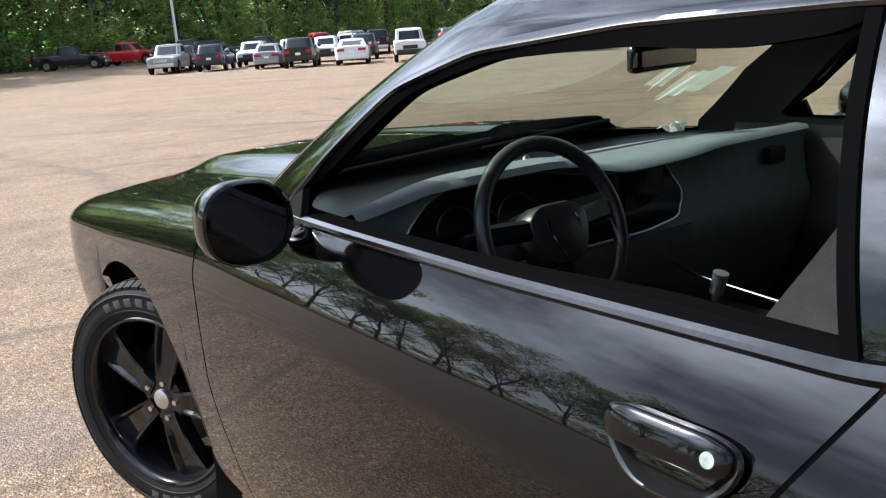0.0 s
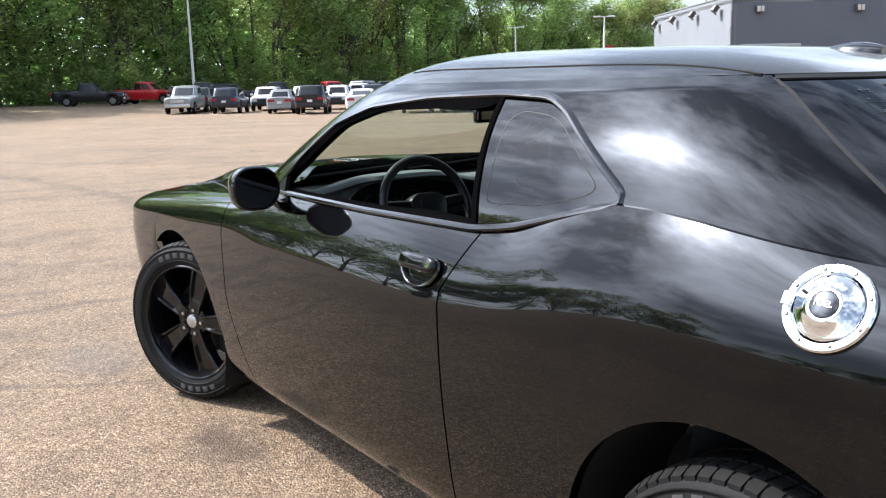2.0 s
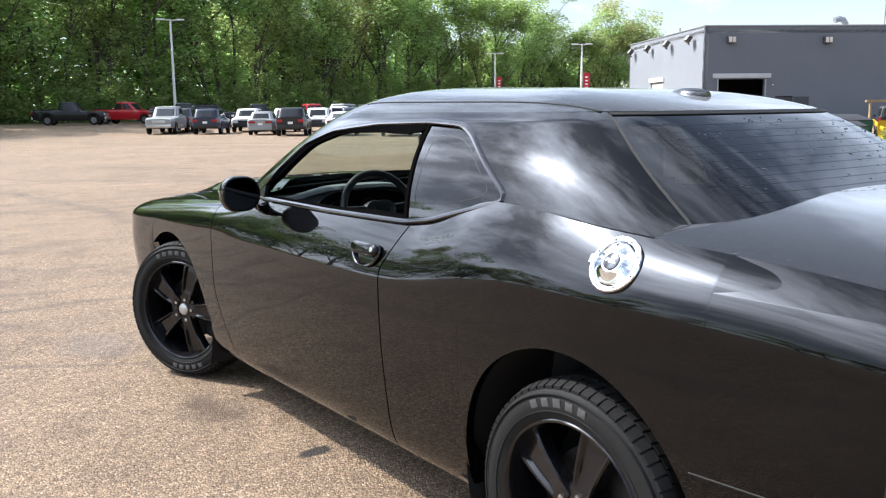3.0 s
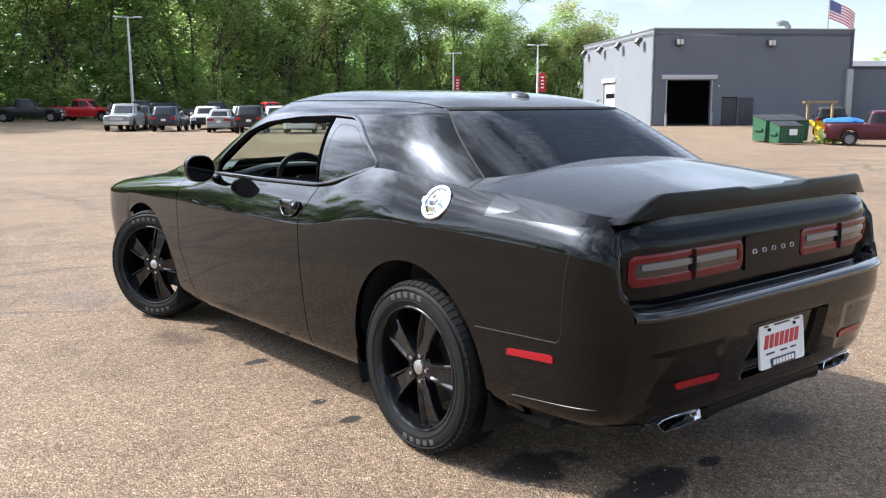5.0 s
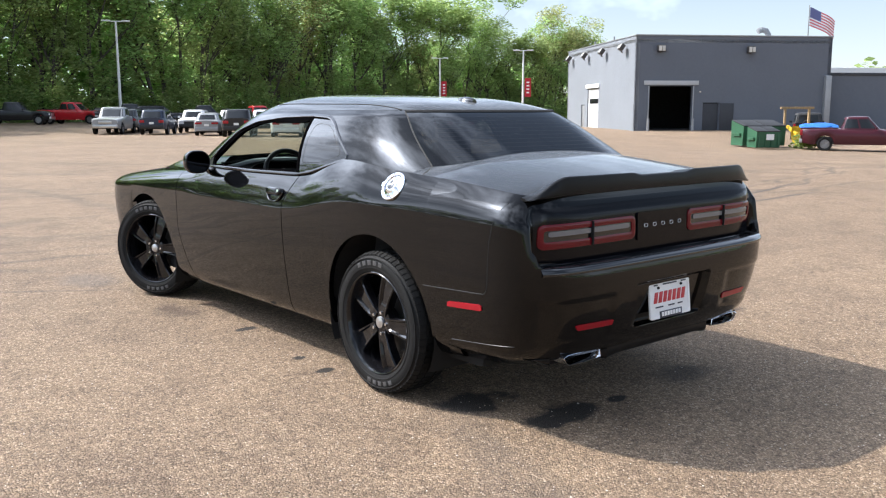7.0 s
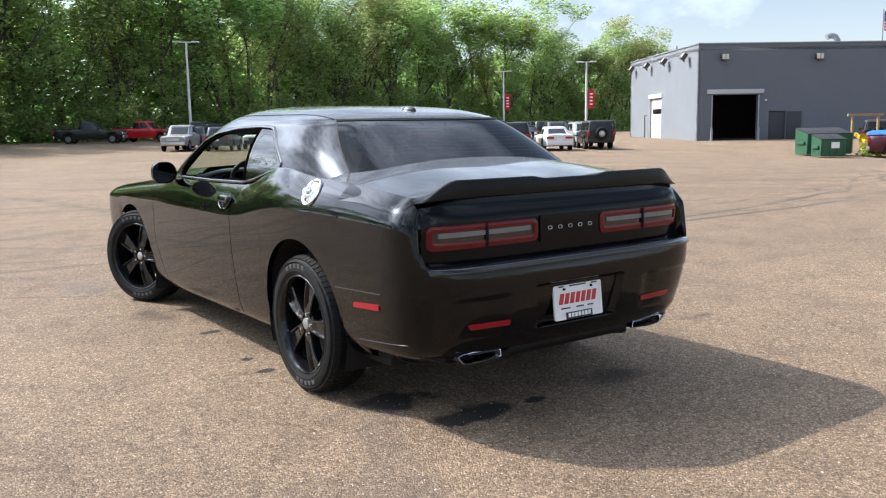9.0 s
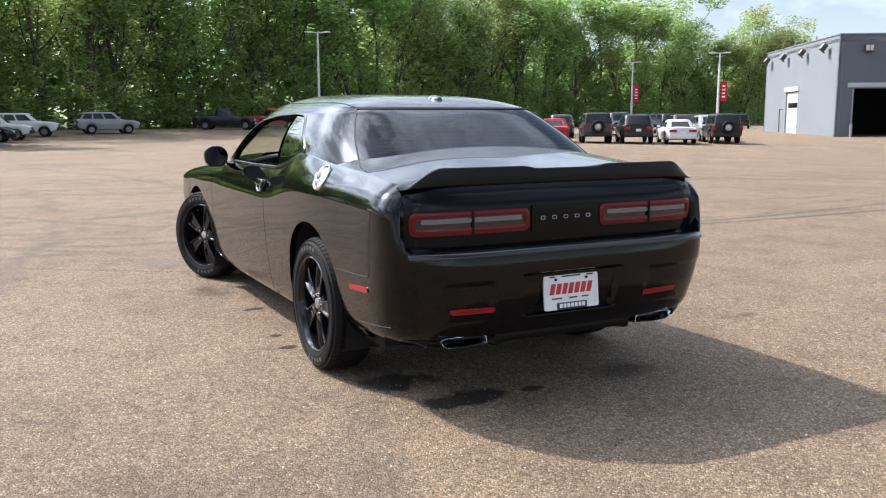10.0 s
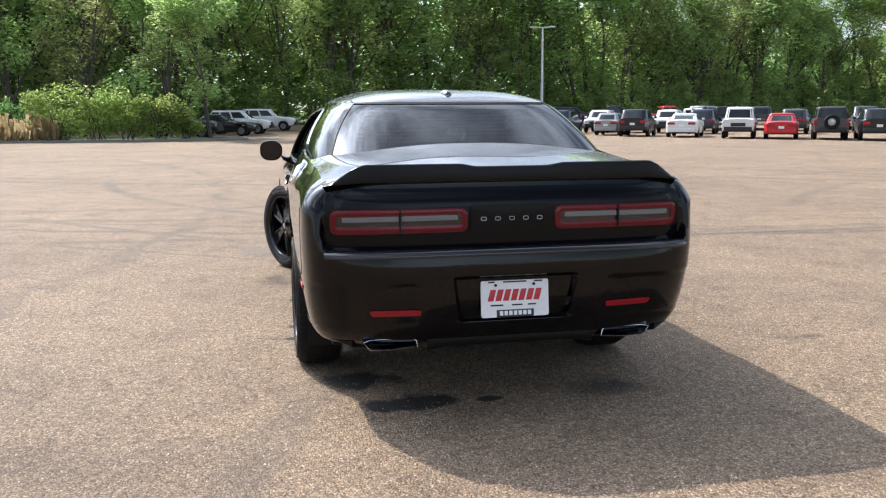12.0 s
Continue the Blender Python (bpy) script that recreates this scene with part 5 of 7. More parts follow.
for a, b, w0 in (((-0.075, 0.012), (-0.168, 0.020), 0.022), ((0.075, 0.012), (0.168, 0.020), 0.022), ((0, -0.07), (0, -0.170), 0.028)):
    bm = bmesh.new()
    d = (Vector(b) - Vector(a))
    nrm = Vector((-d.y, d.x)).normalized()
    rows = []
    for t in np.linspace(0, 1, 6):
        c = Vector(a) + d * t
        rows.append([Vector((c.x + nrm.x * w0 * s, -0.012 + 0.012 * t + e, c.y + nrm.y * w0 * s)) for s, e in ((-1, 0.006), (-0.6, -0.006), (0.6, -0.006), (1, 0.006))])
    add_grid(bm, rows)
    part("wheel_spoke", bm, SATIN_BLACK, wheel_set, "", 50)
bm = bmesh.new()
add_tube(bm, [Vector((0.042 * s, -0.032, z)) for s, z in ((-1.0, 0.022), (-0.95, -0.005), (-0.7, -0.035), (-0.4, -0.055))], 0.0026, 6)
part("wheel_trim", bm, CHROME, wheel_set, "bright trim strip", 50)
bm = bmesh.new()
add_tube(bm, [Vector((0.042 * s, -0.032, z)) for s, z in ((0.85, 0.024), (1.0, 0.010), (1.0, -0.005))], 0.0022, 6)
part("wheel_trim", bm, CHROME, wheel_set, "", 50)
bm = bmesh.new()
add_cone(bm, 0.05, 0.045, (-0.4, 1.72, 0.98), (-0.4, 1.93, 0.90), 20)
column_ob = part("steering_column", bm, DASH, coupe)
bm = bmesh.new()
add_tube(bm, [Vector((-0.43, 1.77, 0.985)), Vector((-0.52, 1.76, 0.99)), Vector((-0.60, 1.75, 0.985))], [0.008, 0.009, 0.012], 8)
part("stalk", bm, SATIN_BLACK, column_ob, "", 50)


def front_seat(x0):
    seat = new("front_seat")
    seat.parent = coupe
    seat.location = (x0, 1.11, 0.33)
    seat["label"] = "charcoal cloth front seat with side bolsters"
    bm = bmesh.new()
    rows = []
    for t in np.linspace(0, 1, 16):
        y = -0.02 + 0.52 * t
        z = 0.22 + 0.05 * t - 0.10 * smooth01(t, 0.9, 1.0)
        rows.append([Vector((0.265 * s, y, z + 0.055 * abs(s) ** 4 - (0.22 if abs(s) > 0.99 else 0))) for s in (-1, -0.985, -0.9, -0.75, -0.55, -0.25, 0, 0.25, 0.55, 0.75, 0.9, 0.985, 1)])
    add_grid(bm, rows)
    part("seat_cushion", bm, SEAT_CLOTH, seat, "", 60)
    bm = bmesh.new()
    rows = []
    for t in np.linspace(0, 1, 18):
        z, y, w = 0.20 + 0.60 * t, 0.02 - 0.21 * t + 0.035 * math.sin(math.pi * t), 0.275 - 0.075 * smooth01(t, 0.5, 1.0)
        dep = 0.11 - 0.03 * t
        row = [Vector((w * s, y + dep * 0.4 + 0.07 * abs(s) ** 3 * (1 - 0.6 * t), z)) for s in np.linspace(-1, 1, 13)]
        row += [Vector((w * s, y - dep, z)) for s in np.linspace(1, -1, 9)]
        rows.append(row)
    vs = add_grid(bm, rows, True)
    bm.faces.new(vs[-1]), bm.faces.new(vs[0])
    part("seat_back", bm, SEAT_CLOTH, seat, "", 60)
    part("headrest", box((0.25, 0.10, 0.17), (0, -0.23, 0.87), 0.045, None, 4), SEAT_CLOTH, seat, "", 60)
    return seat


front_seat(-0.39), front_seat(0.39)
part("rear_bench", box((1.15, 0.5, 0.20), (0, 0.42, 0.47), 0.06, None, 3), SEAT_CLOTH, coupe, "", 50)
part("rear_bench_back", box((1.15, 0.16, 0.50), (0, 0.17, 0.78), 0.06, Matrix.Rotation(radians(18), 3, "X"), 3), SEAT_CLOTH, coupe, "", 50)
console = part("centre_console", box((0.23, 1.10, 0.40), (0, 1.36, 0.52), 0.035, None, 3), SATIN_BLACK, coupe, "satin black centre console", 40)
part("armrest", box((0.20, 0.34, 0.10), (0, 0.98, 0.74), 0.03, None, 3), LEATHER, console, "", 40)
for x in (-0.105, 0.105):
    bm = bmesh.new()
    add_tube(bm, [Vector((x, 1.16, 0.728)), Vector((x, 1.45, 0.735)), Vector((x * 0.95, 1.72, 0.76)), Vector((x * 0.9, 1.84, 0.80))], 0.005, 8)
    part("console_trim", bm, CHROME, console, "bright trim strip", 50)
bm = bmesh.new()
add_cone(bm, 0.009, 0.009, (-0.02, 1.60, 0.71), (-0.02, 1.585, 0.79), 12)
add_cone(bm, 0.016, 0.018, (-0.02, 1.588, 0.775), (-0.02, 1.575, 0.825), 16)
part("gear_lever", bm, SILVER, console, "silver-topped gear lever", 40)

# inner trims: pillars, headliner, door cards
bm = bmesh.new()
rows = []
for t in np.linspace(0.03, 1, 12):
    rows.append([on_side(a.lerp(b, t), -0.035 - 0.01 * t) for a, b in zip(dlo, outer_pts)])
rows.insert(0, [on_side(a, -0.004) for a in dlo])
add_grid(bm, rows, True)
both_sides("inner_pillar_trim", bm, INNER_TRIM, "dark inner pillar trim")
bm = bmesh.new()
rows = []
for r in (0.97, 0.9, 0.7, 0.4, 0.05):
    rows.append([Vector((x * r, YC + y * r, 1.380 + 0.045 * (1 - r**2.6))) for x, y in ring])
vs = add_grid(bm, rows, True)
bm.faces.new(vs[-1])
part("headliner", bm, HEADLINER, coupe, "dark grey headliner", 40)
for sgn in (-1, 1):
    bm = bmesh.new()
    rows = []
    for y in np.linspace(0.80, 2.12, 24):
        xt = min(0.845, glass_x(y, 1.05) - 0.02)
        rows.append([Vector((sgn * x, y, z)) for x, z in ((xt, 1.052), (xt - 0.035, 1.045), (xt - 0.05, 1.00), (xt - 0.04, 0.85), (xt - 0.085, 0.78), (xt - 0.08, 0.72), (xt - 0.03, 0.66), (xt - 0.02, 0.36))])
    add_grid(bm, rows)
    card = part("door_card", bm, INNER_TRIM, coupe, "", 40)
    part("door_pull", box((0.02, 0.10, 0.03), (sgn * 0.80, 1.62, 0.955), 0.008), SILVER, card, "silver inner door pull", 30)
    bm = bmesh.new()
    xw = sgn * 0.36
    part("sun_visor", box((0.42, 0.15, 0.02), (xw, 1.50, 1.375), 0.008, Matrix.Rotation(radians(-22), 3, "X"), 3), HEADLINER, coupe, "", 40)

rvm = new("rear_view_mirror")
rvm.parent = coupe
rvm.matrix_basis = pose(-0.06, 1.70, 1.305, 0, 0, 12)
part("mirror_shell", box((0.27, 0.035, 0.060), (0, 0, 0), 0.016, None, 4), GLOSS_BLACK, rvm, "", 50)
bm = bmesh.new()
add_cone(bm, 0.012, 0.02, (0, 0.01, 0.02), (0, 0.10, 0.06), 12)
part("mirror_stem", bm, GLOSS_BLACK, rvm, "", 50)

# papers on the windscreen and the dash
for x0, x1, z0, z1 in ((0.40, 0.47, 1.185, 1.245), (0.53, 0.69, 1.140, 1.215)):
    bm = bmesh.new()
    rows = []
    for x in np.linspace(x0, x1, 8):
        rows.append([Vector((x, glass_y(x, z, True) - 0.006 - 0.004 * math.sin(x * 40 + z * 30), z + 0.10 * (x - x0) + 0.006 * math.sin(x * 90))) for z in np.linspace(z0, z1, 6)])
    add_grid(bm, rows)
    part("window_paper", bm, PAPER, coupe, "white paper sheet taped inside the windscreen", 50)
bm = bmesh.new()
random.seed(5)
rows = [[Vector((0.36 + 0.02 * i + random.uniform(-0.004, 0.004), 2.03 + 0.015 * j, 1.062 + random.uniform(0, 0.03))) for j in range(4)] for i in range(5)]
add_grid(bm, rows)
part("crumpled_paper", bm, PAPER, coupe, "crumpled white paper on the dash", 0)


# ---- ground ----
def ground_z(x, y):
    """The lot dips towards the bins and rises gently to the far woods."""
    z = -0.78 * math.exp(-(((x - 45) / 14) ** 2 + ((y - 15) / 13) ** 2) / 1.6)
    z += 0.45 * smooth01(y, 58, 78) * smooth01(x, 70, 45)
    z -= 0.09 * smooth01(math.hypot(x - 29, y - 44), 30, 16)
    z += lot_tilt(max(-1.5, min(4.0, y))) * smooth01(math.hypot(x, y), 24, 9)
    return z


ASPHALT = mat("tan_chip_seal_asphalt", (0.2, 0.17, 0.14), 0.82, spec=0.35)


def build_asphalt(m):
    pos = place_coord(m)
    stone = node(m, "ShaderNodeTexVoronoi", Scale=112.0)
    link(m, pos, stone.inputs["Vector"])
    fine = node(m, "ShaderNodeTexVoronoi", Scale=290.0)
    link(m, pos, fine.inputs["Vector"])
    tone = ramp_node(m, stone.outputs["Color"], [(0.0, (0.055, 0.042, 0.031)), (0.35, (0.200, 0.150, 0.104)), (0.72, (0.375, 0.288, 0.205)), (1.0, (0.70, 0.60, 0.48))])
    grit = ramp_node(m, fine.outputs["Color"], [(0.0, (0.10, 0.076, 0.055)), (0.6, (0.255, 0.194, 0.138)), (1.0, (0.40, 0.32, 0.235))])
    col = mixed(m, 0.36, tone, grit)
    # shade between the stones painted in: gaps darkened, stone tops lightened
    gap_shade = ramp_node(m, stone.outputs["Distance"], [(0.30, (1.13, 1.07, 1.01)), (0.75, (0.68, 0.63, 0.59))])
    col = mixed(m, 1.0, col, gap_shade, "MULTIPLY")
    # far view: the stones blend to an even tan with broad patches
    patch = ramp_node(m, noise_fac(m, 0.35, 5, 0.6, pos), [(0.3, (0.80, 0.78, 0.77)), (0.7, (1.12, 1.10, 1.06))])
    col = mixed(m, 1.0, col, patch, "MULTIPLY")
    blot = ramp_node(m, noise_fac(m, 2.3, 4, 0.65, pos), [(0.34, (0.72, 0.71, 0.72)), (0.52, (1.0, 1.0, 1.0))])
    col = mixed(m, 0.75, col, blot, "MULTIPLY")
    clump = ramp_node(m, noise_fac(m, 26.0, 4, 0.7, pos), [(0.36, (0.70, 0.68, 0.66)), (0.50, (1.0, 1.0, 1.0)), (0.66, (1.22, 1.21, 1.20))])
    col = mixed(m, 0.85, col, clump, "MULTIPLY")
    sep = m.node_tree.nodes.new("ShaderNodeSeparateXYZ")
    link(m, pos, sep.inputs[0])

    def math_node(op, a, b=None):
        n = m.node_tree.nodes.new("ShaderNodeMath")
        n.operation = op
        for k, v in enumerate((a, b)):
            if v is None:
                continue
            if isinstance(v, (int, float)):
                n.inputs[k].default_value = v
            else:
                link(m, v, n.inputs[k])
        return n.outputs[0]

    wob = noise_fac(m, 5.0, 4, 0.6, pos)
    slow = noise_fac(m, 0.8, 3, 0.5, pos)

    def stain(cx, cy, rx, ry, soft=0.32, wobble=1.7):
        dx = math_node("DIVIDE", math_node("SUBTRACT", sep.outputs[0], cx), rx)
        dy = math_node("DIVIDE", math_node("SUBTRACT", sep.outputs[1], cy), ry)
        r = math_node("SQRT", math_node("ADD", math_node("MULTIPLY", dx, dx), math_node("MULTIPLY", dy, dy)))
        r = math_node("ADD", r, math_node("MULTIPLY", math_node("SUBTRACT", wob, 0.5), wobble))
        mr = node(m, "ShaderNodeMapRange", From_Min=1.0, From_Max=1.0 - soft, To_Min=0.0, To_Max=1.0)
        link(m, r, mr.inputs["Value"])
        return mr.outputs["Result"]

    def track(cx, cy, radius, width, strength=0.38, sway=0.9, least=0.15):
        """A faint arc of tyre rubber."""
        dx, dy = math_node("SUBTRACT", sep.outputs[0], cx), math_node("SUBTRACT", sep.outputs[1], cy)
        r = math_node("SQRT", math_node("ADD", math_node("MULTIPLY", dx, dx), math_node("MULTIPLY", dy, dy)))
        r = math_node("ADD", r, math_node("MULTIPLY", math_node("SUBTRACT", slow, 0.5), sway))
        d = math_node("ABSOLUTE", math_node("SUBTRACT", r, radius))
        mr = node(m, "ShaderNodeMapRange", From_Min=width, From_Max=width * 0.35, To_Min=0.0, To_Max=strength)
        link(m, d, mr.inputs["Value"])
        broken = node(m, "ShaderNodeMapRange", From_Min=0.38, From_Max=0.58, To_Min=least, To_Max=1.0)
        link(m, noise_fac(m, 0.5, 3, 0.6, pos), broken.inputs["Value"])
        return math_node("MULTIPLY", mr.outputs["Result"], broken.outputs["Result"])

    def arc(a, b, c, width, strength):
        """A tyre mark through three points of the lot."""
        (ax, ay), (bx, by), (cx, cy) = a, b, c
        d = 2 * (ax * (by - cy) + bx * (cy - ay) + cx * (ay - by))
        sa, sb, sc = ax * ax + ay * ay, bx * bx + by * by, cx * cx + cy * cy
        ux = (sa * (by - cy) + sb * (cy - ay) + sc * (ay - by)) / d
        uy = (sa * (cx - bx) + sb * (ax - cx) + sc * (bx - ax)) / d
        whole = track(ux, uy, math.hypot(ax - ux, ay - uy), width, strength, 0.12, 0.5)
        half = max(math.hypot(ax - bx, ay - by), math.hypot(cx - bx, cy - by))
        dx, dy = math_node("SUBTRACT", sep.outputs[0], bx), math_node("SUBTRACT", sep.outputs[1], by)
        away = math_node("SQRT", math_node("ADD", math_node("MULTIPLY", dx, dx), math_node("MULTIPLY", dy, dy)))
        fade = node(m, "ShaderNodeMapRange", From_Min=half * 1.3, From_Max=half * 0.9, To_Min=0.0, To_Max=1.0)
        link(m, away, fade.inputs["Value"])
        return math_node("MULTIPLY", whole, fade.outputs["Result"])

    wet = None
    for args in ((-0.45, -0.88, 0.26, 0.13), (-0.05, -0.89, 0.08, 0.045), (-0.66, -0.47, 0.26, 0.15), (-0.86, 1.55, 0.09, 0.05), (-0.92, 0.75, 0.05, 0.04), (-0.93, 0.45, 0.07, 0.04)):
        s = stain(*args)
        wet = s if wet is None else math_node("MAXIMUM", wet, s)
    col = mixed(m, math_node("MULTIPLY", wet, 0.95), col, (0.014, 0.012, 0.011))
    oily = stain(0.57, -0.82, 0.24, 0.15, 0.6, 1.9)
    col = mixed(m, math_node("MULTIPLY", oily, 0.7), col, (0.035, 0.028, 0.023))
    scuff = stain(2.16, -0.19, 0.26, 0.07, 0.9, 1.2)
    col = mixed(m, math_node("MULTIPLY", scuff, 0.6), col, (0.060, 0.045, 0.036))
    damp = stain(-1.12, 3.80, 0.30, 0.45, 0.6, 0.7)
    col = mixed(m, math_node("MULTIPLY", damp, 0.35), col, (0.12, 0.11, 0.11))
    brown = stain(-1.02, 2.30, 0.17, 0.36, 0.7, 1.9)
    col = mixed(m, math_node("MULTIPLY", brown, 0.62), col, (0.060, 0.040, 0.028))
    worn = stain(-1.95, -1.35, 1.0, 0.42, 0.9, 1.6)
    col = mixed(m, math_node("MULTIPLY", worn, 0.38), col, (0.075, 0.055, 0.045))
    marks = None
    for args in ((6.2, 32.2, 28.0, 0.10, 0.55), (6.4, 32.0, 27.2, 0.08, 0.45), (-2.0, 16.5, 8.5, 0.16), (-1.4, 17.0, 10.3, 0.14), (3.0, 30.0, 17.0, 0.22), (4.5, 31.0, 19.5, 0.20), (7.0, 64.0, 60.0, 0.12), (9.0, 65.0, 59.3, 0.10),
                 (-30.0, 10.0, 28.3, 0.18), (-30.0, 10.0, 31.0, 0.2), (24.0, 34.0, 27.0, 0.25), (70.0, 60.0, 62.0, 0.35), (75.0, 65.0, 66.0, 0.35)):
        s = track(*args)
        marks = s if marks is None else math_node("MAXIMUM", marks, s)
    for args in (((4.6, 3.85), (8.2, 4.08), (12.7, 5.05), 0.10, 0.8), ((4.6, 3.72), (7.7, 3.66), (10.6, 3.80), 0.10, 0.8), ((12.0, 12.6), (13.6, 10.6), (16.2, 7.2), 0.15, 0.7),
                 ((11.6, 11.6), (12.8, 9.6), (14.5, 6.2), 0.15, 0.7), ((6.7, 6.7), (8.3, 8.4), (10.2, 9.9), 0.20, 0.35),
                 ((-3.8, 7.0), (-2.6, 5.72), (-1.25, 4.43), 0.12, 0.42), ((-3.4, 4.8), (-2.3, 4.05), (-1.6, 3.6), 0.05, 0.5), ((-4.05, 13.6), (-3.0, 10.0), (-0.9, 6.8), 0.16, 0.5)):
        marks = math_node("MAXIMUM", marks, arc(*args))
    col = mixed(m, marks, col, (0.075, 0.062, 0.055))
    link(m, col, bsdf(m).inputs["Base Color"])
    rough = node(m, "ShaderNodeMapRange", From_Min=0.0, From_Max=1.0, To_Min=0.8, To_Max=0.72)
    link(m, wet, rough.inputs["Value"])
    link(m, rough.outputs["Result"], bsdf(m).inputs["Roughness"])
    h = math_node("ADD", math_node("MULTIPLY", stone.outputs["Distance"], -1.0), math_node("MULTIPLY", fine.outputs["Distance"], -0.35))
    bumped(m, h, 1.0, 0.011)


build_asphalt(ASPHALT)
bm = bmesh.new()


def lot_axis():
    near = list(np.arange(-20, 20.1, 2.0))
    mid = list(np.arange(22.5, 121, 2.5))
    out = [160, 240, 400, 800, 1600, 3000]
    return sorted([-v for v in out] + [-v for v in mid] + near + mid + out)


gxs = lot_axis()
add_grid(bm, [[Vector((x, y, ground_z(x, y))) for y in gxs] for x in gxs])
ground = tagged(part("ground", bm, ASPHALT, smooth=60), "tan gravelly asphalt lot with tyre marks", "ground", kind="structure")

# loose stones on the asphalt where the walk passes
STONE = mat("loose_chippings", (0.3, 0.25, 0.2), 0.85)
_info = STONE.node_tree.nodes.new("ShaderNodeNewGeometry")
link(STONE, ramp_node(STONE, _info.outputs["Random Per Island"], [(0.0, (0.10, 0.08, 0.06)), (0.5, (0.30, 0.24, 0.18)), (0.85, (0.48, 0.40, 0.32)), (1.0, (0.62, 0.56, 0.49))]), bsdf(STONE).inputs["Base Color"])
rng = random.Random(11)
verts, faces = [], []
for _ in range(15000):
    x, y = rng.uniform(-4.5, 3.2), rng.uniform(-4.2, 4.5)
    if rng.random() > 0.35 and not (-3.6 < x < 2.6 and -3.6 < y < 2.5):
        continue
    r = rng.uniform(0.0022, 0.0048) * (1.5 if rng.random() < 0.05 else 1)
    a = rng.uniform(0, 6.3)
    n0 = len(verts)
    for k in range(4):
        q = a + k * math.pi / 2
        rr = r * rng.uniform(0.7, 1.3)
        verts.append((x + rr * math.cos(q), y + rr * math.sin(q), -0.001))
    verts.append((x + rng.uniform(-0.3, 0.3) * r, y + rng.uniform(-0.3, 0.3) * r, r * rng.uniform(0.5, 0.9)))
    faces += [(n0 + k, n0 + (k + 1) % 4, n0 + 4) for k in range(4)]
me = bpy.data.meshes.new("loose_stones")
me.from_pydata(verts, [], faces)
me.materials.append(STONE)
tagged(new("loose_stones", me), "small tan loose chippings lying on the asphalt", "gravel", kind="stuff")

# ---- grassed island with a kerb by the road ----
GRASS_SOIL = grained("grassy_soil", (0.075, 0.10, 0.035), 0.95, 3, 0.5, 0.6, dist=0.05)
KERB = grained("weathered_kerb", (0.20, 0.19, 0.17), 0.9, 20, 0.3, 0.3)
edge = [Vector((x, y, 0)) for x, y in ((-90, 20), (-60, 30), (-34, 38.0), (-22, 41.3), (-14, 43.0), (-8, 43.6), (-3.5, 43.9), (-1.6, 44.9), (-1.8, 46.2), (-5.5, 48.5), (-12, 51.5), (-26, 57), (-60, 66), (-95, 72))]
bm = bmesh.new()
rows = [[p + Vector((0, 0, -0.05)) for p in edge], [p + Vector((0, 0, 0.13)) for p in edge]]
for inset in (0.16,):
    rows.append([p + (Vector((-30, 52, 0)) - p).normalized() * inset + Vector((0, 0, 0.13)) for p in edge])
rows.append([p + (Vector((-30, 52, 0)) - p).normalized() * 0.165 + Vector((0, 0, 0.05)) for p in edge])
add_grid(bm, rows)
tagged(part("kerb", bm, KERB, smooth=30), "weathered grey kerb along the grass", "kerb", kind="structure")
bm = bmesh.new()
c = [p + (Vector((-30, 52, 0)) - p).normalized() * 0.16 + Vector((0, 0, 0.10)) for p in edge]
bm.faces.new([bm.verts.new(p) for p in c])
tagged(part("grass_island", bm, GRASS_SOIL, smooth=0), "grassy island with bushes", "grass", kind="structure")
# earth under the far woods
bm = bmesh.new()
add_grid(bm, [[Vector((x, y + d, ground_z(x, y + d) + 0.03)) for d in (0, 4, 20, 90)] for x, y in ((-8, 77), (2, 80), (9, 83), (14, 85), (35, 90), (60, 99), (84, 104), (120, 106), (180, 110))])
tagged(part("woodland_floor", bm, GRASS_SOIL, smooth=60), "grassy earth at the edge of the woods", "earth", kind="structure")

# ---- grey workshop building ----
# paler copy of the block grey: the side wall's sunlight put into its colour
SUNLIT_BLOCK = grained("sunlit_grey_painted_block", (0.185, 0.20, 0.22), 0.8, 5, 0.07, 0.2, dist=0.01)
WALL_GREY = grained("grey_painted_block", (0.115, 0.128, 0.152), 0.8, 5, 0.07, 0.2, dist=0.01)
PALE_GREY = grained("pale_grey_paint", (0.40, 0.41, 0.42), 0.7, 8, 0.1, 0.1)
DOOR_WHITE = grained("white_door_paint", (0.72, 0.72, 0.70), 0.5, 8, 0.05, 0.1)
DARK_DOOR = grained("dark_grey_door", (0.035, 0.038, 0.045), 0.6, 8, 0.15, 0.1)
INSIDE = grained("dark_workshop_inside", (0.03, 0.03, 0.032), 0.9, 3, 0.4, 0.2)
METAL_GREY = grained("galvanised_grey", (0.30, 0.31, 0.32), 0.5, 20, 0.15, 0.1, metal=0.5)
BRONZE = grained("dark_lamp_housing", (0.05, 0.045, 0.042), 0.5, 30, 0.2, 0.1)
LAMP_GLASS = mat("lamp_glass", (0.55, 0.53, 0.48), 0.2)
B0, BU, BV = Vector((53.2, 40.0, 0)), Vector((0.84, -0.543, 0)).normalized(), Vector((0.543, 0.84, 0)).normalized()
building_m = Matrix(((BU.x, BV.x, 0, B0.x), (BU.y, BV.y, 0, B0.y), (0, 0, 1, -0.12), (0, 0, 0, 1)))
workshop = thing("workshop_building", "grey painted block workshop with open roller door", "building", building_m)
WL, WD, WH = 16.4, 20.0, 7.45


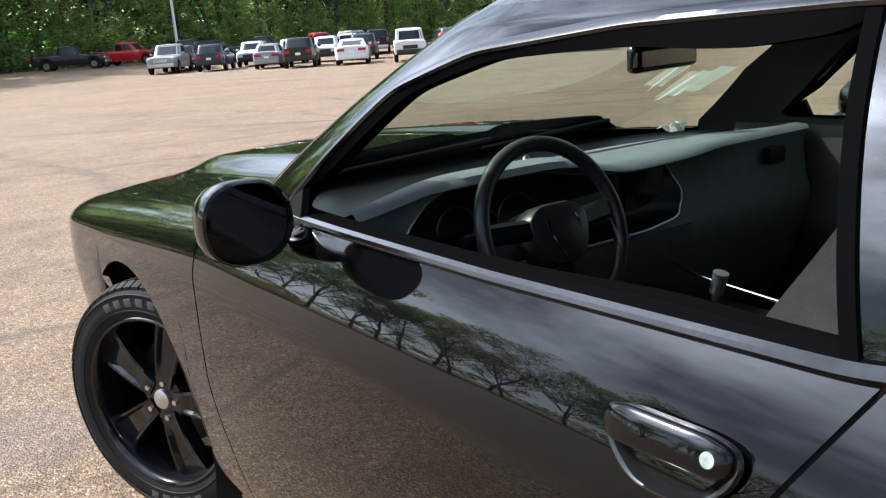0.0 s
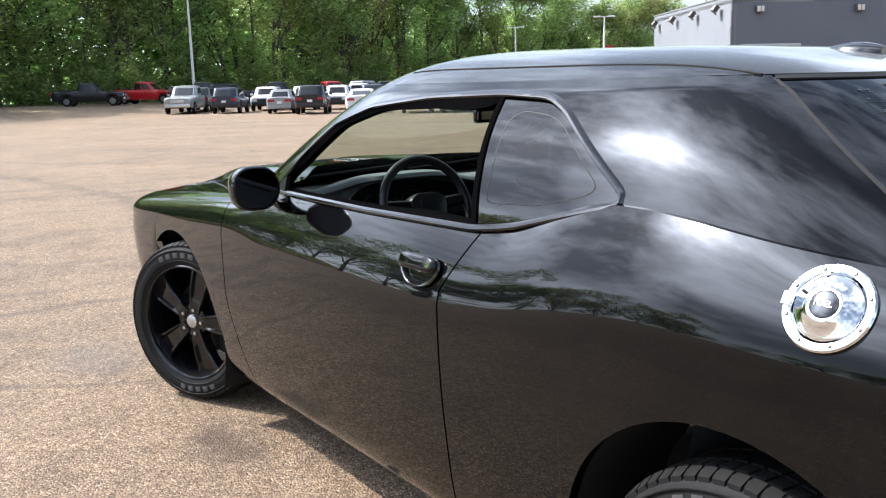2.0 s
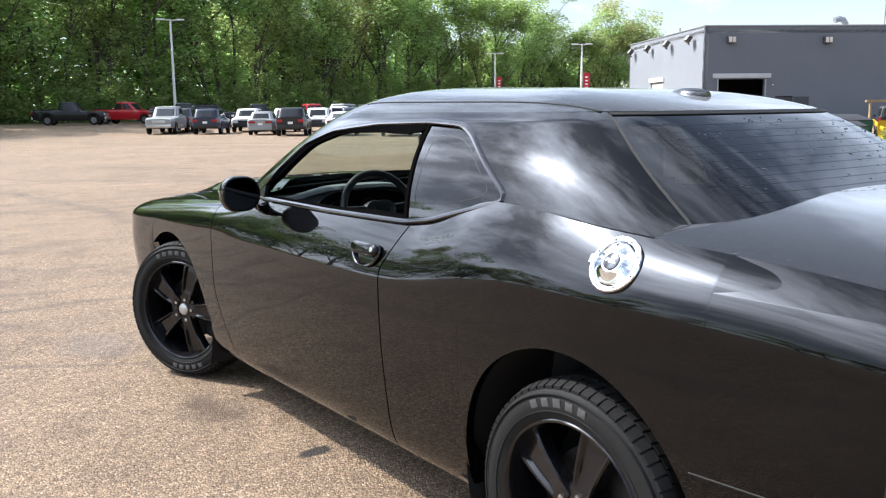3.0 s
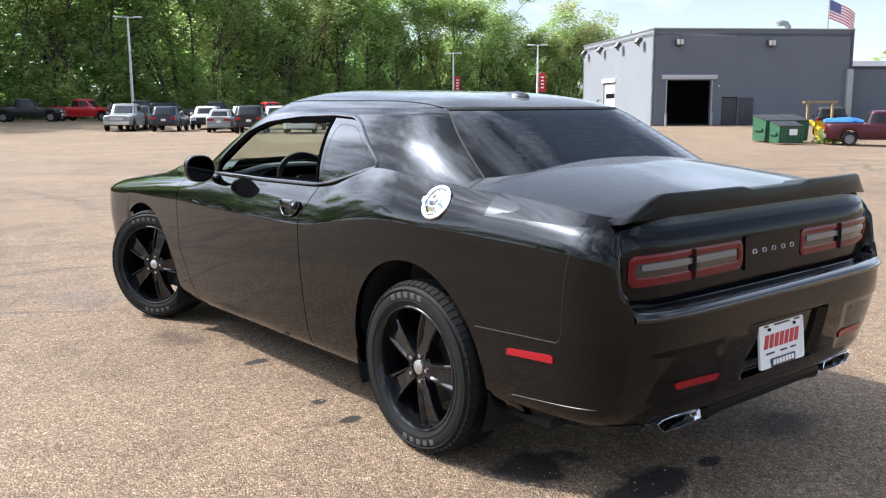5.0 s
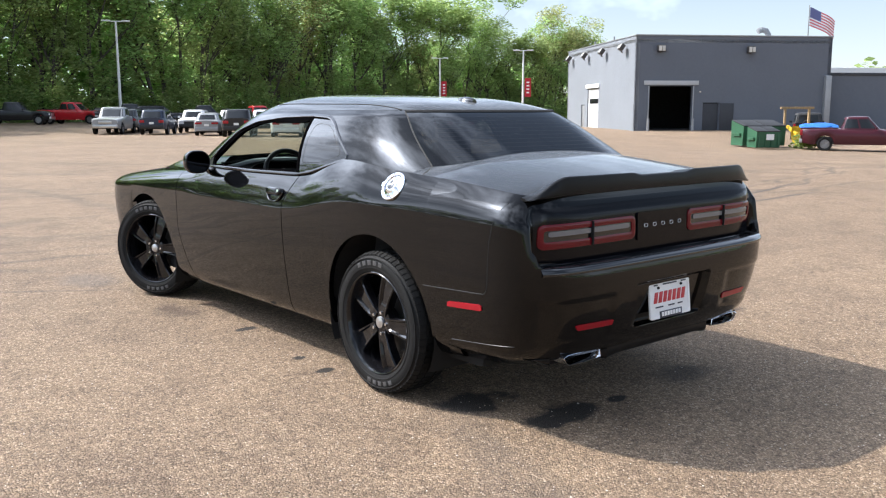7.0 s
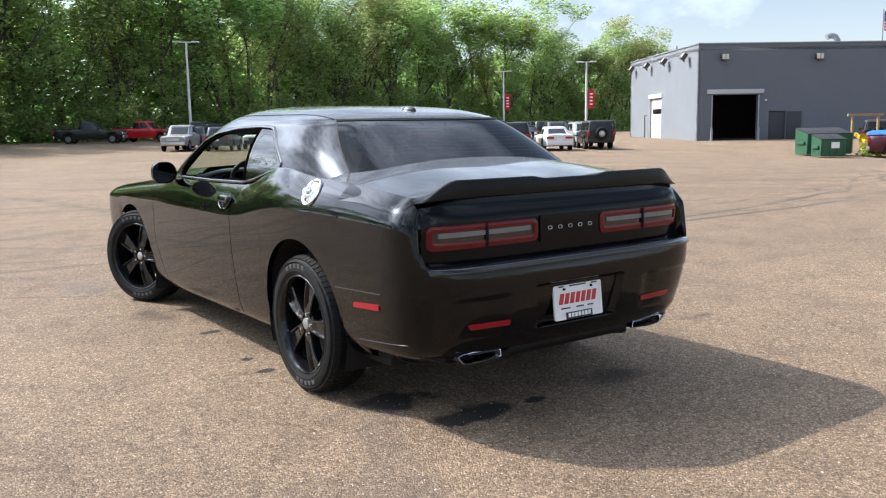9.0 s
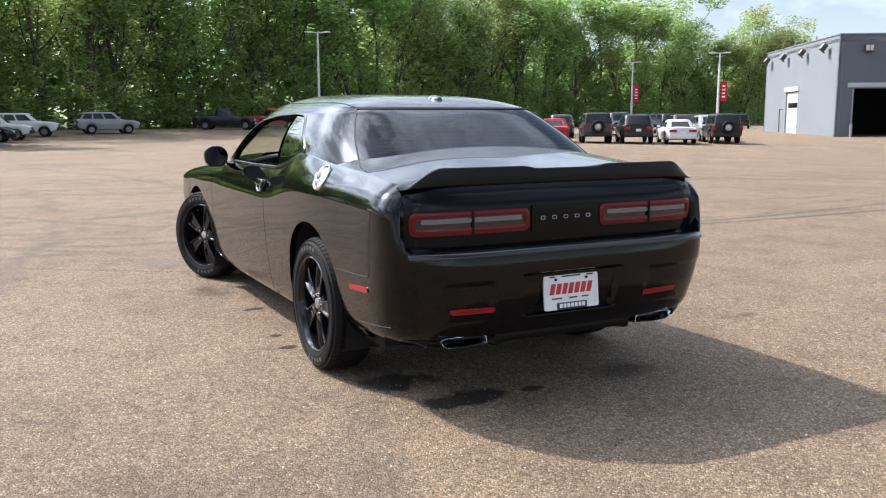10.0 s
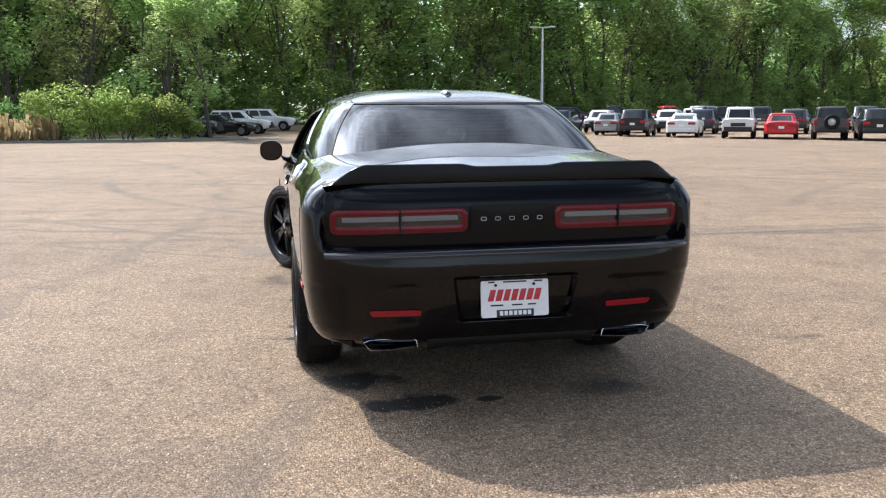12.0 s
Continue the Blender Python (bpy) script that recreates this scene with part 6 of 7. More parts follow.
def wall_with_holes(length, height, thick, holes, place):
    """A wall along local x with openings (x0, x1, z0, z1), made of solid pieces joined edge to edge."""
    bm = bmesh.new()
    cuts = sorted({0.0, length, *[h[0] for h in holes], *[h[1] for h in holes]})
    for a, b in zip(cuts, cuts[1:]):
        zs = sorted({0.0, height, *[v for h in holes if h[0] <= a and h[1] >= b for v in h[2:]]})
        for z0, z1 in zip(zs, zs[1:]):
            mid = (z0 + z1) / 2
            if any(h[0] <= a and h[1] >= b and h[2] < mid < h[3] for h in holes):
                continue
            add_box(bm, (b - a, thick, z1 - z0), ((a + b) / 2, thick / 2, (z0 + z1) / 2))
    bmesh.ops.remove_doubles(bm, verts=bm.verts, dist=0.001)
    bmesh.ops.transform(bm, matrix=place, verts=bm.verts)
    return bm


FRONT_HOLES = [(1.15, 4.75, 0.0, 3.55), (5.65, 7.0, 0.0, 2.25)]
SIDE_HOLES = [(9.6, 13.0, 0.0, 3.65), (13.9, 15.0, 0.0, 2.2)]
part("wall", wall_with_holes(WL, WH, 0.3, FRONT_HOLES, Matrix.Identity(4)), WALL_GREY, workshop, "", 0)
part("wall", wall_with_holes(WD, WH, 0.3, SIDE_HOLES, Matrix.Rotation(radians(90), 4, "Z") @ Matrix.Scale(-1, 4, (0, 1, 0))), SUNLIT_BLOCK, workshop, "", 0)
part("wall", box((WL, 0.3, WH), (WL / 2, WD - 0.15, WH / 2)), WALL_GREY, workshop, "", 0)
part("wall", box((0.3, WD, WH), (WL - 0.15, WD / 2, WH / 2)), WALL_GREY, workshop, "", 0)
part("roof", box((WL, WD, 0.25), (WL / 2, WD / 2, WH - 0.40)), METAL_GREY, workshop, "", 0)
part("roof_coping", box((WL + 0.1, 0.42, 0.09), (WL / 2, 0.15, WH + 0.04), 0.02), METAL_GREY, workshop, "", 0)
part("roof_coping", box((0.42, WD + 0.1, 0.09), (0.15, WD / 2, WH + 0.045), 0.02), METAL_GREY, workshop, "", 0)
part("door_lintel", box((4.5, 0.12, 0.34), (2.95, -0.05, 3.80), 0.02), PALE_GREY, workshop, "pale grey lintel", 30)
for x in (1.10, 4.80):
    part("door_post", box((0.10, 0.10, 3.55), (x, -0.03, 1.78), 0.02), METAL_GREY, workshop, "", 30)
    bm = bmesh.new()
    add_cone(bm, 0.10, 0.10, (x - 0.15, -0.5, 0), (x - 0.15, -0.5, 1.0), 14)
    part("door_bollard", bm, METAL_GREY, workshop, "", 40)
part("personnel_door", box((1.30, 0.06, 2.2), (6.32, 0.12, 1.1), 0.01), DARK_DOOR, workshop, "dark grey steel door", 30)
part("personnel_door", box((1.15, 0.06, 2.2), (7.65, -0.06, 1.1), 0.01), DARK_DOOR, workshop, "dark grey steel door standing open", 30)
side_door = part("roller_door", box((0.08, 3.4, 3.6), (0.16, 11.3, 1.8), 0.01), DOOR_WHITE, workshop, "white sectional roller door", 30)
for k in range(1, 5):
    part("door_rib", box((0.03, 3.3, 0.05), (0.11, 11.3, 0.72 * k), 0.01), PALE_GREY, side_door, "", 30)
part("door_glazing", box((0.03, 2.6, 0.45), (0.108, 11.3, 2.5), 0.01), SCREEN, side_door, "", 30)
part("door_lintel", box((0.12, 4.0, 0.36), (-0.05, 11.3, 3.86), 0.02), DOOR_WHITE, workshop, "white lintel", 30)
part("personnel_door", box((0.06, 1.0, 2.15), (0.10, 14.45, 1.08), 0.01), METAL_GREY, workshop, "grey steel side door", 30)
bm = bmesh.new()
add_box(bm, (8.0, 9.0, 0.05), (4.3, 5.0, 0.10))
add_box(bm, (8.0, 0.1, 5.0), (4.3, 9.0, 2.5))
add_box(bm, (0.1, 9.0, 5.0), (8.3, 5.0, 2.5))
part("workshop_inside", bm, INSIDE, workshop, "dark interior seen through the open door", 0)


def flood_lamp(x, y, z, rz, tilt=0):
    lamp_ = new("flood_lamp")
    lamp_.parent = workshop
    lamp_.matrix_basis = pose(x, y, z, tilt, 0, rz)
    part("lamp_body", box((0.62, 0.35, 0.52), (0, -0.25, 0), 0.05), BRONZE, lamp_, "dark lamp housing", 30)
    part("lamp_lens", box((0.52, 0.03, 0.40), (0, -0.435, 0), 0.01), LAMP_GLASS, lamp_, "", 30)
    part("lamp_bar", box((0.04, 0.05, 0.42), (0, -0.45, 0), 0.01), BRONZE, lamp_, "", 30)
    part("lamp_arm", box((0.10, 0.20, 0.10), (0, -0.02, -0.28), 0.02), BRONZE, lamp_, "", 30)


flood_lamp(1.95, 0, 6.45, 0), flood_lamp(9.4, 0, 6.4, 0)
for y in (2.3, 7.6, 12.9, 18.2):
    flood_lamp(-0.25, y, 6.55, -90, -35)
for y in (6.5, 12.0):
    bm = bmesh.new()
    add_cone(bm, 0.07, 0.07, (0.3, y, WH), (0.3, y, WH + 0.45), 10)
    part("roof_stub", bm, METAL_GREY, workshop, "", 40)
bm = bmesh.new()
add_tube(bm, [Vector((12.4, 3, WH - 0.2)), Vector((12.4, 3, WH + 0.45)), Vector((12.2, 3, WH + 0.72)), Vector((11.85, 3, WH + 0.80)), Vector((11.5, 3, WH + 0.68))], 0.24, 12)
part("roof_vent", bm, METAL_GREY, workshop, "curved metal roof vent", 40)
part("roof_unit", box((1.6, 1.2, 0.7), (5.2, 5.0, WH + 0.05), 0.05), METAL_GREY, workshop, "", 30)
part("downpipe", box((0.5, 0.35, 4.4), (WL - 0.3, -0.18, 2.2), 0.04), METAL_GREY, workshop, "", 30)
bm = bmesh.new()
add_cone(bm, 0.05, 0.05, (5.3, -0.12, 3.1), (5.3, -0.3, 3.1), 10)
part("door_lamp", bm, LAMP_GLASS, workshop, "", 40)

annex = thing("low_annex_building", "low dark grey annex with a sloping roof", "building", building_m)
part("wall", box((26, 14, 4.5), (WL + 13.02, 8.5, 2.25)), WALL_GREY, annex, "", 0)
part("roof_edge", box((26.2, 14.2, 0.22), (WL + 13.15, 8.5, 4.6), 0.03), DARK_DOOR, annex, "", 0)
bm = bmesh.new()
rows = [[Vector((WL + 0.05, y, z)) for y, z in ((9, 4.7), (9, 7.0), (16, 7.0), (16, 4.7))], [Vector((WL + 6, y, z)) for y, z in ((9, 4.7), (9, 4.72), (16, 4.72), (16, 4.7))]]
add_grid(bm, rows, True)
part("sloped_roof", bm, METAL_GREY, annex, "pale sloping roof", 0)
part("annex_window", box((1.6, 0.08, 1.0), (WL + 10.5, 1.47, 3.4), 0.02), SCREEN, annex, "dark window", 0)
far_shed = thing("white_roof_building", "long low building with a white roof", "building", building_m)
part("wall", box((60, 16, 5.2), (WL + 34, 32, 2.6)), PALE_GREY, far_shed, "", 0)
part("roof", box((61, 17, 1.1), (WL + 34, 32, 5.75), 0.05), DOOR_WHITE, far_shed, "white metal roof", 0)

# flag on its pole beyond the roof
flag_pole = thing("flagpole", "flag with red and white stripes on a tall pole", "flagpole", pose(88.0, 44.2, 0, 0, 0, -30))
bm = bmesh.new()
add_cone(bm, 0.10, 0.05, (0, 0, 0), (0, 0, 12.6), 12)
part("pole", bm, METAL_GREY, flag_pole, "", 40)
# cloth colours made paler to carry the daylight shining through the flag
FLAG_RED, FLAG_WHITE, FLAG_BLUE = mat("flag_red", (0.68, 0.14, 0.16), 0.8), mat("flag_white", (0.88, 0.86, 0.85), 0.8), mat("flag_blue", (0.14, 0.15, 0.30), 0.8)


def flag_point(u, v, off=0.0):
    """u along the cloth, v down it."""
    return Vector((0.1 + 3.1 * u, 0.25 * math.sin(u * 7 + v) * u + off, 12.4 - 1.25 * v - 1.4 * u ** 1.2 - 0.5 * v * (1 - u) * 0.2 - 0.6 * v))


for k in range(13):
    bm = bmesh.new()
    add_grid(bm, [[flag_point(u, (k + d) / 13) for d in (0, 0.5, 1)] for u in np.linspace(0, 1, 20)])
    part("stripe", bm, FLAG_RED if k % 2 == 0 else FLAG_WHITE, flag_pole, "", 60)
bm = bmesh.new()
add_grid(bm, [[flag_point(u, v, -0.02) for v in np.linspace(0, 7 / 13, 6)] for u in np.linspace(0, 0.42, 10)])
part("canton", bm, FLAG_BLUE, flag_pole, "blue field", 60)


# ---- lamp posts ----
POLE_WHITE = grained("white_painted_pole", (0.66, 0.66, 0.64), 0.5, 10, 0.06, 0.05)
BANNER_RED = mat("red_banner", (0.50, 0.02, 0.035), 0.7)


def lamp_post(x, y, h, heads, banner, turn):
    post = thing("lamp_post", "tall white lamp post with flat twin heads" + (" and a red banner" if banner else ""), "lamp post", pose(x, y, ground_z(x, y), 0, 0, turn), "lamp posts of the lot")
    bm = bmesh.new()
    add_cone(bm, 0.16, 0.09, (0, 0, 0.5), (0, 0, h), 14)
    part("pole", bm, POLE_WHITE, post, "", 40)
    bm = bmesh.new()
    add_cone(bm, 0.34, 0.32, (0, 0, -0.2), (0, 0, 0.75), 18)
    part("pole_base", bm, KERB, post, "concrete base", 40)
    part("cross_arm", box((2.0, 0.09, 0.09), (0, 0, h), 0.02), POLE_WHITE, post, "", 30)
    for sx in heads:
        part("lamp_head", box((0.78, 0.42, 0.14), (sx, 0, h + 0.04), 0.04), POLE_WHITE, post, "", 30)
    if banner:
        bm = bmesh.new()
        add_grid(bm, [[Vector((0.2 + 0.75 * u, 0.05 * math.sin(z * 2), z)) for u in (0, 0.5, 1)] for z in np.linspace(h - 5.4, h - 3.2, 6)])
        part("banner", bm, BANNER_RED, post, "red cloth banner", 60)
        for k in range(4):
            part("banner_mark", box((0.34, 0.02, 0.16), (0.58, -0.06, h - 3.7 - 0.4 * k), 0.005), FLAG_WHITE, post, "", 30)


lamp_post(27.8, 82.0, 9.6, (-0.9, 0.9), False, -20)
lamp_post(77.5, 93.0, 8.95, (-0.8, 0.8), True, -40)
lamp_post(71.9, 70.9, 8.6, (-0.8, 0.8), True, -45)


# ---- trees and bushes ----
BARK = grained("grey_brown_bark", (0.075, 0.065, 0.055), 0.95, 12, 0.4, 0.6, dist=0.03)


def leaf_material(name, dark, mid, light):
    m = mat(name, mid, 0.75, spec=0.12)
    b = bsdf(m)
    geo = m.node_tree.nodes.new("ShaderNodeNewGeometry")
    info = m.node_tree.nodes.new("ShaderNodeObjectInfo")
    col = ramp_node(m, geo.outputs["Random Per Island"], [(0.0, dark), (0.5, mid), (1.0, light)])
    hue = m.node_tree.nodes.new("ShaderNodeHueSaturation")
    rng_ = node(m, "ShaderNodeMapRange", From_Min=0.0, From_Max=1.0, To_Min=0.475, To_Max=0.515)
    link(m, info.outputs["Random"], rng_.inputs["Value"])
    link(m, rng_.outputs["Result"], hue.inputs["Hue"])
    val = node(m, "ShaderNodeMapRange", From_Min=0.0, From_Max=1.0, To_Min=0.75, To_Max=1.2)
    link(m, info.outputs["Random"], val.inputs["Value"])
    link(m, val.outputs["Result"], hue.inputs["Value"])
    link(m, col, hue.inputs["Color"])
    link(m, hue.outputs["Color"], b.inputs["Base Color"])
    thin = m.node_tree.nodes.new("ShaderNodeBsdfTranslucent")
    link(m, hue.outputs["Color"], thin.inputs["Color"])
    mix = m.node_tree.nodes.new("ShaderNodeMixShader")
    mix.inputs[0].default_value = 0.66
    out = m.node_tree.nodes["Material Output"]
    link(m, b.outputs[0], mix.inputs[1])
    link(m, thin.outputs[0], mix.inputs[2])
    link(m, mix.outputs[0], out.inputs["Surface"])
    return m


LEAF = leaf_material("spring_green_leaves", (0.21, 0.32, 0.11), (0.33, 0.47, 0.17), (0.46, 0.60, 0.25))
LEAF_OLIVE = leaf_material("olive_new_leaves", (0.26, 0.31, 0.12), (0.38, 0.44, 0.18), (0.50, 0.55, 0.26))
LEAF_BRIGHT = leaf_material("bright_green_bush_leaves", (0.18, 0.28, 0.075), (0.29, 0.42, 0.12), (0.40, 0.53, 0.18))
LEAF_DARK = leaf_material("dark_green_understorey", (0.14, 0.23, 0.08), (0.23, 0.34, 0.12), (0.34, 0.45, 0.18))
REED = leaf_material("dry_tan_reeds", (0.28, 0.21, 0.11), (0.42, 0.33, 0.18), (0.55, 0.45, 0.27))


def leaf_mesh(name, clumps, per, size, rng, material, droop=0.3):
    """Small folded leaf sprays scattered in clumps: (centre, radius) each."""
    verts, faces = [], []
    for c, r in clumps:
        for _ in range(per):
            while True:
                d = Vector((rng.uniform(-1, 1), rng.uniform(-1, 1), rng.uniform(-1, 1)))
                if 0.05 < d.length < 1:
                    break
            d = d * (d.length ** -0.35)
            p = c + Vector((d.x * r, d.y * r, d.z * r * 0.72))
            a, tilt = rng.uniform(0, math.tau), rng.uniform(-1.1, 1.1)
            s = size * rng.uniform(0.55, 1.35)
            u = Vector((math.cos(a), math.sin(a), rng.uniform(-droop, droop))) * s
            w = Vector((-math.sin(a) * math.cos(tilt), math.cos(a) * math.cos(tilt), math.sin(tilt))) * s * 0.62
            n = len(verts)
            verts += [p - u, p - w * 0.9 - u * 0.1, p + u, p + w + u * 0.2]
            faces.append((n, n + 1, n + 2, n + 3))
    me = bpy.data.meshes.new(name)
    me.from_pydata(verts, [], faces)
    me.materials.append(material)
    return me


def tree_variant(seed, h, spread, bare=0.25, clump_n=46, per=58, leaf=0.20, sparse=False):
    """Trunk with forking limbs and leaf clumps near the limbs' ends. Returns (trunk mesh, clumps)."""
    rng = random.Random(seed)
    bm = bmesh.new()
    tips = []

    def limb(p, d, length, r, level):
        pts, rad = [p], [r]
        steps = 5
        q, way = p.copy(), d.normalized()
        for i in range(steps):
            way = (way + Vector((rng.uniform(-0.16, 0.16), rng.uniform(-0.16, 0.16), rng.uniform(-0.02, 0.14)))).normalized()
            q = q + way * length / steps
            pts.append(q.copy())
            rad.append(r * (1 - 0.62 * (i + 1) / steps))
        add_tube(bm, pts, rad, 7 if level == 0 else 5)
        if level >= 2:
            tips.append((pts[-1], length))
            tips.append((pts[3], length))
            return
        for _ in range((9 if level == 0 else 4)):
            i = rng.randint(2, steps) if level else rng.choice((1, 2, 2, 3, 4, 4, 5, 5))
            a = rng.uniform(0, math.tau)
            up = rng.uniform(0.35, 0.95)
            nd = Vector((math.cos(a) * spread, math.sin(a) * spread, up))
            limb(pts[i], nd + way * 0.4, length * rng.uniform(0.38, 0.58), rad[i] * 0.62, level + 1)

    limb(Vector((0, 0, -0.2)), Vector((rng.uniform(-0.05, 0.05), rng.uniform(-0.05, 0.05), 1)), h * 0.72, h * 0.0145, 0)
    me = bpy.data.meshes.new("trunk")
    bm.to_mesh(me)
    bm.free()
    me.materials.append(BARK)
    me.polygons.foreach_set("use_smooth", [True] * len(me.polygons))
    clumps = []
    rng.shuffle(tips)
    for p, l in tips[:clump_n]:
        if p.z > h * bare:
            clumps.append((p + Vector((rng.uniform(-0.4, 0.4), rng.uniform(-0.4, 0.4), rng.uniform(-0.2, 0.5))), h * rng.uniform(0.065, 0.115)))
    return me, clumps, rng


VARIANTS = []
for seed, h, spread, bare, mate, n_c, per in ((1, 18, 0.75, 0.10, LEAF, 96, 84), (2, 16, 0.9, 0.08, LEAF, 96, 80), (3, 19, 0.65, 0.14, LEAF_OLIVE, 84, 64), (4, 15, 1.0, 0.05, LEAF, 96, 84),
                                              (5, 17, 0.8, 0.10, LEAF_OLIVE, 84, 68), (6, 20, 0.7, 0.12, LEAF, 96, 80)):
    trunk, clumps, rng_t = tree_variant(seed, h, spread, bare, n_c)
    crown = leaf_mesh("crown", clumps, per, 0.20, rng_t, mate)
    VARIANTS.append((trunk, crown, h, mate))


def plant_tree(k, x, y, height, turn, label, group="trees at the edge of the lot", name="tree", squash=1.0):
    trunk, crown, h, _ = VARIANTS[k]
    t = thing(name, label, "tree", None, group)
    s = height / h
    t.matrix_world = pose(x, y, ground_z(x, y), 0, 0, turn) @ Matrix.Diagonal((s * squash, s * squash, s, 1))
    for nm, me in (("trunk", trunk), ("crown", crown)):
        o = new(nm, me)
        o.parent = t
    return t


def along(line, d):
    """A place and its run along a polyline of (x, y)."""
    pts = [Vector(p) for p in line]
    for a, b in zip(pts, pts[1:]):
        l = (b - a).length
        if d <= l:
            return a.lerp(b, d / l)
        d -= l
    return pts[-1]


rng = random.Random(21)
WOODS = [(-34, 66), (-20, 68), (-8, 78), (3, 81), (14, 87), (36, 92), (62, 103), (86, 112), (112, 113), (140, 112)]
length_w = sum((Vector(b) - Vector(a)).length for a, b in zip(WOODS, WOODS[1:]))
n_front = 72
for i in range(n_front):
    p = along(WOODS, length_w * (i + rng.uniform(0.1, 0.9)) / n_front)
    far = rng.uniform(0, 4)
    k = rng.randrange(6)
    top = 18.5 if p.x < 92 else 17.5
    if p.x > 112:
        top = 16.0
    kind_word = "olive-tinged new leaves" if VARIANTS[k][3] is LEAF_OLIVE else "fresh green leaves"
    plant_tree(k, p.x, p.y + far, top * rng.uniform(0.82, 1.12), rng.uniform(0, 360), f"tall tree with dark trunk and {kind_word}", squash=1.05)
for i in range(22):
    p = along(WOODS, length_w * (i + rng.uniform(0.1, 0.9)) / 22)
    k = rng.randrange(6)
    top = 17 if p.x < 75 else 13.0
    plant_tree(k, p.x + rng.uniform(-2, 2), p.y + rng.uniform(15, 21), top * rng.uniform(0.85, 1.1), rng.uniform(0, 360), "tall green tree deep in the woods", "trees deep in the woods", squash=1.15)
# the island's trees, nearer to the lot
for x, y, h, k in ((-3.6, 46.3, 8.0, 3), (-6.0, 48.5, 8.5, 1), (-8.6, 53.0, 10.0, 3), (-12.0, 55.5, 11.5, 4), (-16.5, 56.5, 12.0, 0), (-20.5, 55.0, 10.5, 3), (-25.0, 57.0, 12.5, 1), (-31.0, 58.0, 12.5, 2), (-37.0, 57.0, 12.0, 0),
                   (-28.0, 66.0, 17.5, 5), (-14.0, 66.0, 17.0, 2), (-20.0, 67.0, 17.0, 5), (-43.0, 58.0, 13.0, 3), (-38.0, 66, 17.0, 1), (-7.5, 64.0, 15.0, 5)):
    plant_tree(k, x, y, h, rng.uniform(0, 360), "leafy young tree on the grassy island", "trees on the island")
# a ragged line of trees on the driver's side of the lot, seen mirrored in the paint
for i in range(15):
    f = (i + rng.uniform(0.1, 0.9)) / 15
    x, y = -40 - 34 * f, 60 - 46 * f
    plant_tree(rng.randrange(6), x + rng.uniform(-3, 3), y + rng.uniform(-3, 3), rng.uniform(8.5, 13.5), rng.uniform(0, 360), "leafy tree in a ragged line beside the lot", "trees beside the lot", squash=1.15)
for x, y, h, k in ((-31.0, 37.0, 9.5, 2), (-42.0, 33.0, 11.5, 4)):
    plant_tree(k, x, y, h, rng.uniform(0, 360), "sparse-leaved tree standing by itself", "scattered trees")

# understorey of the woods and the distant tree belt: too many to count
clumps = []
for i in range(760):
    p = along(WOODS, length_w * (i + rng.random()) / 760)
    z = rng.uniform(0.3, 4.0) * rng.uniform(0.6, 1.2)
    clumps.append((Vector((p.x + rng.uniform(-1, 1), p.y + rng.uniform(-2.0, 3), ground_z(p.x, p.y) + z)), rng.uniform(0.8, 1.7)))
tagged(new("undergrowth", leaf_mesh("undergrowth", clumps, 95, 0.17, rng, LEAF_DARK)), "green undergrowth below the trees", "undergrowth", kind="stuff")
clumps = []
for i in range(210):
    # saplings and tall shrubs: a few leafy clumps over one another
    p = along(WOODS, length_w * (i + rng.random()) / 210)
    reach = rng.uniform(3.5, 9.5)
    at = Vector((p.x + rng.uniform(-1, 1), p.y + rng.uniform(-2.2, 1.5), ground_z(p.x, p.y)))
    for k in range(int(reach * 1.1)):
        f = (k + rng.random()) / (reach * 1.1)
        wide_ = 1.5 * math.sin(math.pi * (0.15 + 0.8 * f))
        clumps.append((at + Vector((rng.uniform(-1, 1) * wide_, rng.uniform(-1, 1) * wide_ * 0.6, 0.5 + reach * f)), rng.uniform(0.55, 1.15)))
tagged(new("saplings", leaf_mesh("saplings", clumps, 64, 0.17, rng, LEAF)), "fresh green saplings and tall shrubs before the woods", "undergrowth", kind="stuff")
clumps = []
for i in range(1300):
    p = along(WOODS, length_w * (i + rng.random()) / 1300)
    clumps.append((Vector((p.x + rng.uniform(-2, 2), p.y + rng.uniform(13, 24), rng.uniform(0.5, 14.5 if p.x < 72 else 10.5))), rng.uniform(1.6, 2.8)))
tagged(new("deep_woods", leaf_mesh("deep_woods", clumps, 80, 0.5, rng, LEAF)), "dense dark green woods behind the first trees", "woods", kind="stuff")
clumps = []
for i in range(900):
    q = math.tau * (i + rng.random()) / 900
    az = math.degrees(math.atan2(math.cos(q), math.sin(q)))
    r = rng.uniform(190, 215)
    hmax = 9.0 if -30 < az < 60 else 5.5
    if 58 < az < 80:
        hmax = 12.0
    clumps.append((Vector((r * math.cos(q), r * math.sin(q), rng.uniform(0.5, hmax))), rng.uniform(2.0, 4.2)))
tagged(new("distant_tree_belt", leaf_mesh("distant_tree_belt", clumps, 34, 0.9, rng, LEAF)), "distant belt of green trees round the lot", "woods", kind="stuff")


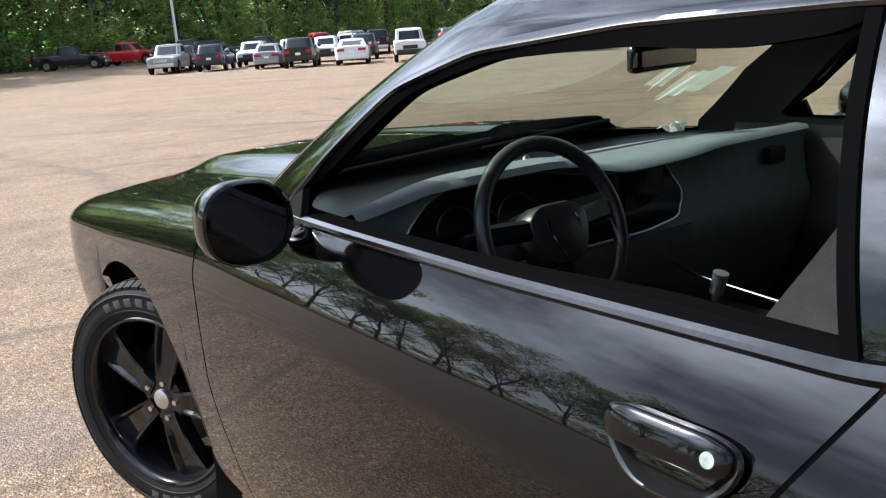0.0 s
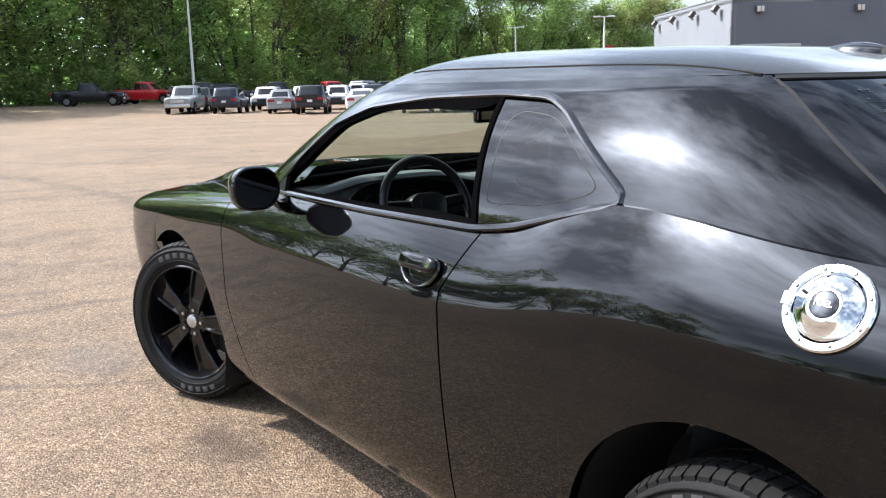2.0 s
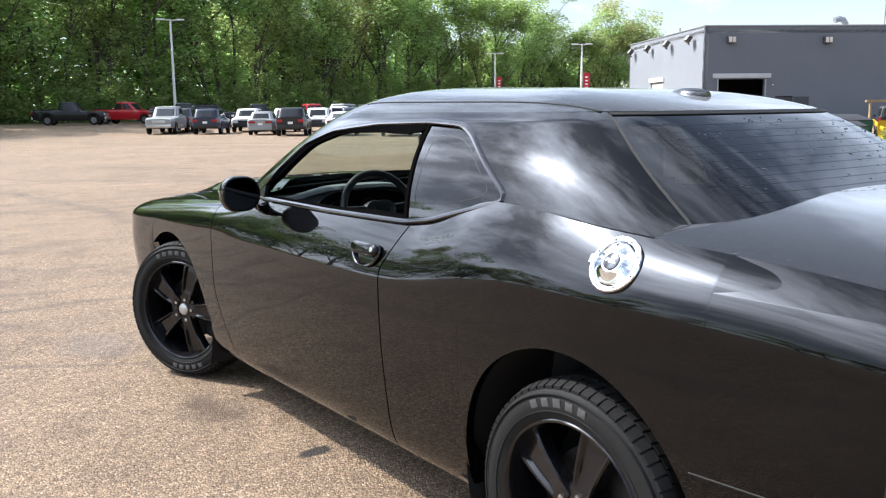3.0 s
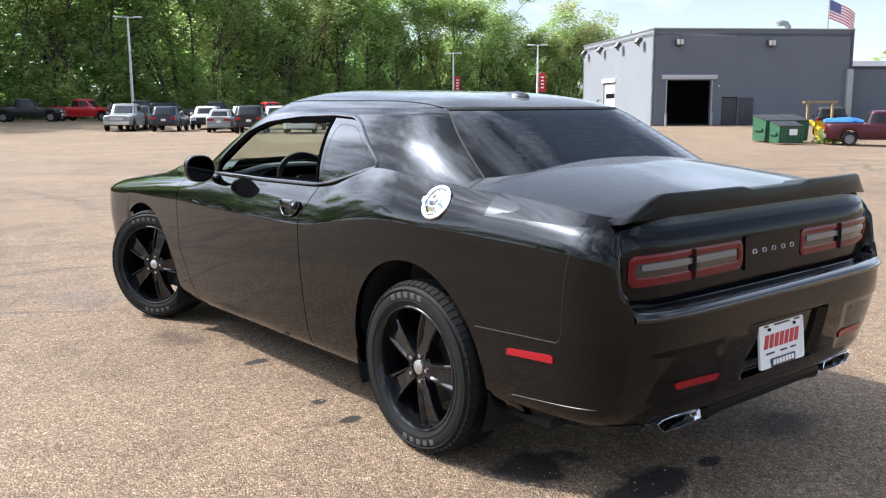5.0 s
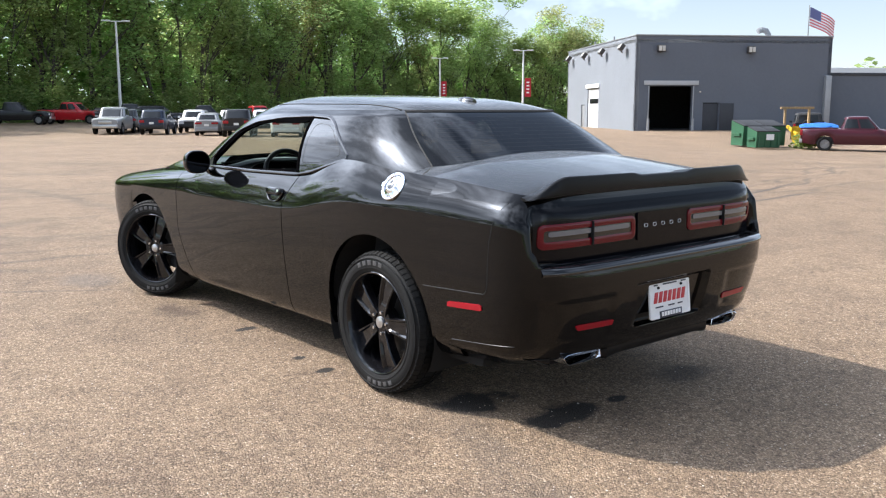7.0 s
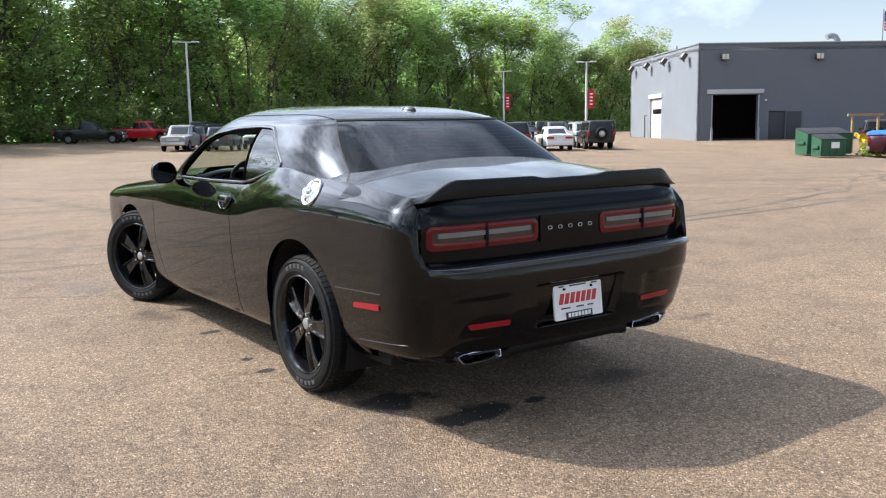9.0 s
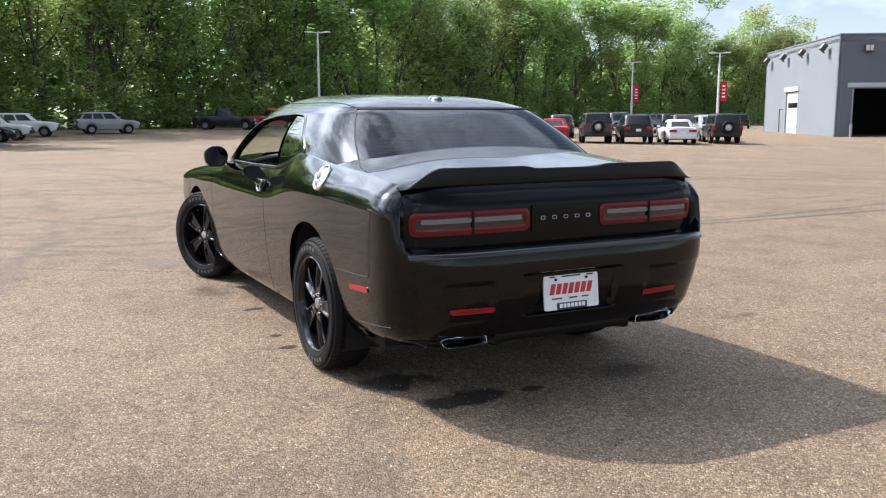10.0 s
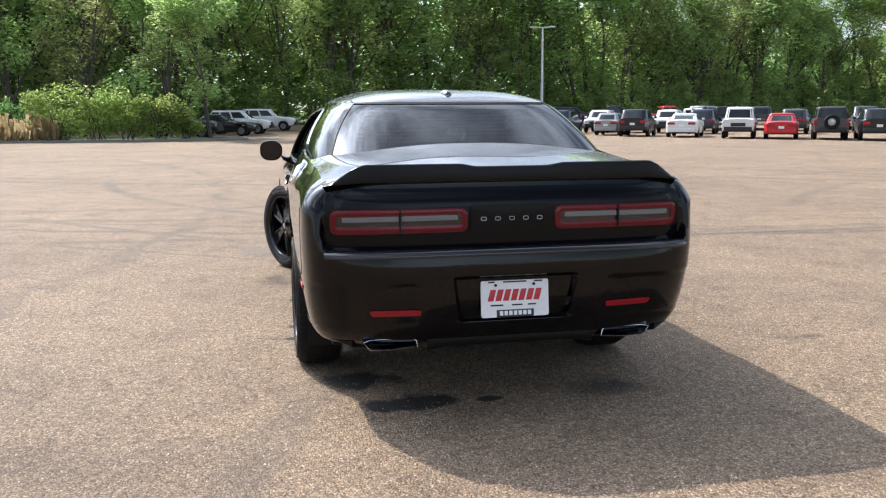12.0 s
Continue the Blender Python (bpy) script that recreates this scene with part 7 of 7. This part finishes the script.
# bushes on the island
def bush(x, y, w, h, mate, label, seed, per=150):
    r_ = random.Random(seed)
    b = thing("bush", label, "bush", pose(x, y, 0.1), "bushes on the island")
    cl = [(Vector((r_.uniform(-1, 1) * w, r_.uniform(-0.6, 0.6) * w * 0.6, r_.uniform(0.2, 1) * h)), r_.uniform(0.32, 0.55) * h * 0.6) for _ in range(24)]
    o = new("foliage", leaf_mesh("foliage", cl, per, 0.075, r_, mate, 0.9))
    o.parent = b
    bm = bmesh.new()
    for _ in range(7):
        a = r_.uniform(0, math.tau)
        add_tube(bm, [Vector((r_.uniform(-0.3, 0.3) * w, 0, -0.1)), Vector((math.cos(a) * w * 0.5, math.sin(a) * w * 0.3, h * 0.8))], [0.03, 0.01], 5)
    part("stem", bm, BARK, b, "", 40)


for i, (x, y, w, h) in enumerate(((-11.2, 44.9, 1.5, 2.5), (-9.4, 44.8, 1.5, 2.9), (-7.8, 44.7, 1.2, 2.1), (-6.2, 44.6, 1.2, 2.1), (-4.9, 44.7, 0.8, 1.5), (-13.3, 46.5, 1.5, 2.2), (-17.0, 46.2, 1.6, 2.0), (-20.5, 46.0, 1.6, 2.2), (-24.0, 46.0, 1.6, 2.0))):
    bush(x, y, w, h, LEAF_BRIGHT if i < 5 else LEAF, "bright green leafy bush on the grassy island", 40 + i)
verts, faces = [], []
for _ in range(1000):
    x = rng.uniform(-24, -11.3)
    y, h, a = 43.9 + rng.uniform(0, 1.6) + (-(x + 12) * -0.0) - 0.17 * max(0, -x - 12), rng.uniform(0.4, 1.0) * rng.uniform(0.7, 1.7), rng.uniform(0, 3.14)
    w, lx = rng.uniform(0.015, 0.04), rng.uniform(-0.25, 0.25)
    n = len(verts)
    verts += [(x - w * math.cos(a), y - w * math.sin(a), 0.05), (x + w * math.cos(a), y + w * math.sin(a), 0.05), (x + lx + w * 2.6, y, h), (x + lx - w * 2.6, y, h * 1.02)]
    faces.append((n, n + 1, n + 2, n + 3))
me = bpy.data.meshes.new("dry_reeds")
me.from_pydata(verts, [], faces)
me.materials.append(REED)
tagged(new("dry_reeds", me), "dry tan reeds along the kerb", "reeds", kind="stuff")


# ---- parked vehicles ----
PAINTS = {
    "silver": car_paint("silver_car_paint", (0.27, 0.28, 0.285)), "white": car_paint("white_car_paint", (0.62, 0.62, 0.62)), "black": car_paint("black_car_paint", (0.010, 0.010, 0.012)),
    "dark blue": car_paint("dark_blue_paint", (0.02, 0.03, 0.055)), "grey": car_paint("grey_car_paint", (0.055, 0.058, 0.064)), "red": car_paint("red_car_paint", (0.40, 0.015, 0.02)),
    "maroon": car_paint("maroon_car_paint", (0.048, 0.006, 0.012)),
}
CAR_GLASS = mat("dark_car_glass", (0.012, 0.014, 0.016), 0.06)
HEADLAMP = mat("headlamp_glass", (0.55, 0.56, 0.58), 0.12)
TAIL_RED = mat("tail_red", (0.30, 0.01, 0.015), 0.2)
PLASTIC = grained("dark_plastic", (0.02, 0.02, 0.021), 0.6, 30, 0.2, 0.1)


def parked(kind, paint, x, y, heading, label, wheel_r=0.35):
    """A parked vehicle; heading is clockwise from +y. Local +y is forward."""
    spec = {  # length, width, bonnet height, belt height, roof height, front glass foot, roof front, roof rear, rear glass foot (from the middle, forward +)
        "sedan": (4.8, 1.84, 0.90, 0.98, 1.46, 0.95, 0.20, -1.00, -1.72), "suv": (4.7, 1.90, 1.04, 1.12, 1.72, 1.10, 0.45, -1.85, -2.20), "hatch": (4.2, 1.76, 0.95, 1.02, 1.50, 1.00, 0.30, -1.35, -1.92),
        "coupe": (5.0, 1.92, 0.98, 1.04, 1.45, 0.75, 0.05, -0.95, -1.75), "jeep": (4.3, 1.82, 1.08, 1.16, 1.82, 0.62, 0.40, -1.98, -2.05), "pickup": (5.8, 2.00, 1.12, 1.20, 1.90, 1.15, 0.55, -0.70, -0.92),
    }[kind]
    L, W, HB, BELT, ROOF, FG, RF, RR, RG = spec
    h, tall = L / 2, kind in ("suv", "jeep", "pickup")
    name = {"pickup": "pickup_truck", "suv": "parked_suv", "jeep": "off_road_car"}.get(kind, "parked_car")
    car = thing(name, label, "truck" if kind == "pickup" else "car", pose(x, y, ground_z(x, y), 0, 0, -heading), "vehicles parked on the lot")
    col = PAINTS[paint]
    low, wr = 0.24 + (0.12 if tall else 0), wheel_r + (0.04 if kind in ("jeep", "pickup") else 0)
    fa, ra = h - 0.92, -h + (1.02 if kind != "pickup" else 1.25)
    square = kind == "jeep"
    # body: stations along the length from sill (with wheel arches) to shoulder, tucked in at nose and tail
    ends = [h - d for d in (0.0, 0.03, 0.08, 0.16, 0.28, 0.45, 0.65)]
    arch = [round(c + (wr + 0.07) * math.cos(q), 3) for c in (fa, ra) for q in np.linspace(0, math.pi, 11)]
    ys_ = sorted(set([-v for v in ends] + ends + arch + list(np.linspace(ra + 0.6, fa - 0.6, 7)) + [fa + wr + 0.09, fa - wr - 0.09, ra + wr + 0.09, ra - wr - 0.09]))
    rows = []
    for yy in ys_:
        tip = smooth01(abs(yy), h - 0.65, h)
        w = W / 2 * (1 - (0.06 if square else 0.17) * tip**2.2)
        zb = low + 0.10 * tip
        for c in (fa, ra):
            d = abs(yy - c)
            if d < wr + 0.075:
                zb = max(zb, wr + math.sqrt(max(0, (wr + 0.075) ** 2 - d * d)))
        top = BELT + (HB - BELT) * smooth01(yy, FG - 0.2, FG + 0.3)
        if not square:
            top -= (0.20 if not tall else 0.12) * smooth01(yy, h - 0.8, h) ** 2
        if kind in ("sedan", "coupe", "hatch"):
            top -= 0.06 * smooth01(yy, -h + 0.4, -h)
        if kind == "pickup" and yy < RG - 0.05:
            top = BELT + 0.02
        deep = top - zb
        half_ = [(0.93, zb), (0.975, zb + 0.18 * deep), (1.0, zb + 0.48 * deep), (0.992, top - 0.30 * deep), (0.965, top - 0.10 * deep), (0.90, top - 0.012), (0.80, top + 0.010), (0.42, top + 0.035), (0.0, top + 0.042)]
        rows.append([Vector((-a * w, yy, z)) for a, z in half_] + [Vector((a * w, yy, z)) for a, z in reversed(half_[:-1])])
    bm = bmesh.new()
    vs = add_grid(bm, rows)
    bm.faces.new(vs[0]), bm.faces.new(vs[-1])
    part("body", bm, col, car, "", 35)
    part("chassis", box((W * 0.84, L * 0.88, 0.35), (0, 0, low + 0.20), 0.03), PLASTIC, car)
    # cabin: a painted shell with dark panes let into it
    wb, wt_ = W / 2 * 0.95, W / 2 * (0.74 if not tall else 0.83)
    n_c = 9.0 if square else 6.0
    z0 = BELT - 0.06

    def cabin(u):
        return wb + (wt_ - wb) * u, RG + (RR - RG) * u, FG + (RF - FG) * u, z0 + (ROOF - 0.10 - z0) * u

    def hoop(u, shrink=1.0, lift=0.0):
        """A rounded outline of the cabin, from the belt (u = 0) to the roof edge (u = 1)."""
        hw, yr, yf, z = cabin(u)
        out_ = []
        for q in np.linspace(0, math.tau, 40, endpoint=False):
            c, s = math.cos(q), math.sin(q)
            out_.append(Vector((hw * shrink * math.copysign(abs(c) ** (2 / n_c), c), (yf + yr) / 2 + (yf - yr) / 2 * shrink * math.copysign(abs(s) ** (2 / n_c), s), z + lift)))
        return out_

    roof_mat = PLASTIC if square and paint != "white" else col
    bm = bmesh.new()
    vs = add_grid(bm, [hoop(u) for u in (0.0, 0.3, 0.6, 0.88)] + [hoop(1.0, 1.0, -0.02), hoop(1.0, 0.985, 0.02), hoop(1.0, 0.95, 0.048), hoop(1.0, 0.85, 0.075), hoop(1.0, 0.5, 0.095), hoop(1.0, 0.15, 0.10)], True)
    bm.faces.new(vs[-1])
    part("cabin_shell", bm, roof_mat, car, "", 50)

    def pane(nm, grid):
        bm_ = bmesh.new()
        add_grid(bm_, grid)
        part(nm, bm_, CAR_GLASS, car, "", 50)

    spans = {"coupe": ((0.10, 0.36), (0.40, 0.88)), "pickup": ((0.08, 0.46), (0.51, 0.88)), "jeep": ((0.04, 0.34), (0.38, 0.64), (0.68, 0.95)), "suv": ((0.06, 0.27), (0.31, 0.56), (0.60, 0.88))}.get(kind, ((0.12, 0.44), (0.49, 0.87)))
    for sx in (-1, 1):
        for f0, f1 in spans:
            grid = []
            for f in np.linspace(f0, f1, 7):
                col_ = []
                for u in np.linspace(0.17, 0.90, 5):
                    hw, yr, yf, z = cabin(u)
                    r_ = abs(2 * f - 1)
                    col_.append(Vector((sx * (hw * (1 - r_**n_c) ** (1 / n_c) + 0.006), yr + (yf - yr) * f, z)))
                grid.append(col_)
            pane("side_window", grid)
    for front in (False, True):
        grid = []
        for f in np.linspace(-0.84, 0.84, 9):
            col_ = []
            for u in np.linspace(0.14 if front else 0.20, 0.90, 5):
                hw, yr, yf, z = cabin(u)
                reach = (yf - yr) / 2 * (1 - abs(f) ** n_c) ** (1 / n_c) + 0.006
                col_.append(Vector((hw * f, (yf + yr) / 2 + (reach if front else -reach), z)))
            grid.append(col_)
        pane("front_screen" if front else "rear_screen", grid)
    bump_mat = PLASTIC if tall else col
    for sx in (-1, 1):
        part("wing_mirror", box((0.18, 0.10, 0.14), (sx * (W / 2 + 0.06), FG - 0.30, BELT + 0.06), 0.03), PLASTIC if square else col, car, "", 40)
        part("headlamp", box((0.36, 0.16, 0.15 if not square else 0.20), (sx * (W / 2 - 0.33), h - 0.09, HB - 0.26), 0.04), HEADLAMP, car, "clear headlamp", 40)
        tw, th_ = (0.15, 0.30) if kind in ("pickup", "jeep") else ((0.34, 0.18) if kind == "suv" else (0.44, 0.14))
        part("tail_light", box((tw, 0.14, th_), (sx * (W / 2 - tw / 2 - (0.02 if square else 0.14)), -h + 0.04, BELT - 0.20), 0.03), TAIL_RED, car, "red tail light", 40)
    part("front_bumper", box((W * 0.84, 0.16, 0.24), (0, h - 0.02, low + 0.20), 0.05), CHROME_DULL if kind == "pickup" else bump_mat, car, "", 40)
    part("rear_bumper", box((W * 0.84, 0.16, 0.24), (0, -h + 0.02, low + 0.20), 0.05), CHROME_DULL if kind == "pickup" else bump_mat, car, "", 40)
    part("grille", box((W * 0.44, 0.06, 0.20 if tall else 0.12), (0, h - 0.01, HB - 0.28), 0.02), CHROME_DULL if kind == "pickup" else PLASTIC, car, "", 40)
    part("plate_bar", box((0.30, 0.02, 0.14), (0, -h - 0.012, BELT - 0.32), 0.005), DOOR_WHITE, car, "plain white bar", 0)
    if kind == "pickup":
        part("cargo_bed", box((W * 0.78, RG + h - 0.25, 0.05), (0, (RG - h) / 2 + 0.02, BELT + 0.062), 0.01), PLASTIC, car, "dark open cargo bed", 0)
    if square:
        sp = new("spare_wheel")
        sp.parent = car
        sp.matrix_basis = pose(0, -h - 0.12, 0.98)
        bm = bmesh.new()
        add_lathe(bm, [(0.20, -0.10), (0.36, -0.11), (0.40, -0.05), (0.40, 0.06), (0.36, 0.1)], seg=24, turn=Q)
        part("tyre", bm, RUBBER, sp, "", 40)
        bm = bmesh.new()
        add_lathe(bm, [(0.001, -0.06), (0.09, -0.06), (0.19, -0.02), (0.21, -0.09)], seg=20, turn=Q)
        part("rim", bm, SILVER, sp, "", 40)
        for sx in (-1, 1):
            for yy in (fa, ra):
                part("fender_flare", box((0.16, 0.95, 0.08), (sx * (W / 2 + 0.02), yy, wr * 2 + 0.08), 0.03), PLASTIC, car, "", 40)
    if kind == "suv":
        for sx in (-1, 1):
            part("roof_rack", box((0.04, 1.9, 0.05), (sx * wt_ * 0.85, -0.6, ROOF + 0.01), 0.01), PLASTIC, car, "", 30)
    for sx in (-1, 1):
        for yy in (fa, ra):
            wheel_ = new("wheel")
            wheel_.parent = car
            wheel_.matrix_basis = pose(sx * (W / 2 - 0.12), yy, wr) @ (Matrix.Rotation(math.pi, 4, "Z") if sx > 0 else Matrix.Identity(4))
            for nm, me in (("tyre", SMALL_TYRE), ("rim", SMALL_RIM)):
                o = new(nm, me)
                o.parent = wheel_
                o.scale = (1, wr / 0.35, wr / 0.35)
    return car


RIM_GREY = grained("grey_alloy", (0.20, 0.20, 0.205), 0.35, 40, 0.15, 0.05, metal=0.7)
CHROME_DULL = grained("dull_chrome", (0.5, 0.5, 0.5), 0.3, 30, 0.1, 0.05, metal=0.9)
bm = bmesh.new()
add_lathe(bm, [(0.22, -0.10), (0.31, -0.115), (0.345, -0.09), (0.35, 0.0), (0.345, 0.09), (0.30, 0.11), (0.22, 0.1)], seg=28)
_o = part("tyre_shape", bm, RUBBER, None, "", 40)
SMALL_TYRE = _o.data
bpy.data.objects.remove(_o)
bm = bmesh.new()
add_lathe(bm, [(0.001, -0.07), (0.06, -0.075), (0.08, -0.05), (0.17, -0.06), (0.215, -0.055), (0.225, -0.10), (0.232, -0.10)], seg=25)
for i in range(5):
    turn = Matrix.Rotation(math.tau * i / 5, 3, "X")
    add_box(bm, (0.03, 0.05, 0.16), turn @ Vector((-0.085, 0, 0.13)), 0.01, turn, 1)
_o = part("rim_shape", bm, RIM_GREY, None, "", 40)
SMALL_RIM = _o.data
bpy.data.objects.remove(_o)

FLEET = [
    ("pickup", "silver", 19.2, 59.7, 213, "silver pickup truck parked nose out on the lot"),
    ("suv", "dark blue", 21.1, 56.6, 33, "dark blue suv parked beside a silver pickup"),
    ("hatch", "silver", 22.6, 51.4, 33, "silver hatchback parked in the front row"),
    ("suv", "black", 23.0, 48.0, 33, "black suv parked beside a silver hatchback"),
    ("coupe", "white", 25.1, 45.6, 33, "white coupe parked with its tail to the lane"),
    ("jeep", "white", 26.8, 42.2, 213, "white off-road car parked nose out"),
    ("sedan", "red", 28.7, 40.9, 33, "red sedan parked beside off-road cars"),
    ("jeep", "grey", 30.7, 39.3, 33, "grey off-road car with a spare wheel"),
    ("suv", "black", 32.5, 37.8, 33, "black suv with roof rails in the front row"),
    ("sedan", "white", 34.7, 36.5, 33, "white sedan parked beside a black off-road car"),
    ("jeep", "black", 38.2, 36.4, 33, "black off-road car with a spare wheel"),
    ("suv", "white", 25.1, 59.4, 213, "white suv in the second row"),
    ("suv", "white", 27.1, 57.3, 213, "white suv beside another white suv"),
    ("suv", "white", 28.8, 55.4, 213, "white suv parked behind a white coupe"),
    ("suv", "grey", 21.4, 62.4, 33, "grey suv behind a dark blue one"),
    ("suv", "dark blue", 30.0, 52.4, 33, "dark blue suv in the second row"),
    ("jeep", "white", 33.5, 60.5, 213, "white off-road car in a far row"),
    ("pickup", "black", 37.7, 62.8, 33, "black pickup truck in a far row"),
    ("pickup", "grey", 40.1, 61.5, 33, "grey pickup truck in a far row"),
    ("suv", "grey", 35.7, 50.2, 33, "grey suv parked behind a red sedan"),
    ("suv", "dark blue", 41.3, 58.2, 33, "dark suv in a far row"),
    ("jeep", "white", 41.0, 53.0, 213, "off-road car with a white top in a middle row"),
    ("pickup", "grey", 45.3, 55.3, 213, "grey pickup truck parked nose out"),
    ("sedan", "black", 44.2, 50.0, 33, "black sedan with its tail to the lane"),
    ("suv", "dark blue", 50.9, 58.5, 33, "dark suv in a middle row"),
    ("suv", "grey", 46.0, 48.3, 213, "large grey suv parked nose out"),
    ("suv", "black", 53.8, 58.9, 33, "dark suv near a lamp post"),
    ("suv", "silver", 39.9, 39.1, 213, "silver suv beside a black off-road car"),
    ("jeep", "black", 69.2, 78.5, 226, "black off-road car by the woods"),
    ("jeep", "black", 74.8, 77.0, 226, "black off-road car near a lamp post"),
    ("jeep", "black", 80.0, 75.0, 226, "black off-road car beside the workshop"),
    ("jeep", "black", 64.5, 80.0, 226, "black off-road car under the trees"),
    ("pickup", "black", 16.6, 75.5, 118, "black pickup truck parked along the woods"),
    ("pickup", "red", 21.6, 76.6, 135, "red pickup truck parked along the woods"),
    ("sedan", "black", 25.4, 79.0, 135, "dark sedan parked beside a red pickup"),
    ("suv", "silver", 5.7, 69.1, 84, "old silver suv parked across the far lane"),
    ("suv", "white", -2.3, 60.5, 100, "white suv parked beyond the island"),
    ("suv", "white", -0.3, 66.0, 100, "white suv parked beside another white suv"),
    ("sedan", "black", -3.4, 55.8, 100, "black sedan parked behind the bushes"),
    ("suv", "black", -5.6, 50.8, 100, "dark suv half hidden by a tree"),
    ("pickup", "black", 24.3, 69.9, 120, "black pickup truck in the last row"),
    ("suv", "black", 26.3, 69.1, 100, "black suv before the woods"),
    ("pickup", "black", 29.3, 66.7, 110, "black pickup truck before the woods"),
    ("pickup", "red", 33.8, 65.6, 100, "tall red truck in the last row"),
    ("suv", "silver", 40.2, 70.6, 60, "silver suv beside a tall red truck"),
    ("pickup", "maroon", 45.1, 18.6, 152, "maroon pickup truck parked by the bins"),
    ("jeep", "black", 51.8, 25.0, 60, "dark off-road car behind the bins"),
]
for kind, paint, x, y, head, text in FLEET:
    parked(kind, paint, x, y, head, text)

# ---- bins and clutter by the workshop ----
BIN_GREEN = grained("green_painted_steel", (0.02, 0.085, 0.042), 0.55, 10, 0.25, 0.1)
LID_BLACK = grained("black_bin_lid", (0.02, 0.02, 0.021), 0.6, 20, 0.3, 0.1)


def dumpster(x, y, turn, w, d, h, label):
    b = thing("dumpster", label, "dumpster", pose(x, y, ground_z(x, y) - 0.05, 0, 0, turn), "green bins by the workshop")
    bm = bmesh.new()
    rows = [[Vector(p) for p in ((-w / 2, -d * 0.42, 0.15), (w / 2, -d * 0.42, 0.15), (w / 2, d / 2, 0.15), (-w / 2, d / 2, 0.15))],
            [Vector(p) for p in ((-w / 2, -d / 2, h * 0.8), (w / 2, -d / 2, h * 0.8), (w / 2, d / 2, h), (-w / 2, d / 2, h))]]
    vs = add_grid(bm, rows, True)
    bm.faces.new(vs[0])
    part("bin_body", bm, BIN_GREEN, b, "", 20)
    for s in (-0.25, 0.25):
        bm = box((w * 0.49, d * 1.02, 0.06), (s * w, 0, h * 0.92), 0.02, Matrix.Rotation(math.atan2(h * 0.2, d), 3, "X"))
        part("bin_lid", bm, LID_BLACK, b, "black plastic lid", 30)
    for s in (-1, 1):
        part("lift_pocket", box((0.10, d * 0.6, 0.16), (s * (w / 2 + 0.05), 0, h * 0.5), 0.02), BIN_GREEN, b, "", 30)
    for s in (-0.4, -0.13, 0.13, 0.4):
        part("rib", box((0.06, 0.05, h * 0.6), (s * w, -d * 0.47, h * 0.45), 0.01), BIN_GREEN, b, "", 30)
    part("sticker", box((0.45, 0.02, 0.32), (0.05 * w, -d * 0.515, h * 0.58), 0.005), DOOR_WHITE, b, "plain white sticker", 0)


dumpster(43.3, 23.5, -35, 2.5, 1.7, 1.55, "large green steel dumpster with black lids")
dumpster(41.5, 22.1, -32, 1.4, 1.1, 1.25, "smaller green steel dumpster beside a larger one")
YELLOW = grained("yellow_painted_steel", (0.55, 0.36, 0.02), 0.5, 10, 0.2, 0.1)
BLUE_TARP = grained("blue_tarpaulin", (0.02, 0.13, 0.48), 0.45, 6, 0.3, 0.5, dist=0.05)
TIMBER = grained("weathered_timber", (0.30, 0.21, 0.11), 0.85, 8, 0.3, 0.2)
ld = thing("yellow_loader_bucket", "yellow steel bucket with a timber frame behind the truck", "machine", pose(47.5, 22.6, ground_z(47.5, 22.6), 0, 0, -30))
bm = bmesh.new()
rows = [[Vector((x, 0.6 * math.sin(q) - 0.3, 0.75 - 0.7 * math.cos(q))) for q in np.linspace(-0.4, 2.2, 10)] for x in np.linspace(-1.0, 1.0, 5)]
add_grid(bm, rows)
part("bucket", bm, YELLOW, ld, "", 40)
for s in (-0.8, 0.8):
    part("arm", box((0.16, 1.2, 0.2), (s, 0.5, 0.9), 0.03, Matrix.Rotation(0.4, 3, "X")), YELLOW, ld, "", 30)
    part("timber_post", box((0.12, 0.12, 2.3), (s - 0.3, 0.9, 1.15), 0.01), TIMBER, ld, "timber post", 30)
part("timber_beam", box((2.2, 0.14, 0.14), (-0.3, 0.9, 2.25), 0.01), TIMBER, ld, "", 30)
tp = thing("tarpaulin_heap", "bundled blue tarpaulin lying in the truck bed", "tarpaulin", pose(44.15, 20.35, ground_z(44.15, 20.35) + 1.24, 0, 0, -152))
bm = bmesh.new()
r2 = random.Random(3)
rows = []
for i in range(13):
    u = i / 12
    rows.append([Vector((0.62 * math.cos(q) * (0.8 + 0.25 * r2.random()), -1.0 + 2.0 * u, (0.12 + 0.13 * math.sin(math.pi * u) ** 0.6) * math.sin(q) * (0.85 + 0.3 * r2.random()))) for q in np.linspace(0, math.pi, 11)])
add_grid(bm, rows)
part("tarpaulin", bm, BLUE_TARP, tp, "", 50)
# weeds by the bins
r2 = random.Random(8)
cl = [(Vector((44.9 + r2.uniform(-1.3, 1.3), 20.9 + r2.uniform(-0.8, 0.8), ground_z(45, 21) + r2.uniform(0.1, 0.9))), r2.uniform(0.25, 0.45)) for _ in range(26)]
tagged(new("weeds", leaf_mesh("weeds", cl, 60, 0.09, r2, LEAF_BRIGHT)), "bright green weeds growing beside the bins", "weeds", kind="stuff")
